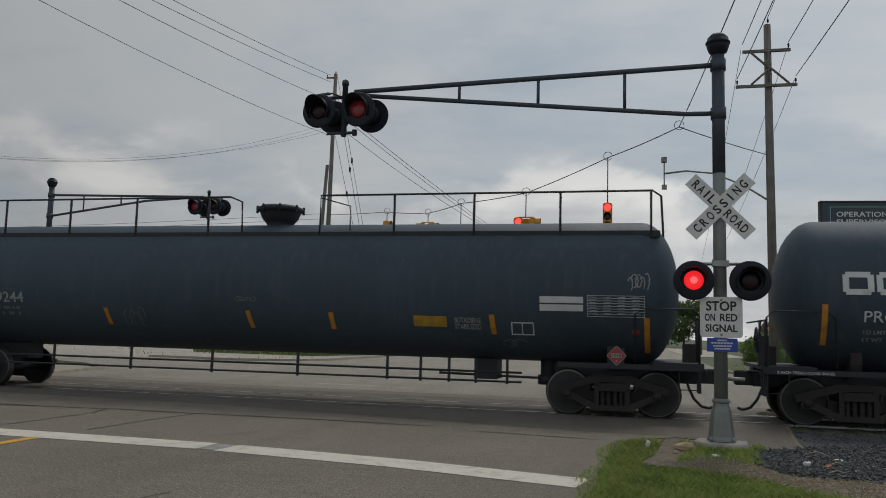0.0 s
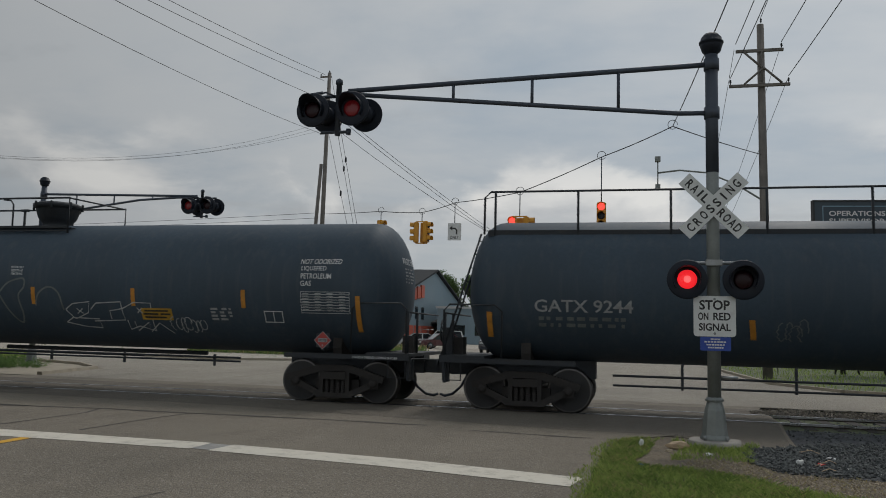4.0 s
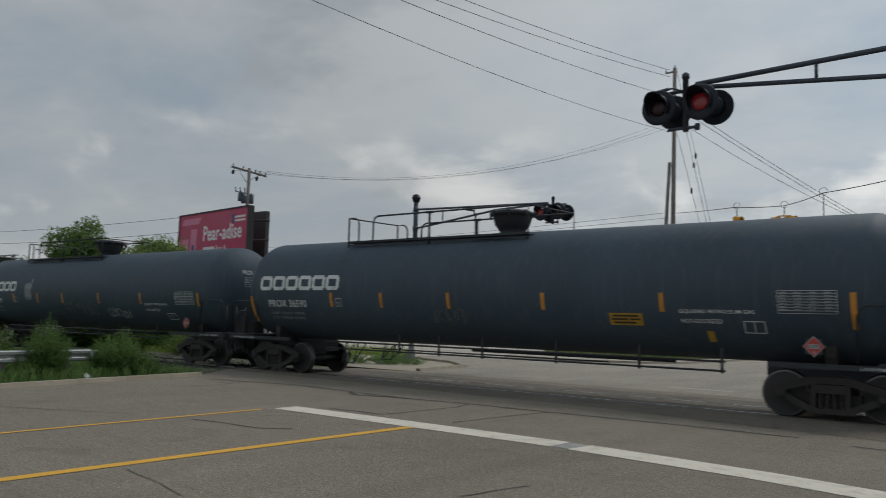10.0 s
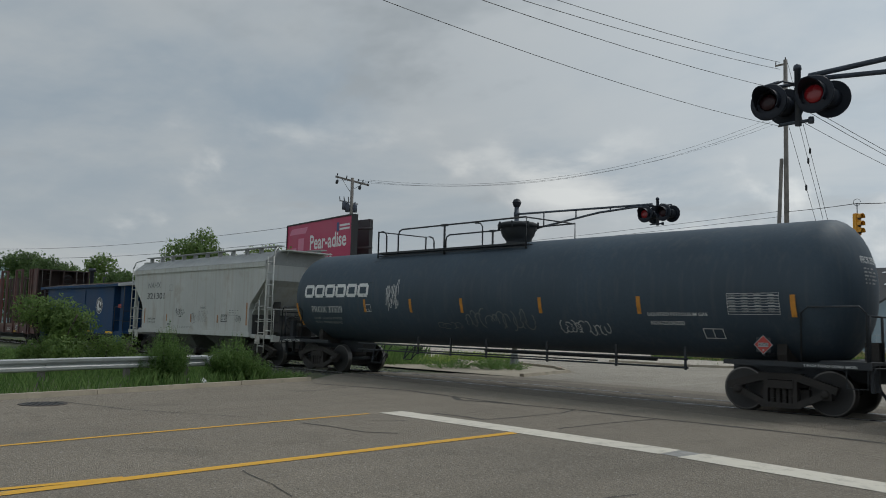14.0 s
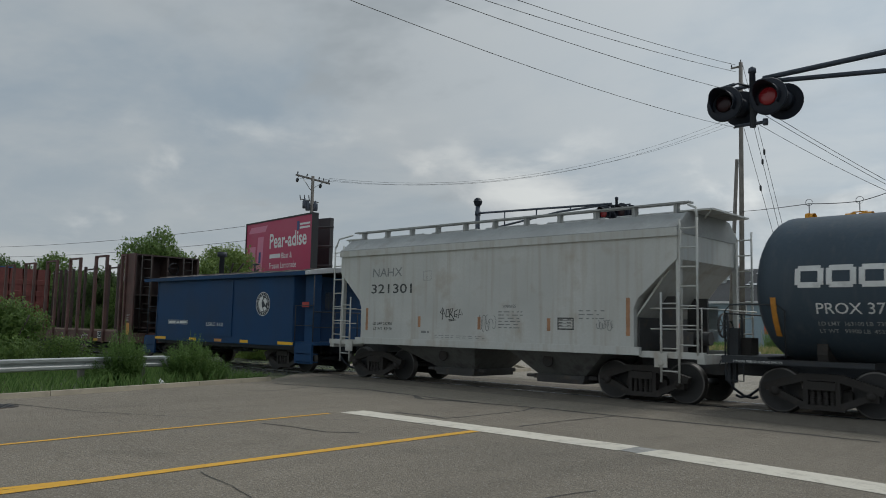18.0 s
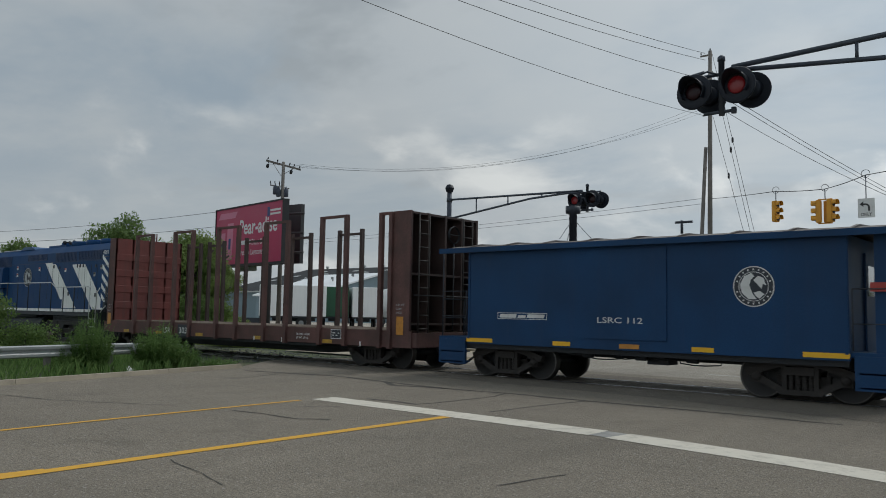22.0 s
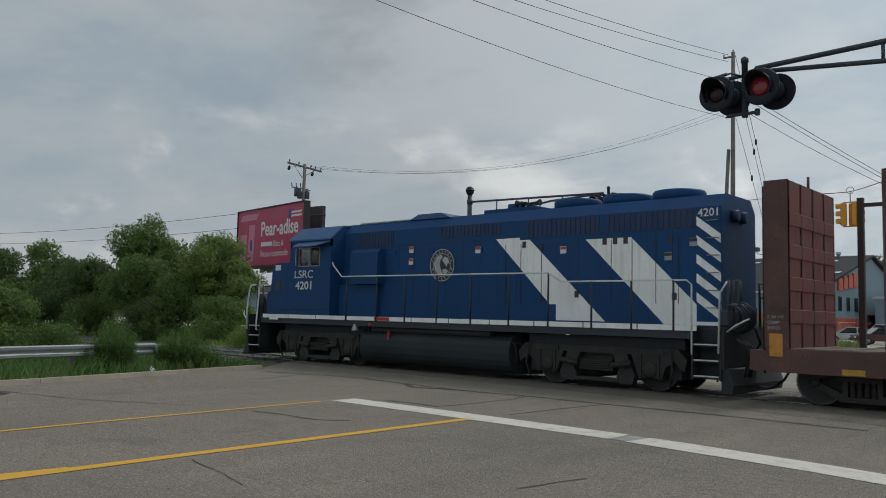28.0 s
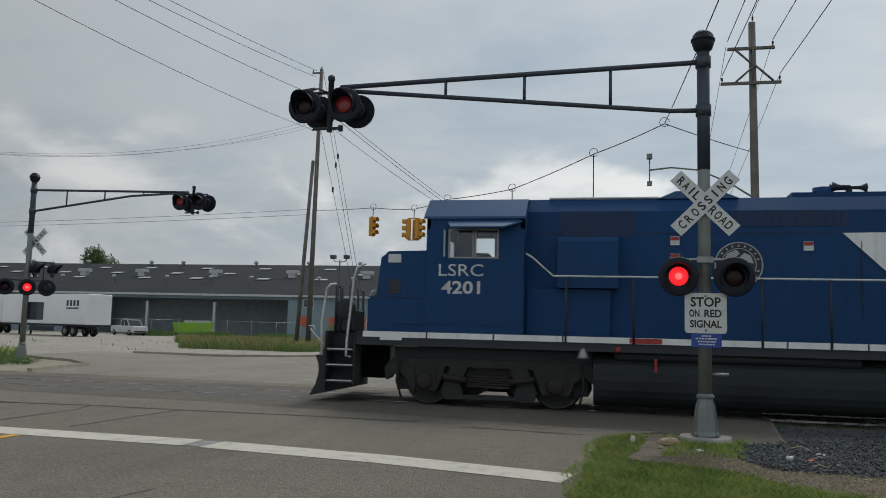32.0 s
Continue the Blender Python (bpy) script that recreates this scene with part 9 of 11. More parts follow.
blades("lawn", 9000, in_poly(lawn, lambda x, y: 1.02 - clumps(x, y), -0.01), 0.06, 0.005, leaf_mat("fresh_grass_blades", (0.22, 0.31, 0.07), (0.40, 0.46, 0.15)), "bright fresh blades in the turf", "grass", 22, 0.9)
blades("lawn", 11000, in_poly(lawn, patchy, -0.01), 0.065, 0.0045, M_straw, "dry straw blades among the green grass", "grass", 2, 0.9)
blades("lawn", 3000, in_poly([(-0.47, 3.0), (-0.66, 6.0), (-0.54, 8.0), (-0.68, 9.4), (-0.48, 10.6), (-0.58, 11.6), (-0.36, 12.8), (-0.1, 13.35), (0.5, 13.5), (0.2, 12.9), (-0.2, 12.2), (-0.3, 3.0)], None, -0.005), 0.05, 0.006, M_grass, "grass creeping over the asphalt's edge", "grass", 14, 0.8)
tuft = [(0.50, 11.25), (0.70, 12.4), (0.95, 12.62), (1.50, 12.60), (1.68, 12.4), (1.56, 11.3), (1.0, 11.45)]
blades("grass_tuft", 1700, in_poly(tuft, patchy, -0.01), 0.07, 0.006, M_grass, "loose grass tuft beside the signal", "grass", 3, 0.6)
blades("grass_tuft", 420, lambda r, n: np.c_[1.22 + 0.55 * np.cos(t := r.uniform(2.6, 6.6, n)) * r.uniform(0.75, 1.15, n), 12.92 + 0.55 * np.sin(t) * r.uniform(0.75, 1.1, n), np.full(n, -0.02)], 0.10, 0.007, M_grass, "grass growing round the signal's foundation", "grass", 4)
blades("dry_stalks", 1500, in_poly(GRAVEL, None, -0.005), 0.035, 0.003, M_straw, "dry stalks lying on the gravel", "grass", 15, 1.3)
verge = [(-15.9, -10), (-16.95, 2.7), (-17.65, 7.0), (-18.6, 11.0), (-19.3, 13.0), (-24, 14.2), (-40, 14.4), (-40, 0), (-22, -10)]
blades("verge_grass", 36000, in_poly(verge, None, -0.05), 0.34, 0.010, M_weed, "unmown grass along the guardrail", "grass", 5)
blades("verge_grass", 26000, in_poly([(-26.6, 21.3), (-25.0, 25.5), (-27.5, 28.4), (-40, 28.4), (-60, 28), (-60, 21.0), (-30, 21.2)], None, -0.05), 0.26, 0.012, M_grass, "green weeds beyond the track", "grass", 7)
blades("verge_grass", 9000, in_poly([(-24.6, 21.7), (-26.5, 24.5), (-31, 30), (-46, 33), (-46, 22.5), (-30, 21.7)], None, -0.05), 0.62, 0.014, M_weed, "tall weeds on the bank beyond the track", "grass", 16)
blades("island_grass", 900, in_poly([(-30, 28.8), (-26.5, 29.2), (-24.6, 29.3), (-25.2, 30.0), (-27, 31.0), (-30, 31)], None, 0.0), 0.38, 0.016, M_grass, "rough weeds behind the corner pavement", "grass", 8)
blades("island_grass", 1500, in_poly([(-60, 44), (-24, 36.6), (-19.0, 36.2), (-16.9, 37.7), (-16.0, 39.6), (-15.8, 60), (-30, 62), (-62, 62)], lambda x, y: (np.sin(0.55 * x + 1.5 * y) > 0.9) * np.clip(np.sin(0.9 * x) + 0.3, 0.02, 1), -0.03), 0.22, 0.02, M_weed, "low weeds in the joints of the neglected lot", "grass", 9)
sheet("parking_lot", [(-62, 37), (-24, 36.9), (-19.0, 36.5), (-17.1, 37.9), (-16.2, 39.8), (-15.9, 75.5), (-27, 74.5), (-30, 60), (-60, 58)], -0.012, M_lot, "bleached concrete apron with weeds in its joints", "parking lot")
blades("island_grass", 9000, in_poly([(5.3, 31.6), (6.9, 28.4), (9.7, 27.1), (40, 27.6), (40, 56), (4.8, 56)], None, -0.04), 0.16, 0.02, M_grass, "mown grass at the far street corner", "grass", 10)


def weed_clump(at, h, r, n, seed, label):
    rng = np.random.default_rng(seed)
    a, q = rng.uniform(0, 6.28, n), r * np.sqrt(rng.random(n))
    V, F = [], []
    k = 0
    for i in range(n):
        x, y = q[i] * math.cos(a[i]), q[i] * math.sin(a[i])
        hh = h * rng.uniform(0.55, 1.1) * (1 - 0.45 * q[i] / r)
        tx, ty = x * 1.75 + rng.normal(0, 0.05), y * 1.75 + rng.normal(0, 0.05)
        w = 0.009
        V += [(x - w, y, 0), (x + w, y, 0), (tx + w * 0.5, ty, hh), (tx - w * 0.5, ty, hh)]
        F.append((k, k + 1, k + 2, k + 3))
        k += 4
        for j in range(13):
            t = rng.uniform(0.15, 1.0)
            px, py, pz = x + (tx - x) * t, y + (ty - y) * t, hh * t
            b, s = rng.uniform(0, 6.28), rng.uniform(0.06, 0.13) * (1.2 - 0.6 * t)
            cx, cy = math.cos(b), math.sin(b)
            V += [(px, py, pz), (px + cx * s * 0.5 - cy * 0.011, py + cy * s * 0.5 + cx * 0.011, pz + s * 0.5), (px + cx * s, py + cy * s, pz + s * 0.55), (px + cx * s * 0.5 + cy * 0.011, py + cy * s * 0.5 - cx * 0.011, pz + s * 0.35)]
            F.append((k, k + 1, k + 2, k + 3))
            k += 4
    me = bpy.data.meshes.new("weed_clump")
    me.from_pydata(V, [], F)
    me.materials.append(M_weed)
    ob = new("weed_clump", me)
    ob.matrix_world = pose(*at)
    return tagged(ob, label, "weeds", "weeds by the guardrail")


ISLE = [(-27, 45.5), (-19, 45.5), (-17, 51), (-16.6, 66), (-27, 71), (-41, 69), (-36, 60), (-30.5, 52)]
sheet("island_soil", ISLE, -0.006, M_field, "rough grassy soil of the traffic island", "ground")
blades("island_grass", 15000, in_poly(ISLE, lambda x, y: np.clip(0.6 + 0.6 * np.sin(0.5 * x + 0.3 * y) * np.cos(0.4 * y - 0.2 * x), 0.1, 1), -0.02), 0.42, 0.022, M_weed, "tall weeds on the island beside the poles", "grass", 31)
blades("island_grass", 7000, in_poly(ISLE, None, -0.02), 0.55, 0.014, M_straw, "dry seed heads among the island's weeds", "grass", 32)
blades("island_grass", 3500, in_poly([(-56, 82), (-24, 82), (-24, 85), (-56, 85.5)], lambda x, y: np.clip(np.sin(0.8 * x) + 0.4, 0.05, 1), -0.02), 0.6, 0.03, M_weed, "weeds along the warehouse fence", "grass", 33)
weed_clump((-20.35, 9.95, -0.05), 1.62, 0.34, 420, 1, "tall feathery green weeds growing through the guardrail")
weed_clump((-20.15, 11.75, -0.05), 1.40, 0.40, 460, 2, "bushy green weeds beside the guardrail's end")
weed_clump((-20.0, 12.45, -0.05), 0.8, 0.28, 160, 7, "green weeds beside the taller clump")
weed_clump((-20.2, 9.3, -0.05), 0.7, 0.25, 120, 3, "green weeds growing through the guardrail")
weed_clump((-19.9, 13.4, -0.05), 0.35, 0.4, 70, 5, "short weeds by the end of the curb")
weed_clump((-28.9, 78.6, -0.02), 3.0, 0.55, 260, 6, "tall green sapling weeds in the lot")
for k, (x, y) in enumerate(((-22.5, 22.8), (-25.5, 23.4), (-28.4, 22.6), (-20.9, 24.0), (-22.8, 25.8))):
    weed_clump((x, y, -0.05), 0.55, 0.7, 110, 20 + k, "low weeds near the far signal")

# ---- guardrail ----


def build_guardrail():
    pts = [(-13.6, -9.0), (-15.6, -2.0), (-17.7, 2.9), (-19.3, 5.6), (-20.0, 7.7), (-20.5, 10.1), (-20.62, 11.2)]
    ob = thing("guardrail", (0, 0, 0), "galvanised steel guardrail with a rounded end, half hidden in weeds", "guardrail")
    prof = [(-0.0, 0.66), (0.05, 0.63), (0.05, 0.57), (0.0, 0.53), (0.0, 0.49), (0.05, 0.45), (0.05, 0.39), (0.0, 0.36)]
    for (xa, ya), (xb, yb) in zip(pts, pts[1:]):
        d = Vector((xb - xa, yb - ya, 0)).normalized()
        s = Vector((d.y, -d.x, 0))
        bm = bmesh.new()
        rows = []
        for px, py in ((xa, ya), (xb + d.x * 0.06, yb + d.y * 0.06)):
            rows.append([[bm.verts.new(Vector((px, py, z)) + s * (o + t)) for o, z in prof] for t in (0.0, -0.006)])
        for layer in (0, 1):
            for a, b, c, e in zip(rows[0][layer], rows[0][layer][1:], rows[1][layer][1:], rows[1][layer]):
                bm.faces.new((a, b, c, e))
        for r in rows:
            bm.faces.new(r[0] + r[1][::-1])
        part("rail_beam", bm, M_galv, ob)
        n = max(1, round((Vector((xb, yb, 0)) - Vector((xa, ya, 0))).length / 1.9))
        for k in range(n):
            c = Vector((xa, ya, 0)) + (Vector((xb, yb, 0)) - Vector((xa, ya, 0))) * (k + 0.5) / n - s * 0.10
            bm = bmesh.new()
            box(bm, c.x - 0.07, c.x + 0.07, c.y - 0.07, c.y + 0.07, -0.1, 0.60)
            bevelled(bm, 0.01, 1)
            part("post", bm, M_timber, ob)
            bm = bmesh.new()
            b = c + s * 0.152
            lathe(bm, [(0.495, 0.0), (0.50, 0.022), (0.52, 0.022), (0.525, 0.0)], "z", 8, (b.x, b.y, 0), cap=False)
            part("bolt", bm, M_steel, ob)
    bm = bmesh.new()
    x, y = pts[-1]
    pipe(bm, [(x - 0.02, y, 0.50), (x - 0.04, y + 0.22, 0.50), (x - 0.18, y + 0.34, 0.50)], 0.145, 10)
    part("end_shoe", bm, M_galv, ob, "rounded steel end shoe")


build_guardrail()

# ---- poles and wires ----


def crossarm(host, x0, x1, y, z, w=0.09):
    bm = bmesh.new()
    box(bm, x0, x1, y - w / 2, y + w / 2, z - 0.06, z + 0.06)
    return part("crossarm", bm, M_timber, host)


def insulator(host, x, y, z):
    bm = bmesh.new()
    lathe(bm, [(z, 0.02), (z + 0.06, 0.025), (z + 0.08, 0.055), (z + 0.12, 0.03), (z + 0.14, 0.05), (z + 0.20, 0.03), (z + 0.22, 0.01)], "z", 10, (x, y, 0))
    part("insulator", bm, M_under, host)


def wood_pole(name, at, top, r0, r1, label, lean=(0, 0)):
    ob = thing(name, at, label, "utility pole", "utility poles")
    bm = bmesh.new()
    rod(bm, (0, 0, -0.2), (lean[0], lean[1], top), r0, r1, n=14)
    part("pole", bm, M_timber, ob)
    return ob


p = wood_pole("utility_pole", (5.70, 37.12, 0), 15.7, 0.21, 0.15, "wooden utility pole with two braced crossarms", (-0.09, 0))
crossarm(p, -1.17, 0.83, -0.22, 14.43, 0.13)
crossarm(p, -1.47, 1.08, -0.22, 12.84, 0.13)
for a, b in (((-0.83, 14.37), (0.03, 13.52)), ((0.0, 13.62), (0.75, 12.90)), ((-0.03, 13.62), (-0.83, 12.90)), ((-0.09, 14.37), (-0.09, 13.0))):
    bm = bmesh.new()
    rod(bm, (a[0], -0.27, a[1]), (b[0], -0.27, b[1]), 0.05, n=6)
    part("brace", bm, M_timber, p)
for x, z in ((0.75, 14.52), (-1.41, 12.93), (1.02, 12.93), (-0.09, 15.7)):
    insulator(p, x, -0.22, z)
bm = bmesh.new()
pipe(bm, [(-0.15, 0, 7.74), (-1.05, 0.82, 8.57), (-2.25, 1.65, 9.32), (-3.45, 2.62, 9.66), (-4.42, 3.3, 9.69)], 0.045, 6)
part("bracket_arm", bm, M_pole, p)
bm = bmesh.new()
rod(bm, (-4.45, 3.33, 9.02), (-4.45, 3.33, 10.37), 0.035, n=6)
box(bm, -4.59, -4.32, 3.18, 3.48, 10.26, 10.50)
box(bm, -4.57, -4.33, 3.21, 3.45, 8.91, 9.12)
part("traffic_detector", bm, M_pole, p, "small detector boxes on a bracket arm")

p = wood_pole("utility_pole", (-23.3, 57.5, 0), 21.6, 0.20, 0.14, "very tall bare utility pole beyond the crossing", (0.2, 0))
for x, z in ((-0.5, 21.36), (0.2, 21.6), (-0.45, 19.56)):
    insulator(p, x, 0, z)
crossarm(p, -0.55, 0.35, 0, 21.3)
crossarm(p, -0.5, 0.2, 0, 19.5)
crossarm(p, -0.4, 0.2, 0, 16.75)
wood_pole("utility_pole", (-24.2, 57.3, 0), 14.3, 0.16, 0.13, "leaning cut-off wooden pole beside the tall one", (0.75, 0.1))
p = wood_pole("utility_pole", (-44.2, 34.6, 0), 11.9, 0.17, 0.11, "wooden pole with a crossarm and transformer behind the billboard")
bm = bmesh.new()
box(bm, -1.22, 1.22, -0.055, 0.055, -0.06, 0.06)
arm = part("crossarm", bm, M_timber, p)
arm.matrix_basis = pose(0, 0, 11.68, 0, 12.5, 52)
for k in (-1.12, -0.45, 0.40, 0.72, 1.10):
    insulator(arm, k, 0, 0.06)
for k in (-1.02, 0.62):
    bm = bmesh.new()
    lathe(bm, [(k - 0.10, 0.05), (k - 0.08, 0.13), (k, 0.15), (k + 0.08, 0.13), (k + 0.10, 0.05)], "x", 12, (0, 0, -0.34))
    rod(bm, (k, 0, -0.2), (k, 0, -0.05), 0.02, n=5)
    part("strain_insulator", bm, M_under, arm)
for s_ in (-0.75, 0.75):
    bm = bmesh.new()
    rod(bm, (s_, 0.06, -0.02), (0.0, 0.06, -0.75), 0.022, n=5)
    part("brace", bm, M_steel, arm)
c52, s52 = math.cos(radians(52)), math.sin(radians(52))
for k, z in ((-0.46, 9.60), (-0.24, 9.45), (0.28, 9.45)):
    bm = bmesh.new()
    lathe(bm, [(z, 0.13), (z + 0.05, 0.16), (z + 0.50, 0.16), (z + 0.55, 0.12), (z + 0.72, 0.035)], "z", 14, (k * c52, k * s52 - 0.05, 0))
    part("transformer", bm, M_armdark, p, "grey can transformer")
bm = bmesh.new()
rod(bm, (-0.85 * c52, -0.85 * s52, 10.25), (0.45 * c52, 0.45 * s52, 10.05), 0.04, n=6)
part("cutout_arm", bm, M_timber, p)
for k in (-0.8, -0.5, -0.2):
    bm = bmesh.new()
    rod(bm, (k * c52, k * s52, 10.2), (k * c52 - 0.08, k * s52, 10.55), 0.035, n=6)
    part("fuse_cutout", bm, M_under, p)
for x, y, h in ((-6.6, 60.0, 7.2), (-6.8, 100, 7.8), (-3.0, 135, 8.0), (6.5, 90, 8.0), (40, 80, 9)):
    p = wood_pole("utility_pole", (x, y, 0), h, 0.15, 0.10, "distant wooden utility pole along the street")
    crossarm(p, -0.9, 0.9, 0, h - 0.25)
    for k in (-0.8, 0.0, 0.8):
        insulator(p, k, 0, h - 0.19)


def cable(a, b, sag=0.3, r=0.014, name="overhead_wire", label="thin black overhead wire", n=14):
    a, b = Vector(a), Vector(b)
    pts = []
    for k in range(n + 1):
        t = k / n
        c = a.lerp(b, t)
        c.z -= sag * 4 * t * (1 - t)
        pts.append(c)
    bm = bmesh.new()
    pipe(bm, pts, r, 5)
    return solid(name, bm, M_wire, label, "wire", group="overhead wires")


L0 = "high power wire strung along the street"
cable((-23.5, 57.5, 21.5), (-23.5, -40, 14.6), 2.2, 0.017, label=L0, n=24)
cable((-23.5, 57.5, 20.98), (-23.5, -40, 14.0), 2.2, 0.017, label=L0, n=24)
cable((-23.6, 57.5, 19.52), (-23.6, -40, 15.9), 2.4, 0.017, label=L0, n=24)
cable((-23.6, 57.5, 16.75), (-23.6, -40, 17.8), 2.9, 0.015, label=L0, n=24)
L1 = "drooping wire between the billboard pole and the tall pole"
cable((-43.3, 35.3, 11.75), (-23.5, 57.4, 17.6), 2.0, 0.008, label=L1)
cable((-44.0, 34.9, 11.75), (-23.5, 57.4, 17.3), 2.1, 0.008, label=L1)
cable((-45.0, 34.0, 11.75), (-23.5, 57.4, 17.0), 2.0, 0.008, label=L1)
L2 = "low telephone wire running to the side"
cable((-23.5, 57.4, 10.5), (-120, 76, 12.6), 0.8, 0.014, label=L2, n=20)
cable((-23.5, 57.4, 10.1), (-120, 70, 11.4), 0.8, 0.014, label=L2, n=20)
cable((-44.0, 34.6, 7.9), (-100, 28, 8.2), 0.6, 0.016, label=L2)
cable((-44.0, 34.6, 9.0), (-100, 28, 9.2), 0.6, 0.016, label=L2)
L3 = "wire running back over the street from the braced pole"
for x, z in ((4.53, 14.79), (6.45, 14.79), (4.29, 13.22), (6.72, 13.22)):
    cable((x, 36.9, z), (x + 0.75, -37.5, z + 0.9), 0.9, 0.018, label=L3, n=20)
cable((5.62, 37.05, 15.99), (4.8, -37.5, 16.6), 0.75, 0.014, label=L3, n=20)
for x, z in ((4.5, 14.64), (6.45, 14.64), (6.72, 13.14)):
    cable((x, 37.2, z), (6.5 + (x - 5.7) * 0.3, 90, 7.9), 0.8, 0.012, label="wire running on to the next pole down the street")
wood_pole("utility_pole", (-60.0, 5.6, 0), 13.5, 0.16, 0.12, "wooden pole carrying the wire across the street")
cable((-60, 5.6, 13.2), (8, 6.6, 14.6), 0.4, 0.016, label="wire crossing high over the street", n=20)
L4 = "thin wire slanting down from the tall pole"
cable((-23.0, 57.6, 17.6), (-6.6, 60, 7.1), 0.6, 0.018, label=L4)
cable((-23.0, 57.6, 18.6), (-6.9, 99.7, 7.8), 0.8, 0.022, label=L4)
cable((-22.9, 57.6, 18.9), (-6.5, 99.7, 7.8), 0.8, 0.022, label=L4)
for z, x, zi in ((16.6, -18.8, 12.0), (20.0, -18.6, 13.9), (21.3, -18.3, 14.6)):
    guy = cable((-22.9, 57.4, z), (x, 57.4, 0.1), 0.0, 0.016, label="guy wire with a strain insulator, down from the tall pole")
    q = -22.9 + (x + 22.9) * (z - zi) / (z - 0.1)
    bm = bmesh.new()
    lathe(bm, [(zi - 0.22, 0.03), (zi - 0.15, 0.08), (zi + 0.15, 0.08), (zi + 0.22, 0.03)], "z", 8, (q, 57.4, 0))
    part("strain_insulator", bm, M_under, guy)
# span wire of the traffic lights
SPAN = [(-23.3, 57.3, 10.4), (-12.86, 40.0, 7.85), (-10.25, 38.6, 7.55), (-7.8, 35.15, 7.45), (-4.4, 31.9, 7.3), (-1.1, 30.0, 8.25), (1.35, 27.75, 8.75), (5.62, 37.2, 9.77)]
for a, b in zip(SPAN, SPAN[1:]):
    cable(a, b, 0.04, 0.018, "span_wire", "heavy black span wire carrying the traffic lights", 6)
cable((1.35, 27.75, 8.75), (3.4, -6, 10.2), 0.5, 0.014, "span_wire", "guy cable running back from the span wire", 14)
for c in SPAN[1:7]:
    bm = bmesh.new()
    ring = [(c[0] + 0.16 * math.cos(radians(30 * k)), c[1], c[2] + 0.06 + 0.16 * math.sin(radians(30 * k))) for k in range(12)]
    pipe(bm, ring, 0.012, 5)
    solid("cable_loop", bm, M_wire, "loop of slack signal cable on the span wire", "cable loop", group="cable loops")

# ---- traffic lights ----
M_siglit = mat("lit_red_signal_lens", (0.5, 0.02, 0.02), 0.3, bump=0, emit=(1.0, 0.07, 0.05), power=1.6)


def signal_face(host, x, y, z, turn, lit):
    """A three-lens signal face, hung at its top z, looking along -y before it is turned."""
    bm = bmesh.new()
    box(bm, -0.17, 0.17, -0.10, 0.14, -1.02, 0.0)
    bevelled(bm, 0.03, 2)
    f = part("signal_face", bm, M_sigyel, host, "yellow three-lens signal housing")
    f.matrix_basis = pose(x, y, z, 0, 0, turn)
    for k in range(3):
        zz = -0.17 - 0.34 * k
        bm = bmesh.new()
        lathe(bm, [(-0.135, 0.004), (-0.13, 0.09), (-0.11, 0.135)], "y", 18, (0, 0, zz))
        part("lens", bm, M_siglit if (lit and k == 0) else M_black, f, "glowing red lens" if (lit and k == 0) else "dark lens")
        bm = bmesh.new()
        rows = []
        for j in range(15):
            a = radians(-20 + 220 * j / 14)
            rows.append((bm.verts.new((0.15 * math.cos(a), -0.10, zz + 0.15 * math.sin(a))), bm.verts.new((0.15 * math.cos(a), -0.30, zz + 0.15 * math.sin(a))), bm.verts.new((0.158 * math.cos(a), -0.10, zz + 0.158 * math.sin(a))), bm.verts.new((0.158 * math.cos(a), -0.30, zz + 0.158 * math.sin(a)))))
        for a, b in zip(rows, rows[1:]):
            bm.faces.new((a[0], b[0], b[1], a[1]))
            bm.faces.new((a[2], a[3], b[3], b[2]))
            bm.faces.new((a[1], b[1], b[3], a[3]))
        part("visor", bm, M_sigyel, f)


def traffic_light(c, drop, faces, label):
    ob = thing("traffic_light", (c[0], c[1], c[2] - drop), label, "traffic light", "hanging traffic lights")
    bm = bmesh.new()
    rod(bm, (0, 0, 0.0), (0, 0, drop), 0.022, n=6)
    part("hanger", bm, M_armdark, ob)
    if len(faces) > 1:
        bm = bmesh.new()
        rod(bm, (-0.3, 0, 0.03), (0.3, 0, 0.03), 0.03, n=6)
        rod(bm, (-0.3, 0, -1.06), (0.3, 0, -1.06), 0.03, n=6)
        part("bracket", bm, M_sigyel, ob)
    for x, y, turn, lit in faces:
        signal_face(ob, x, y, 0.0, turn, lit)


traffic_light(SPAN[5], 1.72, ((0, 0, 0, True),), "yellow traffic light showing red, hung from a span wire")
traffic_light(SPAN[4], 1.02, ((-0.28, -0.1, 0, True), (0.30, 0, 90, False), (-0.05, 0.3, 180, False)), "cluster of yellow traffic lights showing red")
traffic_light(SPAN[2], 0.50, ((-0.30, 0, -80, False), (0.28, -0.1, 75, False), (0.05, 0.3, 180, False)), "cluster of yellow traffic lights seen from the side")
traffic_light(SPAN[1], 0.48, ((0, 0, 70, False),), "yellow traffic light seen from the side")
ob = thing("lane_sign", (SPAN[3][0], SPAN[3][1], 5.72), "white hanging turn-only sign with a black arrow", "traffic sign")
bm = bmesh.new()
rounded_plate(bm, 0.62, 0.78, 0.04, 0.01)
plate = part("plate", bm, M_sign, ob)
plate.location = (0, 0, 0.40)
bm = bmesh.new()
stroke(bm, [(0.10, -0.12), (0.10, 0.06), (0.04, 0.14), (-0.10, 0.16)], 0.07)
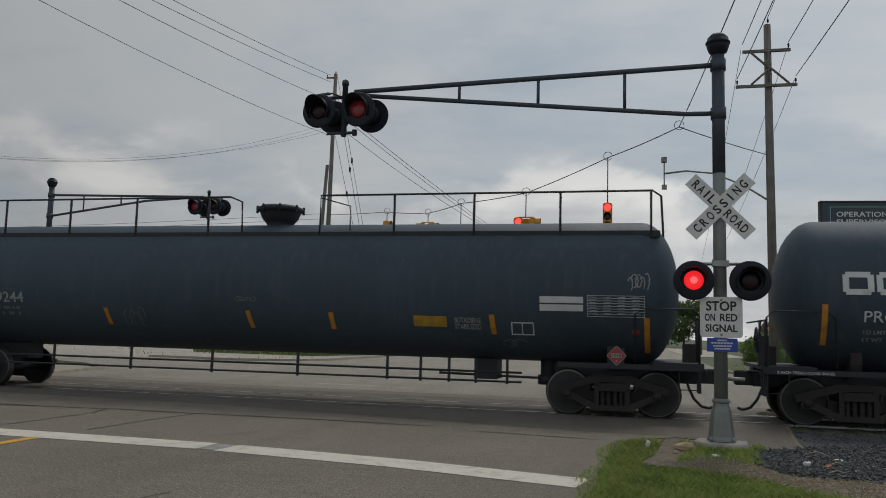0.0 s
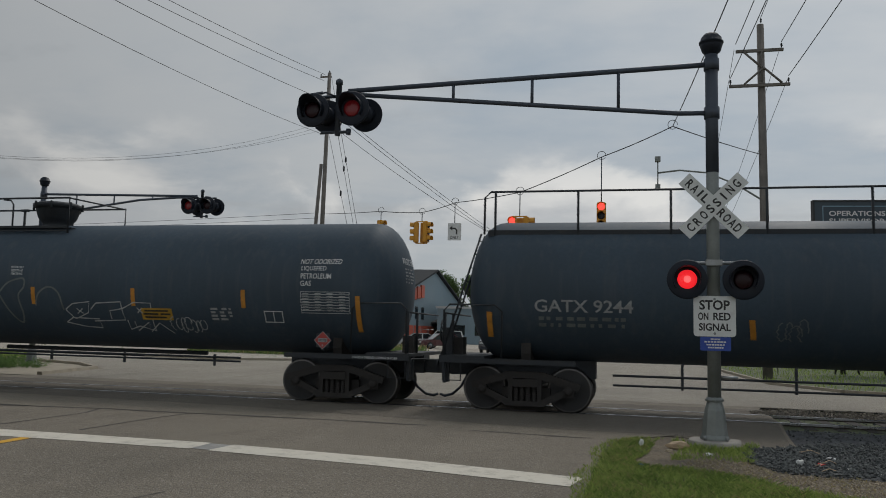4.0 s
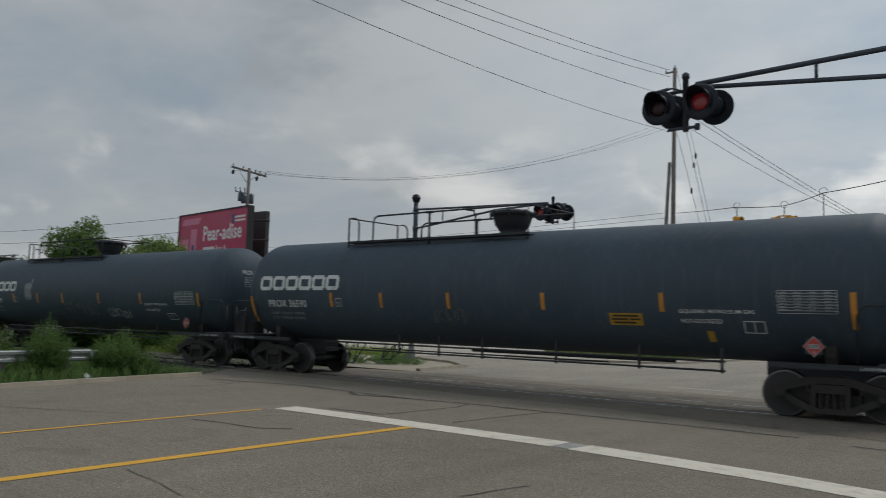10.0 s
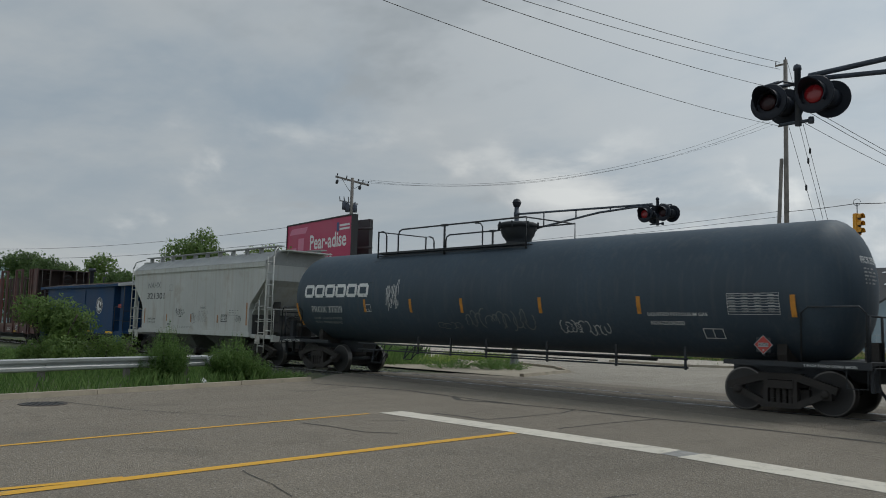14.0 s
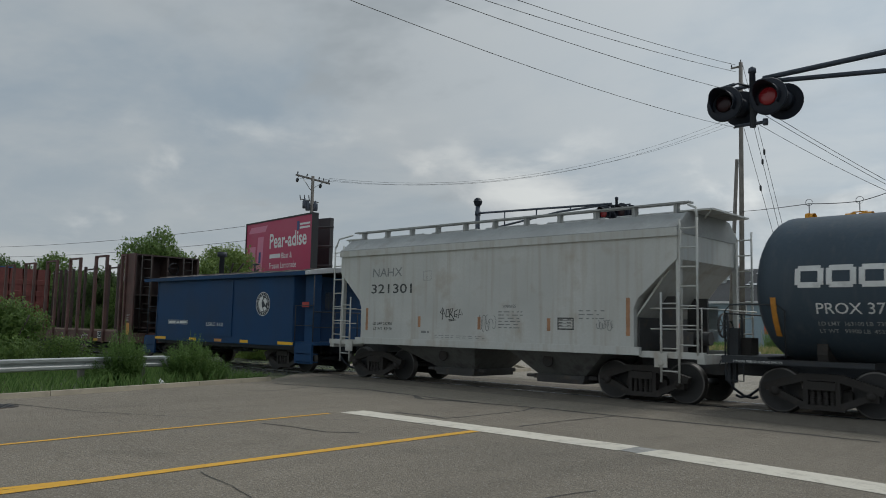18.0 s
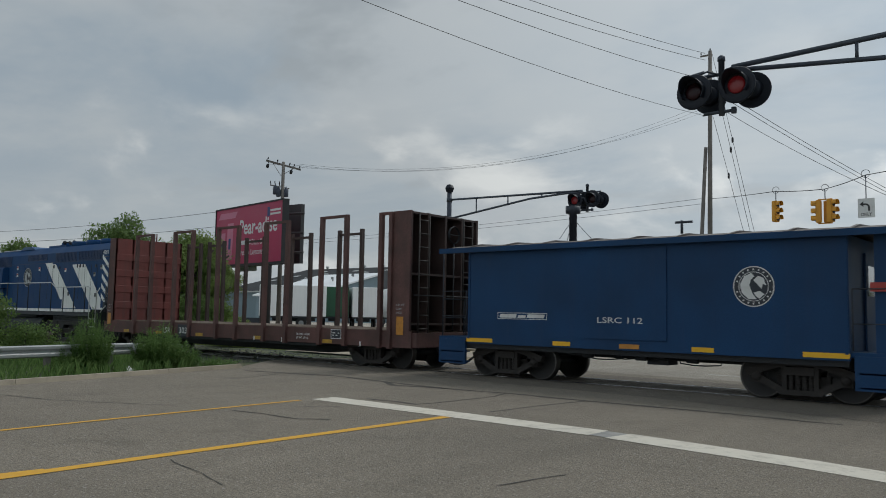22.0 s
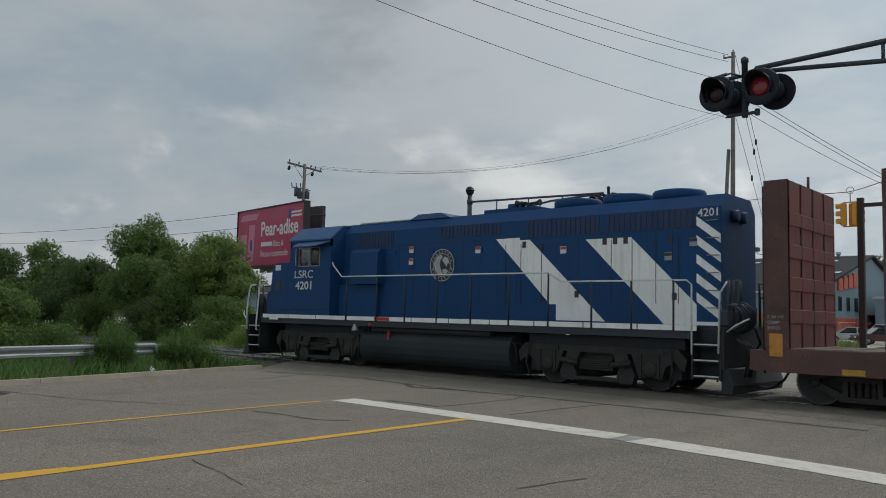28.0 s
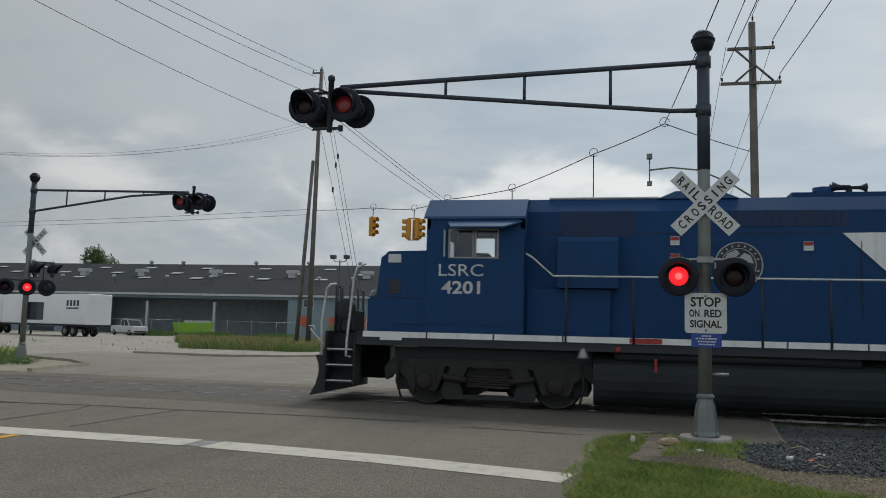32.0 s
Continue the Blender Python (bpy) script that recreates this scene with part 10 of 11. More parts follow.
bm.faces.new([bm.verts.new((x, 0, z)) for x, z in ((-0.10, 0.28), (-0.24, 0.16), (-0.10, 0.05))])
lay(bm, -0.013)
part("arrow", flat_mesh("arrow", bm, M_signblack), None, plate)
bm = bmesh.new()
add_text(bm, "ONLY", -0.2, -0.32, 0.13, 0.40, 0.01)
lay(bm, -0.013)
part("lettering", flat_mesh("lettering", bm, M_signblack), None, plate)
bm = bmesh.new()
rod(bm, (0, 0, 0.79), (0, 0, SPAN[3][2] - 5.72), 0.02, n=6)
part("hanger", bm, M_armdark, ob)

# ---- billboards ----
M_pink = mat("crimson_poster", (0.40, 0.022, 0.085), 0.5, var=0.06, scale=0.6, bump=0)
M_darkboard = mat("dark_board_back", (0.03, 0.03, 0.033), 0.7, var=0.2)
M_navy = mat("slate_blue_poster", (0.035, 0.055, 0.075), 0.5, var=0.05, bump=0)
M_skyb = mat("bright_blue_poster", (0.03, 0.13, 0.42), 0.5, var=0.05, bump=0)
M_posterwhite = mat("poster_white", (0.65, 0.63, 0.64), 0.5, var=0.03, bump=0)
M_posterdim = mat("poster_pale_blue", (0.20, 0.32, 0.40), 0.5, var=0.03, bump=0)
M_posternavy = mat("poster_navy", (0.012, 0.04, 0.16), 0.5, var=0.03, bump=0)
M_posterpink = mat("poster_pink", (0.55, 0.16, 0.26), 0.5, var=0.1, bump=0)


def board(host, x0, x1, z0, z1, material, depth=0.35):
    bm = bmesh.new()
    box(bm, x0, x1, 0, depth, z0, z1)
    b = part("panel", bm, material, host)
    bm = bmesh.new()
    for r in ((x0 - 0.08, x1 + 0.08, z0 - 0.08, z0), (x0 - 0.08, x1 + 0.08, z1, z1 + 0.08), (x0 - 0.08, x0, z0, z1), (x1, x1 + 0.08, z0, z1)):
        box(bm, r[0], r[1], -0.05, depth + 0.02, r[2], r[3])
    part("frame", bm, M_darkboard, b)
    return b


def on_board(b, name, material, draw, y=-0.006):
    bm = bmesh.new()
    draw(bm)
    lay(bm, y)
    return part(name, flat_mesh(name, bm, material), None, b)


ob = thing("billboard", (-46.1, 30.7, 0), "crimson advertising billboard on a steel post beyond the track", "billboard", turn=-7.4)
b = board(ob, 0, 8.45, 4.52, 8.15, M_pink)
on_board(b, "headline", M_posterwhite, lambda m: add_text(m, "Pear-adise", 3.25, 6.35, 0.95, 4.6, 0.02))
for r in ((3.3, 4.7, 5.72, 5.98), (7.0, 8.2, 7.58, 7.70), (7.0, 8.2, 7.36, 7.48)):
    on_board(b, "brand_bar", M_posterwhite, lambda m: rect(m, *r))
on_board(b, "tagline", M_posterwhite, lambda m: add_text(m, "Blast &", 4.85, 5.66, 0.36, 1.3))
on_board(b, "tagline", M_posterwhite, lambda m: add_text(m, "Frozen Lemonade", 3.3, 5.05, 0.38, 3.4))
on_board(b, "brand_mark", M_posternavy, lambda m: rect(m, 6.65, 6.95, 7.3, 7.85))
on_board(b, "cup_shape", M_posterpink, lambda m: (rect(m, 0.35, 1.2, 4.65, 6.6, 0.15), rect(m, 1.5, 2.3, 4.8, 7.2, 0.12), rect(m, 0.3, 2.6, 7.5, 7.9, 0.3)))
on_board(b, "cup_mark", M_posternavy, lambda m: (rect(m, 0.7, 1.0, 5.2, 5.9), rect(m, 1.8, 2.1, 5.5, 6.2)), -0.009)
bm = bmesh.new()
box(bm, -0.3, 8.7, -0.9, 0.0, 4.30, 4.36)
for k in range(8):
    rod(bm, (0.2 + 1.1 * k, -0.85, 4.36), (0.2 + 1.1 * k, -0.02, 4.36), 0.03, n=5)
part("catwalk", bm, M_darkboard, ob)
bm = bmesh.new()
box(bm, 3.4, 5.6, -0.06, 0.0, 4.02, 4.42)
part("owner_plate", bm, M_sign, ob, "small white owner's plate")
bm = bmesh.new()
rod(bm, (5.2, 0.9, -0.1), (5.2, 0.9, 7.8), 0.32, n=14)
part("post", bm, M_darkboard, ob, "thick dark steel post")
bm = bmesh.new()
box(bm, 0.9, 6.35, -0.15, 0.15, 4.6, 8.35)
bp_ = part("back_panel", bm, M_darkboard, ob, "dark second face of the billboard")
bp_.matrix_basis = pose(0.15, 1.35, 0, 0, 0, 12)
bm = bmesh.new()
for z in (5.2, 6.4, 7.6):
    rod(bm, (5.2, 0.9, z), (7.6, 2.0, z), 0.08, n=6)
    rod(bm, (5.2, 0.9, z), (1.5, 0.4, z), 0.08, n=6)
part("stringers", bm, M_darkboard, ob)

ob = thing("billboard", (9.35, 45.1, 0), "two-tier billboard, slate blue above and bright blue below", "billboard", turn=4)
b = board(ob, 0, 7.2, 5.98, 8.92, M_navy)
on_board(b, "border", M_posterdim, lambda m: outline_rect(m, 0.4, 6.8, 6.25, 8.70, 0.04))
on_board(b, "headline", M_posterwhite, lambda m: (add_text(m, "OPERATIONS", 0.72, 8.16, 0.27, 2.75, 0.015), add_text(m, "SUPERVISOR", 0.72, 7.76, 0.27, 2.75, 0.015)))
on_board(b, "headline", M_posterdim, lambda m: add_text(m, "YOUTH MENTOR", 0.72, 7.36, 0.27, 3.3, 0.015))
on_board(b, "tagline", M_posterwhite, lambda m: (rect(m, 0.72, 3.9, 7.18, 7.20), add_text(m, "EARN A LIVING.", 0.72, 6.86, 0.13, 1.5, 0.01)))
on_board(b, "small_bars", M_posterwhite, lambda m: bars(m, 0.72, 3.2, 6.45, 1, 5, 0.09))
b = board(ob, 0.08, 5.6, 2.72, 5.42, M_skyb)
on_board(b, "headline", M_posternavy, lambda m: (add_text(m, "GREAT", 0.5, 4.62, 0.36, 1.9, 0.02), add_text(m, "FUTURES", 0.5, 4.06, 0.36, 2.7, 0.02), add_text(m, "START", 0.5, 3.50, 0.36, 1.9, 0.02)))
on_board(b, "emblem", M_posterwhite, lambda m: (stroke(m, [(0.85, 3.1), (1.1, 3.28), (1.35, 3.1), (1.1, 2.95), (0.85, 3.1)], 0.08), rect(m, 0.5, 1.9, 2.80, 2.86)))
bm = bmesh.new()
box(bm, -0.3, 7.4, -0.8, 0.0, 5.66, 5.72)
part("catwalk", bm, M_darkboard, ob)
for x, w in ((0.5, 0.5), (1.7, 1.2)):
    bm = bmesh.new()
    box(bm, x, x + w, -0.05, 0.0, 5.70, 5.90)
    part("owner_plate", bm, M_sign, ob)
for x in (1.3, 3.4):
    bm = bmesh.new()
    rod(bm, (x, 0.3, -0.1), (x, 0.3, 8.6), 0.13, n=10)
    part("post", bm, M_darkboard, ob)
bm = bmesh.new()
rod(bm, (0.9, 0.3, -0.1), (1.5, 0.4, 2.6), 0.05, n=6)
rod(bm, (2.1, 0.3, -0.1), (1.5, 0.4, 2.6), 0.05, n=6)
part("bracing", bm, M_darkboard, ob)

# ---- warehouse and lot ----
M_siding = mat("blue_grey_metal_siding", (0.195, 0.265, 0.305), 0.6, var=0.1, scale=0.3, bump=0.05, streak=0.15, stain=(0.15, 0.17, 0.18))
M_shingle = mat("dark_shingle_roof", (0.040, 0.042, 0.045), 0.9, spec=0.2, var=0.4, scale=0.25, fine=4, bump=0.2, streak=0.2, stain=(0.05, 0.05, 0.052))
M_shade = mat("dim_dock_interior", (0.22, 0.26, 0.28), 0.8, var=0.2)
M_trim = mat("pale_metal_trim", (0.48, 0.49, 0.49), 0.5, var=0.1)
M_orange = mat("orange_red_door", (0.50, 0.09, 0.045), 0.5, var=0.1)
M_lime = mat("lime_green_paint", (0.24, 0.45, 0.02), 0.5, var=0.12, scale=1.5)
M_van = mat("white_trailer_panel", (0.80, 0.81, 0.81), 0.45, var=0.06, scale=0.4, streak=0.12, stain=(0.45, 0.44, 0.42))
M_tent = mat("white_fabric_roof", (0.86, 0.87, 0.88), 0.7, var=0.05, scale=0.3)
M_rubber = mat("tyre_rubber", (0.02, 0.02, 0.02), 0.85, var=0.3)


def build_warehouse():
    ob = thing("warehouse", (0, 0, 0), "long low blue-grey warehouse with a dark roof, skylights and loading docks", "warehouse")
    x0, x1, y0, y1, eave, ridge = -140.0, -29.0, 95.0, 141.0, 5.3, 10.75
    ym = (y0 + y1) / 2
    bm = bmesh.new()
    # front wall in pieces around the open dock
    for a, b in ((x0, -70.6), (-41.4, x1)):
        box(bm, a, b, y0, y0 + 0.3, -0.1, eave)
    box(bm, -70.6, -41.4, y0, y0 + 0.3, 4.75, eave)
    part("front_wall", bm, M_siding, ob)
    bm = bmesh.new()
    prism(bm, [(y0 + 0.3, -0.1), (y1, -0.1), (y1, eave), (ym, ridge - 0.1), (y0 + 0.3, eave)], x1 - 0.3, x1, "x")
    part("gable_wall", bm, M_siding, ob)
    bm = bmesh.new()
    prism(bm, [(y0 + 0.3, -0.1), (y1, -0.1), (y1, eave), (ym, ridge - 0.1), (y0 + 0.3, eave)], x0, x0 + 0.3, "x")
    box(bm, x0, x1 - 0.3, y1 - 0.3, y1, -0.1, eave)
    part("back_wall", bm, M_siding, ob)
    bm = bmesh.new()
    box(bm, -70.6, -41.4, y0 + 7.0, y0 + 7.3, -0.1, 5.2)
    box(bm, -70.9, -70.6, y0 + 0.3, y0 + 7.0, -0.1, 5.2)
    box(bm, -41.4, -41.1, y0 + 0.3, y0 + 7.0, -0.1, 5.2)
    part("dock_recess", bm, M_shade, ob, "shaded open loading dock")
    for x in (-61.3, -51.6):
        bm = bmesh.new()
        box(bm, x - 0.15, x + 0.15, y0, y0 + 0.3, -0.1, 4.3)
        part("dock_post", bm, M_trim, ob)
    bm = bmesh.new()
    for s, ye in ((-1, y0 - 0.6), (1, y1 + 0.6)):
        za = eave - 0.16
        vs = [bm.verts.new(p) for p in ((x0 - 0.5, ye, za), (x1 + 0.5, ye, za), (x1 + 0.5, ym, ridge), (x0 - 0.5, ym, ridge), (x0 - 0.5, ye, za + 0.25), (x1 + 0.5, ye, za + 0.25), (x1 + 0.5, ym, ridge + 0.25), (x0 - 0.5, ym, ridge + 0.25))]
        quad_faces(bm, vs, ((3, 2, 1, 0), (4, 5, 6, 7), (0, 1, 5, 4), (1, 2, 6, 5), (2, 3, 7, 6), (3, 0, 4, 7)))
    part("roof", bm, M_shingle, ob, "dark shingled roof")
    bm = bmesh.new()
    box(bm, x0, x1 + 0.5, y0 - 0.72, y0 - 0.60, eave - 0.2, eave + 0.06)
    part("gutter", bm, M_trim, ob)
    slope = (ridge - eave) / (ym - y0)
    rng = random.Random(77)

    def on_roof(x, f):
        y = y0 + (ym - y0) * f
        return x, y, eave + 0.27 + slope * (y - y0) + 0.02
    for k in range(34):
        x, y, z = on_roof(-136 + 3.2 * k + rng.uniform(-1, 1), (0.42, 0.60, 0.80)[k % 3])
        bm = bmesh.new()
        vs = [bm.verts.new(p) for p in ((x - 0.9, y - 0.5, z - 0.5 * slope + 0.1), (x + 0.9, y - 0.5, z - 0.5 * slope + 0.1), (x + 0.9, y + 0.5, z + 0.5 * slope + 0.1), (x - 0.9, y + 0.5, z + 0.5 * slope + 0.1))]
        bm.faces.new(vs)
        part("skylight", bm, M_trim, ob, "pale roof skylight")
    for k in range(14):
        x, y, z = on_roof(-130 + 7.4 * k + rng.uniform(-1.5, 1.5), 0.28)
        bm = bmesh.new()
        lathe(bm, [(z, 0.12), (z + 0.7, 0.12), (z + 0.7, 0.28), (z + 0.95, 0.28), (z + 1.05, 0.05)], "z", 10, (x, y, 0))
        part("roof_vent", bm, M_trim, ob)
    for k in range(9):
        x, y, z = on_roof(-124 + 11.0 * k + rng.uniform(-2, 2), 0.52)
        bm = bmesh.new()
        box(bm, x - 0.85, x + 0.85, y - 0.5, y + 0.5, z + 0.45, z + 0.95)
        box(bm, x - 0.5, x + 0.5, y - 0.4, y + 0.4, z - 0.3, z + 0.45)
        part("roof_fan", bm, M_trim, ob, "boxy roof ventilator")
    for k in range(12):
        x, y, z = on_roof(-132 + 9.2 * k + rng.uniform(-2, 2), 0.94)
        bm = bmesh.new()
        lathe(bm, [(z, 0.2), (z + 0.35, 0.2), (z + 0.35, 0.34), (z + 0.7, 0.34), (z + 0.8, 0.1)], "z", 10, (x, y, 0))
        part("ridge_vent", bm, M_trim, ob)
    for x in (-38.6, -33.5):
        bm = bmesh.new()
        box(bm, x - 0.6, x + 0.6, y0 - 0.04, y0 + 0.02, 3.9, 4.8)
        w = part("window", bm, M_darkglass, ob)
        bm = bmesh.new()
        for r in ((x - 0.7, x - 0.6, 3.8, 4.9), (x + 0.6, x + 0.7, 3.8, 4.9), (x - 0.6, x + 0.6, 4.8, 4.9), (x - 0.6, x + 0.6, 3.8, 3.9), (x - 0.04, x + 0.04, 3.9, 4.8)):
            box(bm, r[0], r[1], y0 - 0.08, y0 - 0.041, r[2], r[3])
        part("window_frame", bm, M_trim, w)
    for x in (-39.3, -35.0, -31.6):
        bm = bmesh.new()
        box(bm, x - 0.85, x + 0.85, y0 - 0.06, y0 - 0.004, 1.5, 2.7)
        part("red_shutter", bm, M_orange, ob, "orange-red panel")
    for k in range(4):
        y = 100.0 + 3.4 * k
        bm = bmesh.new()
        box(bm, x1 + 0.004, x1 + 0.06, y, y + 1.3, 3.3, 5.0)
        part("window", bm, M_darkglass, ob)
    for k in range(5):
        y = 98.5 + 4.0 * k
        bm = bmesh.new()
        box(bm, x1 + 0.004, x1 + 0.08, y, y + 3.4, 0.9, 2.4)
        part("red_shutter", bm, M_orange, ob, "orange-red storefront panel")
    bm = bmesh.new()
    prism(bm, [(116, 2.8), (137, 2.8), (137, 3.0), (126, 4.4), (116, 3.0)], x1 + 0.01, x1 + 3.2, "x")
    part("entrance_canopy", bm, M_shingle, ob)
    for k in range(4):
        y = 103.0 + 2.1 * k
        bm = bmesh.new()
        box(bm, x1 + 0.02, x1 + 0.25, y, y + 1.6, 5.75 + 0.2 * k, 7.2 + 0.3 * k)
        part("sign_block", bm, M_orange, ob, "large orange block of the wall sign")


build_warehouse()


def trailer(at, turn, label, length=14.6, skin=None, logo=False):
    ob = thing("semi_trailer", at, label, "trailer", "parked trailers", turn)
    bm = bmesh.new()
    box(bm, -length, 0, -1.28, 1.28, 1.15, 4.05)
    bevelled(bm, 0.04, 1)
    part("box", bm, skin or M_van, ob)
    bm = bmesh.new()
    box(bm, -length + 0.05, -0.05, -1.24, 1.24, 0.98, 1.15)
    box(bm, -5.0, -1.0, -0.5, 0.5, 0.7, 1.0)
    part("chassis", bm, M_under, ob)
    bm = bmesh.new()
    box(bm, -9.5, -5.4, -1.24, -1.18, 0.45, 0.95)
    part("side_skirt", bm, M_black, ob)
    for x in (-3.6, -2.3):
        for y in (-1.05, 1.05):
            bm = bmesh.new()
            lathe(bm, [(-0.14, 0.25), (-0.14, 0.48), (-0.11, 0.51), (0.11, 0.51), (0.14, 0.48), (0.14, 0.25)], "y", 18, (x, y, 0.51))
            w = part("wheel", bm, M_rubber, ob)
            bm = bmesh.new()
            lathe(bm, [(-0.16, 0.05), (-0.15, 0.2), (-0.142, 0.25)], "y", 14, (x, y, 0.51))
            part("rim", bm, M_steel, w)
    for y in (-0.6, 0.6):
        bm = bmesh.new()
        box(bm, -12.4, -12.25, y - 0.07, y + 0.07, -0.02, 1.0)
        part("landing_leg", bm, M_under, ob)
    if not logo:
        return ob
    bm = bmesh.new()
    for k in range(4):
        rect(bm, -3.4 + 0.55 * k, -3.05 + 0.55 * k, 2.9, 3.45)
    rect(bm, -3.4, -1.4, 2.62, 2.76)
    lay(bm, -1.288)
    part("logo_blocks", flat_mesh("logo_blocks", bm, M_armdark), None, ob, "dark blocks of a printed logo")
    return ob


trailer((-48.6, 67.6, -0.02), -20, "white semi-trailer parked in the lot beyond the crossing", logo=True)
trailer((-63.2, 73.4, -0.02), -16, "second white semi-trailer parked further along the lot", 13.5)

M_green = mat("container_green", (0.02, 0.09, 0.045), 0.6)
trailer((-58.6, 51.5, -0.02), 51, "short white box trailer parked at the end of the row", 6.2)
trailer((-58.4, 52.6, -0.02), -39, "dark green box trailer parked among the white ones", 9.0, M_green)
trailer((-56.1, 54.4, -0.02), -39, "white semi-trailer parked with its doors to the street", 12.0)
trailer((-53.4, 56.9, -0.02), -39, "white semi-trailer parked with its doors to the street", 12.0)

# white-roofed hall behind the trailers
ob = thing("storage_hall", (-96.0, 81.6, 0), "low hall with a bright white sloping roof behind the trailers", "storage hall")
foot = [(0, 0), (10.7, 4.4), (-5.3, 5.7), (-16.0, 1.3)]
tops = [4.0, 7.36, 7.36, 4.0]
bm = bmesh.new()
vs = [bm.verts.new((x, y, 0)) for x, y in foot] + [bm.verts.new((x, y, z - 0.02)) for (x, y), z in zip(foot, tops)]
quad_faces(bm, vs, ((3, 2, 1, 0), (4, 5, 6, 7), (0, 1, 5, 4), (1, 2, 6, 5), (2, 3, 7, 6), (3, 0, 4, 7)))
part("wall", bm, M_siding, ob, "blue-grey metal walls")
bm = bmesh.new()
foot = [(0.1, -0.4), (11.0, 4.3), (-5.2, 5.8), (-16.5, 0.9)]
vs = [bm.verts.new((x, y, z)) for (x, y), z in zip(foot, tops)] + [bm.verts.new((x, y, z + 0.25)) for (x, y), z in zip(foot, tops)]
quad_faces(bm, vs, ((3, 2, 1, 0), (4, 5, 6, 7), (0, 1, 5, 4), (1, 2, 6, 5), (2, 3, 7, 6), (3, 0, 4, 7)))
part("roof", bm, M_tent, ob, "bright white sloping roof")
for x, y, z in ((1.0, 3.2, 6.1), (4.8, 4.0, 6.6)):
    bm = bmesh.new()
    pipe(bm, [(x, y, z - 0.3), (x, y, z + 0.9), (x - 0.3, y, z + 0.9), (x - 0.3, y, z + 0.6)], 0.12, 8)
    part("vent_pipe", bm, M_steel, ob)

ob = thing("dumpster", (-50.2, 88.0, -0.02), "bright lime green roll-off dumpster heaped with rubbish", "dumpster", turn=25)
bm = bmesh.new()
prism(bm, [(-2.2, 0.35), (1.8, 0.35), (2.2, 1.6), (-2.4, 1.6)], -1.15, 1.15)
part("bin", bm, M_lime, ob)
for k in range(9):
    bm = bmesh.new()
    x = -2.1 + 0.48 * k
    box(bm, x, x + 0.1, -1.22, -1.15, 0.4, 1.55)
    part("rib", bm, M_lime, ob)
bm = bmesh.new()
for x in (-2.0, 1.6):
    rod(bm, (x, -1.1, 0.2), (x, 1.1, 0.2), 0.2, n=10)
part("rollers", bm, M_under, ob)
bm = bmesh.new()
rng = random.Random(3)
for k in range(16):
    x, y, s = rng.uniform(-1.7, 1.7), rng.uniform(-0.7, 0.7), rng.uniform(0.15, 0.35)
    box(bm, x - s, x + s, y - s, y + s, 1.4, 1.65 + s * rng.uniform(0.4, 1.0))
part("rubbish", bm, M_trim, ob, "pale heap of rubbish")


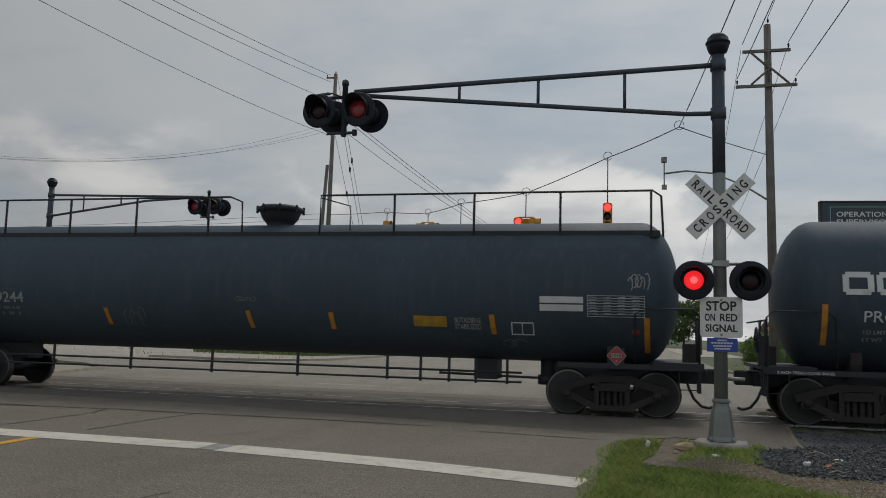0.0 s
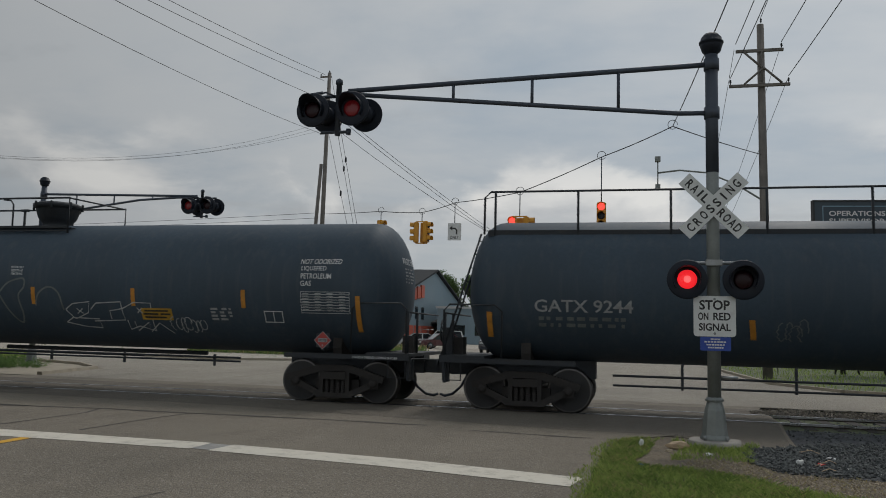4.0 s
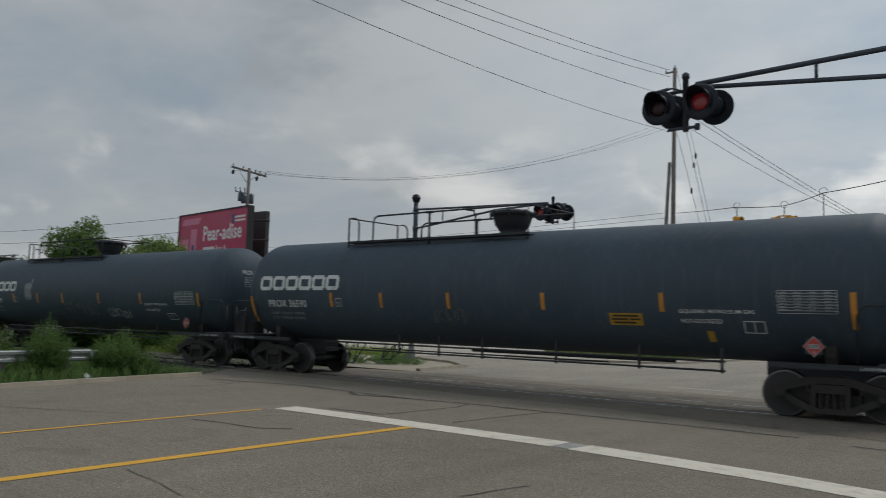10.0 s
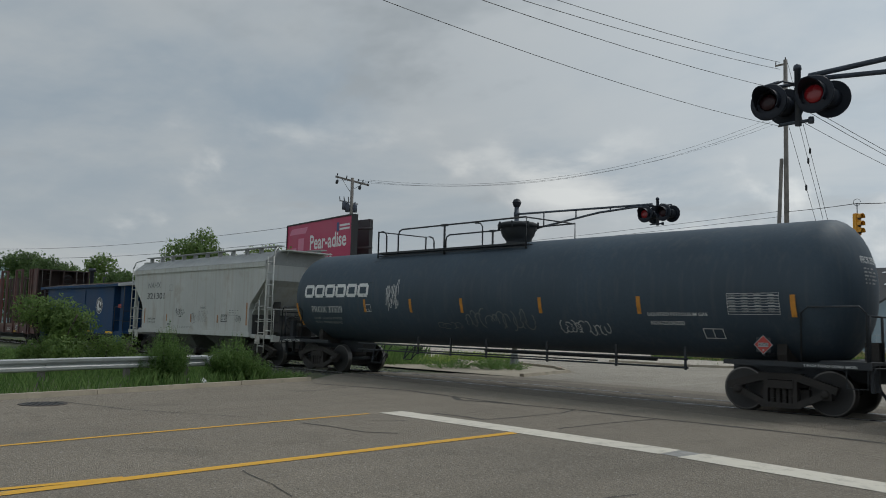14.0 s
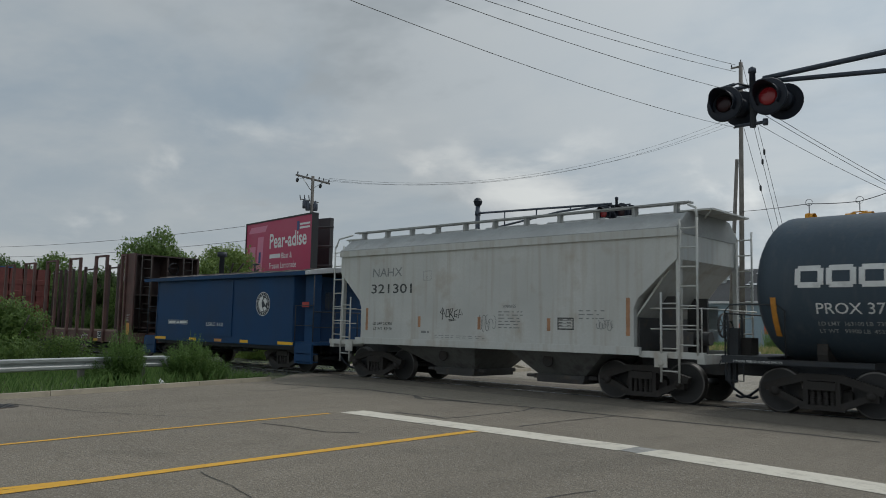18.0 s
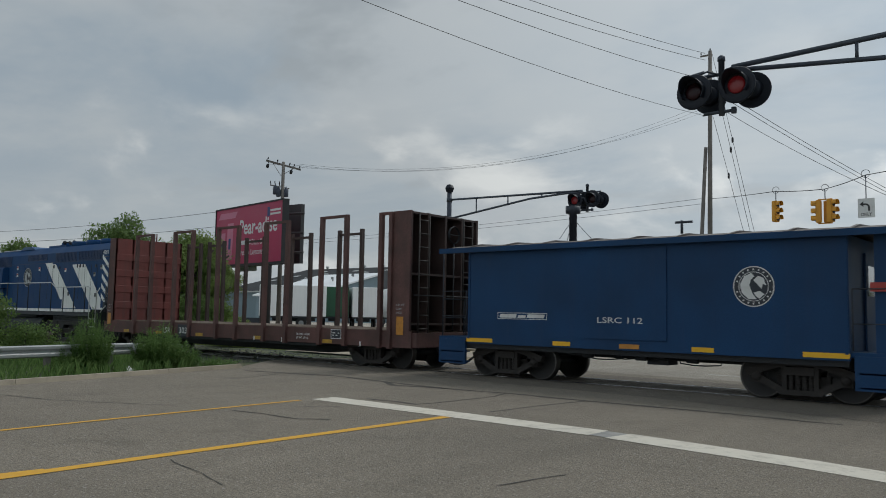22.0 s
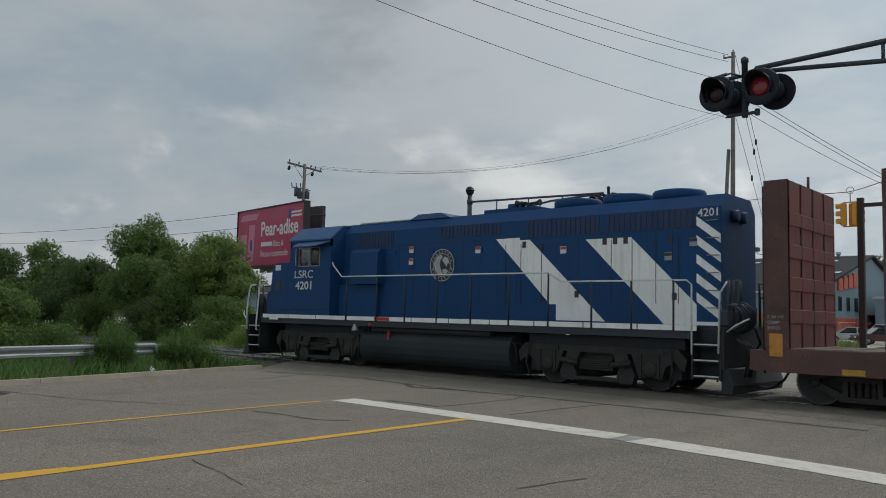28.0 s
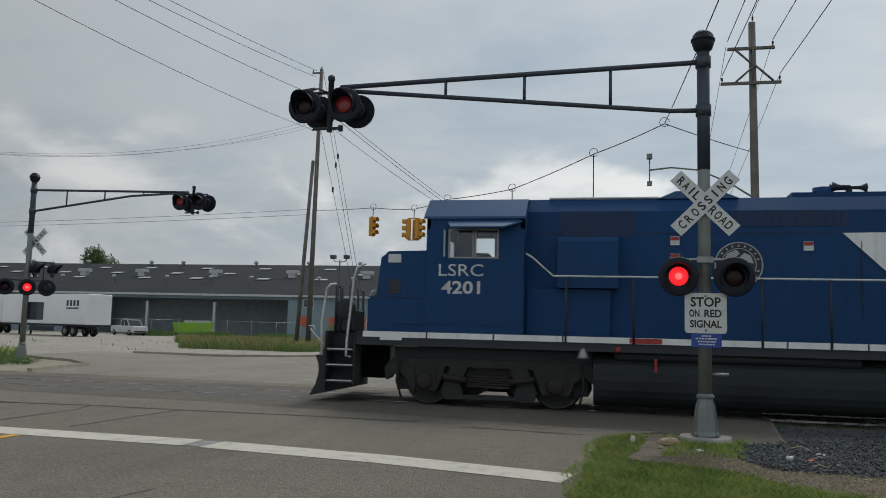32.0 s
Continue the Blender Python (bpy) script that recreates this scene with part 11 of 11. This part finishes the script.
def vehicle(at, turn, label, colour, kind="car"):
    """A parked car, nose to +x."""
    ob = thing("car" if kind != "pickup" else "pickup_truck", at, label, "car" if kind != "pickup" else "pickup truck", "parked cars", turn)
    paint = mat("car_paint", colour, 0.3, var=0.05, bump=0, coat=0.6)
    H_ = {"car": 1.45, "suv": 1.75, "pickup": 1.75}[kind]
    L_ = {"car": 2.3, "suv": 2.35, "pickup": 2.75}[kind]
    hood = 0.62 * H_
    bm = bmesh.new()
    prism(bm, [(-L_, 0.35), (L_ - 0.1, 0.32), (L_, 0.5), (L_ - 0.05, hood - 0.12), (L_ - 0.9, hood), (-L_ + 0.3, hood + 0.02), (-L_ + 0.02, hood - 0.1)], -0.88, 0.88)
    bevelled(bm, 0.06, 2)
    part("body", bm, paint, ob)
    roofs = {"car": [(-1.75, hood), (1.15, hood), (0.45, H_), (-1.0, H_)], "suv": [(-2.2, hood), (1.2, hood), (0.55, H_), (-2.0, H_)], "pickup": [(-0.5, hood), (1.5, hood), (0.95, H_), (-0.4, H_)]}[kind]
    bm = bmesh.new()
    prism(bm, roofs, -0.76, 0.76)
    bevelled(bm, 0.05, 2)
    part("cabin", bm, M_darkglass, ob, "dark glazed cabin")
    bm = bmesh.new()
    (a, _), (b, _), (c, zt), (d, _) = roofs
    prism(bm, [(d, zt - 0.06), (c, zt - 0.06), (c - 0.05, zt + 0.02), (d + 0.05, zt + 0.02)], -0.77, 0.77)
    for x, q in ((a, d), (b, c), ((a + b) / 2 - 0.1, (c + d) / 2 - 0.1)):
        for y in (-0.775, 0.735):
            prism(bm, [(x - 0.06, hood), (x + 0.06, hood), (q + 0.05, zt - 0.03), (q - 0.05, zt - 0.03)], y, y + 0.04)
    part("roof", bm, paint, ob)
    for x in (-L_ + 0.85, L_ - 0.9):
        for y in (-0.80, 0.80):
            bm = bmesh.new()
            lathe(bm, [(-0.1, 0.2), (-0.1, 0.30), (-0.08, 0.33), (0.08, 0.33), (0.1, 0.30), (0.1, 0.2)], "y", 16, (x, y, 0.33))
            w = part("wheel", bm, M_rubber, ob)
            bm = bmesh.new()
            lathe(bm, [(-0.11, 0.03), (-0.105, 0.2)], "y", 12, (x, y, 0.33))
            lathe(bm, [(0.105, 0.2), (0.11, 0.03)], "y", 12, (x, y, 0.33))
            part("rim", bm, M_steel, w)
    for y in (-0.6, 0.6):
        bm = bmesh.new()
        box(bm, L_ - 0.08, L_ + 0.01, y - 0.18, y + 0.18, hood - 0.32, hood - 0.18)
        part("headlight", bm, M_trim, ob)
        bm = bmesh.new()
        box(bm, -L_ - 0.01, -L_ + 0.06, y - 0.16, y + 0.16, hood - 0.30, hood - 0.14)
        part("tail_light", bm, M_placred, ob)
    bm = bmesh.new()
    box(bm, L_ - 0.02, L_ + 0.03, -0.7, 0.7, 0.36, 0.52)
    box(bm, -L_ - 0.03, -L_ + 0.02, -0.7, 0.7, 0.36, 0.52)
    part("bumper", bm, M_black, ob)
    return ob


vehicle((-55.0, 82.0, -0.02), -30, "white pickup truck parked by the fence", (0.6, 0.6, 0.6), "pickup")
vehicle((-20.8, 78.0, -0.02), 200, "silver sedan parked in front of the store", (0.42, 0.43, 0.44), "car")
vehicle((-17.6, 74.5, -0.02), 215, "dark red car parked in front of the store", (0.09, 0.03, 0.035), "car")
vehicle((-19.8, 84.5, -0.02), 190, "white estate car parked in front of the store", (0.55, 0.56, 0.56), "suv")
vehicle((-4.5, 60.2, 0.0), -95, "dark sedan waiting at the lights beyond the crossing", (0.03, 0.032, 0.036), "car")
vehicle((-7.9, 62.5, 0.0), -92, "white SUV waiting at the lights", (0.58, 0.58, 0.57), "suv")
vehicle((-4.3, 67.5, 0.0), -92, "silver car queueing behind the dark sedan", (0.38, 0.39, 0.40), "car")
vehicle((-10.6, 63.5, 0.0), -90, "black off-road car waiting at the lights", (0.02, 0.02, 0.022), "suv")
vehicle((-3.2, 110.0, 0.0), -90, "small dark car far down the street", (0.05, 0.05, 0.055), "car")


def build_far_shed():
    """A pale blue shed and its chimney far along the track."""
    ob = thing("factory_building", (-192, 46, 0), "pale blue factory building far along the track", "building", turn=14)
    bm = bmesh.new()
    prism(bm, [(-30, -0.1), (9, -0.1), (9, 12.6), (-10, 13.6), (-30, 12.6)], -8, 8)
    part("walls", bm, mat("pale_blue_cladding", (0.42, 0.56, 0.62), 0.6, var=0.08, scale=0.2, streak=0.15), ob)
    bm = bmesh.new()
    prism(bm, [(-30.3, 12.6), (-10, 13.62), (9.3, 12.6), (9.3, 12.9), (-10, 13.95), (-30.3, 12.9)], -8.3, 8.3)
    part("roof", bm, M_trim, ob)
    bm = bmesh.new()
    lathe(bm, [(0, 0.5), (14.6, 0.42), (14.7, 0.5), (15.0, 0.5)], "z", 14, (12.5, -3, 0))
    part("chimney", bm, M_trim, ob, "slim pale chimney")


build_far_shed()


def build_fence():
    ob = thing("chain_link_fence", (0, 0, 0), "grey chain-link fence with pipe posts round the lot", "fence")
    pts = [(-75, 80), (-50, 84.0), (-36, 86.5), (-22, 89.5)]
    for (xa, ya), (xb, yb) in zip(pts, pts[1:]):
        d = math.hypot(xb - xa, yb - ya)
        n = round(d / 3.0)
        bm = bmesh.new()
        for z in (1.85, 0.1):
            rod(bm, (xa, ya, z), (xb, yb, z), 0.022, n=5)
        part("top_rail", bm, M_steel, ob)
        for k in range(n):
            x, y = xa + (xb - xa) * k / n, ya + (yb - ya) * k / n
            bm = bmesh.new()
            rod(bm, (x, y, -0.1), (x, y, 1.95), 0.035, n=6)
            part("post", bm, M_steel, ob)
        bm = bmesh.new()
        m = int(d / 0.30)
        for k in range(m):
            for s in (-1, 1):
                t0 = k / m
                t1 = t0 + s * 1.75 / d
                if 0 <= t1 <= 1:
                    rod(bm, (xa + (xb - xa) * t0, ya + (yb - ya) * t0, 0.1), (xa + (xb - xa) * t1, ya + (yb - ya) * t1, 1.85), 0.004, n=3, cap=False)
        w = part("wire_mesh", bm, M_steel, ob)
        w["kind"] = "stuff"


build_fence()
for x, y in ((-29.2, 80.0),):
    ob = thing("lot_lamp", (x, y, -0.02), "dark double-headed parking lot lamp post", "street lamp")
    bm = bmesh.new()
    rod(bm, (0, 0, 0), (0, 0, 8.6), 0.09, 0.06, n=8)
    part("post", bm, M_armdark, ob)
    bm = bmesh.new()
    pipe(bm, [(-0.75, 0, 8.75), (-0.6, 0, 8.45), (0, 0, 8.35), (0.6, 0, 8.45), (0.75, 0, 8.75)], 0.04, 6)
    part("yoke", bm, M_armdark, ob)
    for s in (-1, 1):
        bm = bmesh.new()
        box(bm, s * 0.75 - 0.28, s * 0.75 + 0.28, -0.3, 0.3, 8.7, 9.1)
        bevelled(bm, 0.05, 1)
        part("lamp_head", bm, M_armdark, ob)

# far street buildings
ob = thing("shop_building", (-12.6, 110, 0), "low grey block building with a white sign down the street", "building")
bm = bmesh.new()
box(bm, -14, 7.8, 0, 30, -0.1, 4.9)
part("walls", bm, M_siding, ob)
bm = bmesh.new()
box(bm, -14.2, 8.0, -0.2, 30.2, 4.9, 5.2)
part("parapet", bm, M_trim, ob)
for k in range(4):
    bm = bmesh.new()
    box(bm, -12 + 3.4 * k, -10 + 3.4 * k, -0.05, 0.0, 1.2, 2.6)
    part("window", bm, M_darkglass, ob)
bm = bmesh.new()
box(bm, 0.5, 4.0, -0.4, -0.2, 2.6, 4.2)
part("wall_sign", bm, M_sign, ob)
ob = thing("roadside_sign", (-9.2, 70.0, 0), "red store sign on a post", "sign")
bm = bmesh.new()
rod(bm, (0, 0, 0), (0, 0, 2.6), 0.07, n=8)
rod(bm, (1.6, 0, 0), (1.6, 0, 2.6), 0.07, n=8)
part("posts", bm, M_armdark, ob)
bm = bmesh.new()
box(bm, -0.2, 1.8, -0.1, 0.1, 2.6, 4.4)
pn = part("panel", bm, M_orange, ob)
bm = bmesh.new()
for k in range(4):
    rect(bm, 0.0 + 0.42 * k, 0.32 + 0.42 * k, 3.25, 3.75)
lay(bm, -0.106)
part("sign_blocks", flat_mesh("sign_blocks", bm, M_posterwhite), None, pn)
ob = thing("far_building", (27.6, 150, 0), "distant low white and red roofed building", "building")
bm = bmesh.new()
box(bm, -5, 9, 0, 12, -0.1, 3.2)
part("walls", bm, M_trim, ob)
bm = bmesh.new()
prism(bm, [(-0.5, 3.2), (6, 5.0), (12.5, 3.2)], -5.5, 9.5, "x")
part("roof", bm, mat("faded_red_roof", (0.22, 0.08, 0.06), 0.8), ob)
ob = thing("street_name_sign", (6.9, 42.0, 0), "green street name blades on a thin post", "street sign")
bm = bmesh.new()
rod(bm, (0, 0, 0), (0, 0, 3.1), 0.03, n=6)
part("post", bm, M_steel, ob)
for z, w, m in ((2.82, 0.5, M_green), (2.55, 0.9, M_green), (2.2, 0.7, M_placred)):
    bm = bmesh.new()
    box(bm, -0.2, w, -0.02, 0.02, z - 0.1, z + 0.1)
    part("blade", bm, m, ob)

# ---- litter ----
M_redplastic = mat("red_plastic", (0.5, 0.03, 0.02), 0.4, bump=0)
M_paper = mat("crumpled_white_paper", (0.62, 0.62, 0.60), 0.7, var=0.12, scale=20)
M_tan = mat("tan_cardboard", (0.42, 0.31, 0.20), 0.8, var=0.2, scale=10)
M_bluecap = mat("blue_plastic", (0.05, 0.12, 0.3), 0.4, bump=0)


def scrap(name, x, y, sx, sy, sz, material, label, seed, turn):
    rng = random.Random(seed)
    bm = bmesh.new()
    bmesh.ops.create_icosphere(bm, subdivisions=2, radius=1.0)
    for v in bm.verts:
        k = 1 + rng.uniform(-0.25, 0.25)
        v.co = (v.co.x * sx * k, v.co.y * sy * k, max(0.0, v.co.z * 0.5 + 0.5) * sz * k)
    solid(name, bm, material, label, "litter", group="litter beside the track", at=(x, y, -0.02), turn=turn)


scrap("plastic_scrap", 2.37, 11.38, 0.07, 0.035, 0.06, M_redplastic, "small red plastic scrap lying on the ballast", 1, 30)
scrap("paper_scrap", 2.64, 12.08, 0.07, 0.04, 0.05, M_paper, "white paper scrap lying on the ballast", 2, -20)
scrap("paper_scrap", 2.66, 11.22, 0.06, 0.03, 0.04, M_paper, "white paper scrap lying by the ballast", 3, 10)
scrap("paper_cup", 2.12, 11.4, 0.05, 0.045, 0.09, M_paper, "crumpled pale cup lying on the ballast", 4, 0)
scrap("paper_scrap", 2.95, 11.0, 0.06, 0.03, 0.03, M_paper, "white paper scrap lying in the gravel", 5, 50)
scrap("cardboard_scrap", 0.64, 12.40, 0.17, 0.07, 0.11, M_tan, "crushed tan cardboard box by the signal's foundation", 6, 10)
scrap("bottle_cap", 0.11, 10.48, 0.05, 0.04, 0.07, M_bluecap, "blue plastic scrap in the grass", 7, 0)
scrap("plastic_cup", 0.14, 12.42, 0.035, 0.035, 0.12, M_paper, "clear white plastic cup in the grass tuft", 8, 0)
scrap("paper_scrap", 1.05, 11.9, 0.07, 0.05, 0.05, M_paper, "pale paper scrap on the dirt", 9, 70)
scrap("paper_scrap", -19.2, 10.42, 0.12, 0.09, 0.14, M_paper, "white paper bag lying behind the curb", 10, 0)
scrap("stone", 0.52, 12.05, 0.05, 0.04, 0.05, M_gravel, "pale stone on the dirt", 11, 0)
for k in range(14):
    rng = random.Random(400 + k)
    bm = bmesh.new()
    a, l = rng.uniform(0, 3.1), rng.uniform(0.15, 0.5)
    x, y = rng.uniform(2.2, 5.0), rng.uniform(10.6, 12.6)
    pipe(bm, [(0, 0, 0.02), (l * 0.5 * math.cos(a), l * 0.5 * math.sin(a), rng.uniform(0.03, 0.10)), (l * math.cos(a + 0.3), l * math.sin(a + 0.3), 0.03)], 0.006, 4)
    solid("twig", bm, M_tan, "dry twig lying on the ballast", "twig", group="dry twigs", at=(x, y, -0.01))

# ---- what moves ----


def motions():
    ts = [r[0] for r in TRAIN]
    xs = [r[1] for r in TRAIN]
    for ob, xc in CARS:
        walk(ob, [(t, pose(xc + x, TRACK_Y, 0)) for t, x in TRAIN])
    steps = [i * 32.0 / 224 for i in range(225)]
    roll = np.interp(steps, ts, xs)
    for ws, x, r in ROLLING:
        walk(ws, [(t, pose(x, 0, r, 0, math.degrees((s - roll[0]) / r), 0)) for t, s in zip(steps, roll)])


motions()
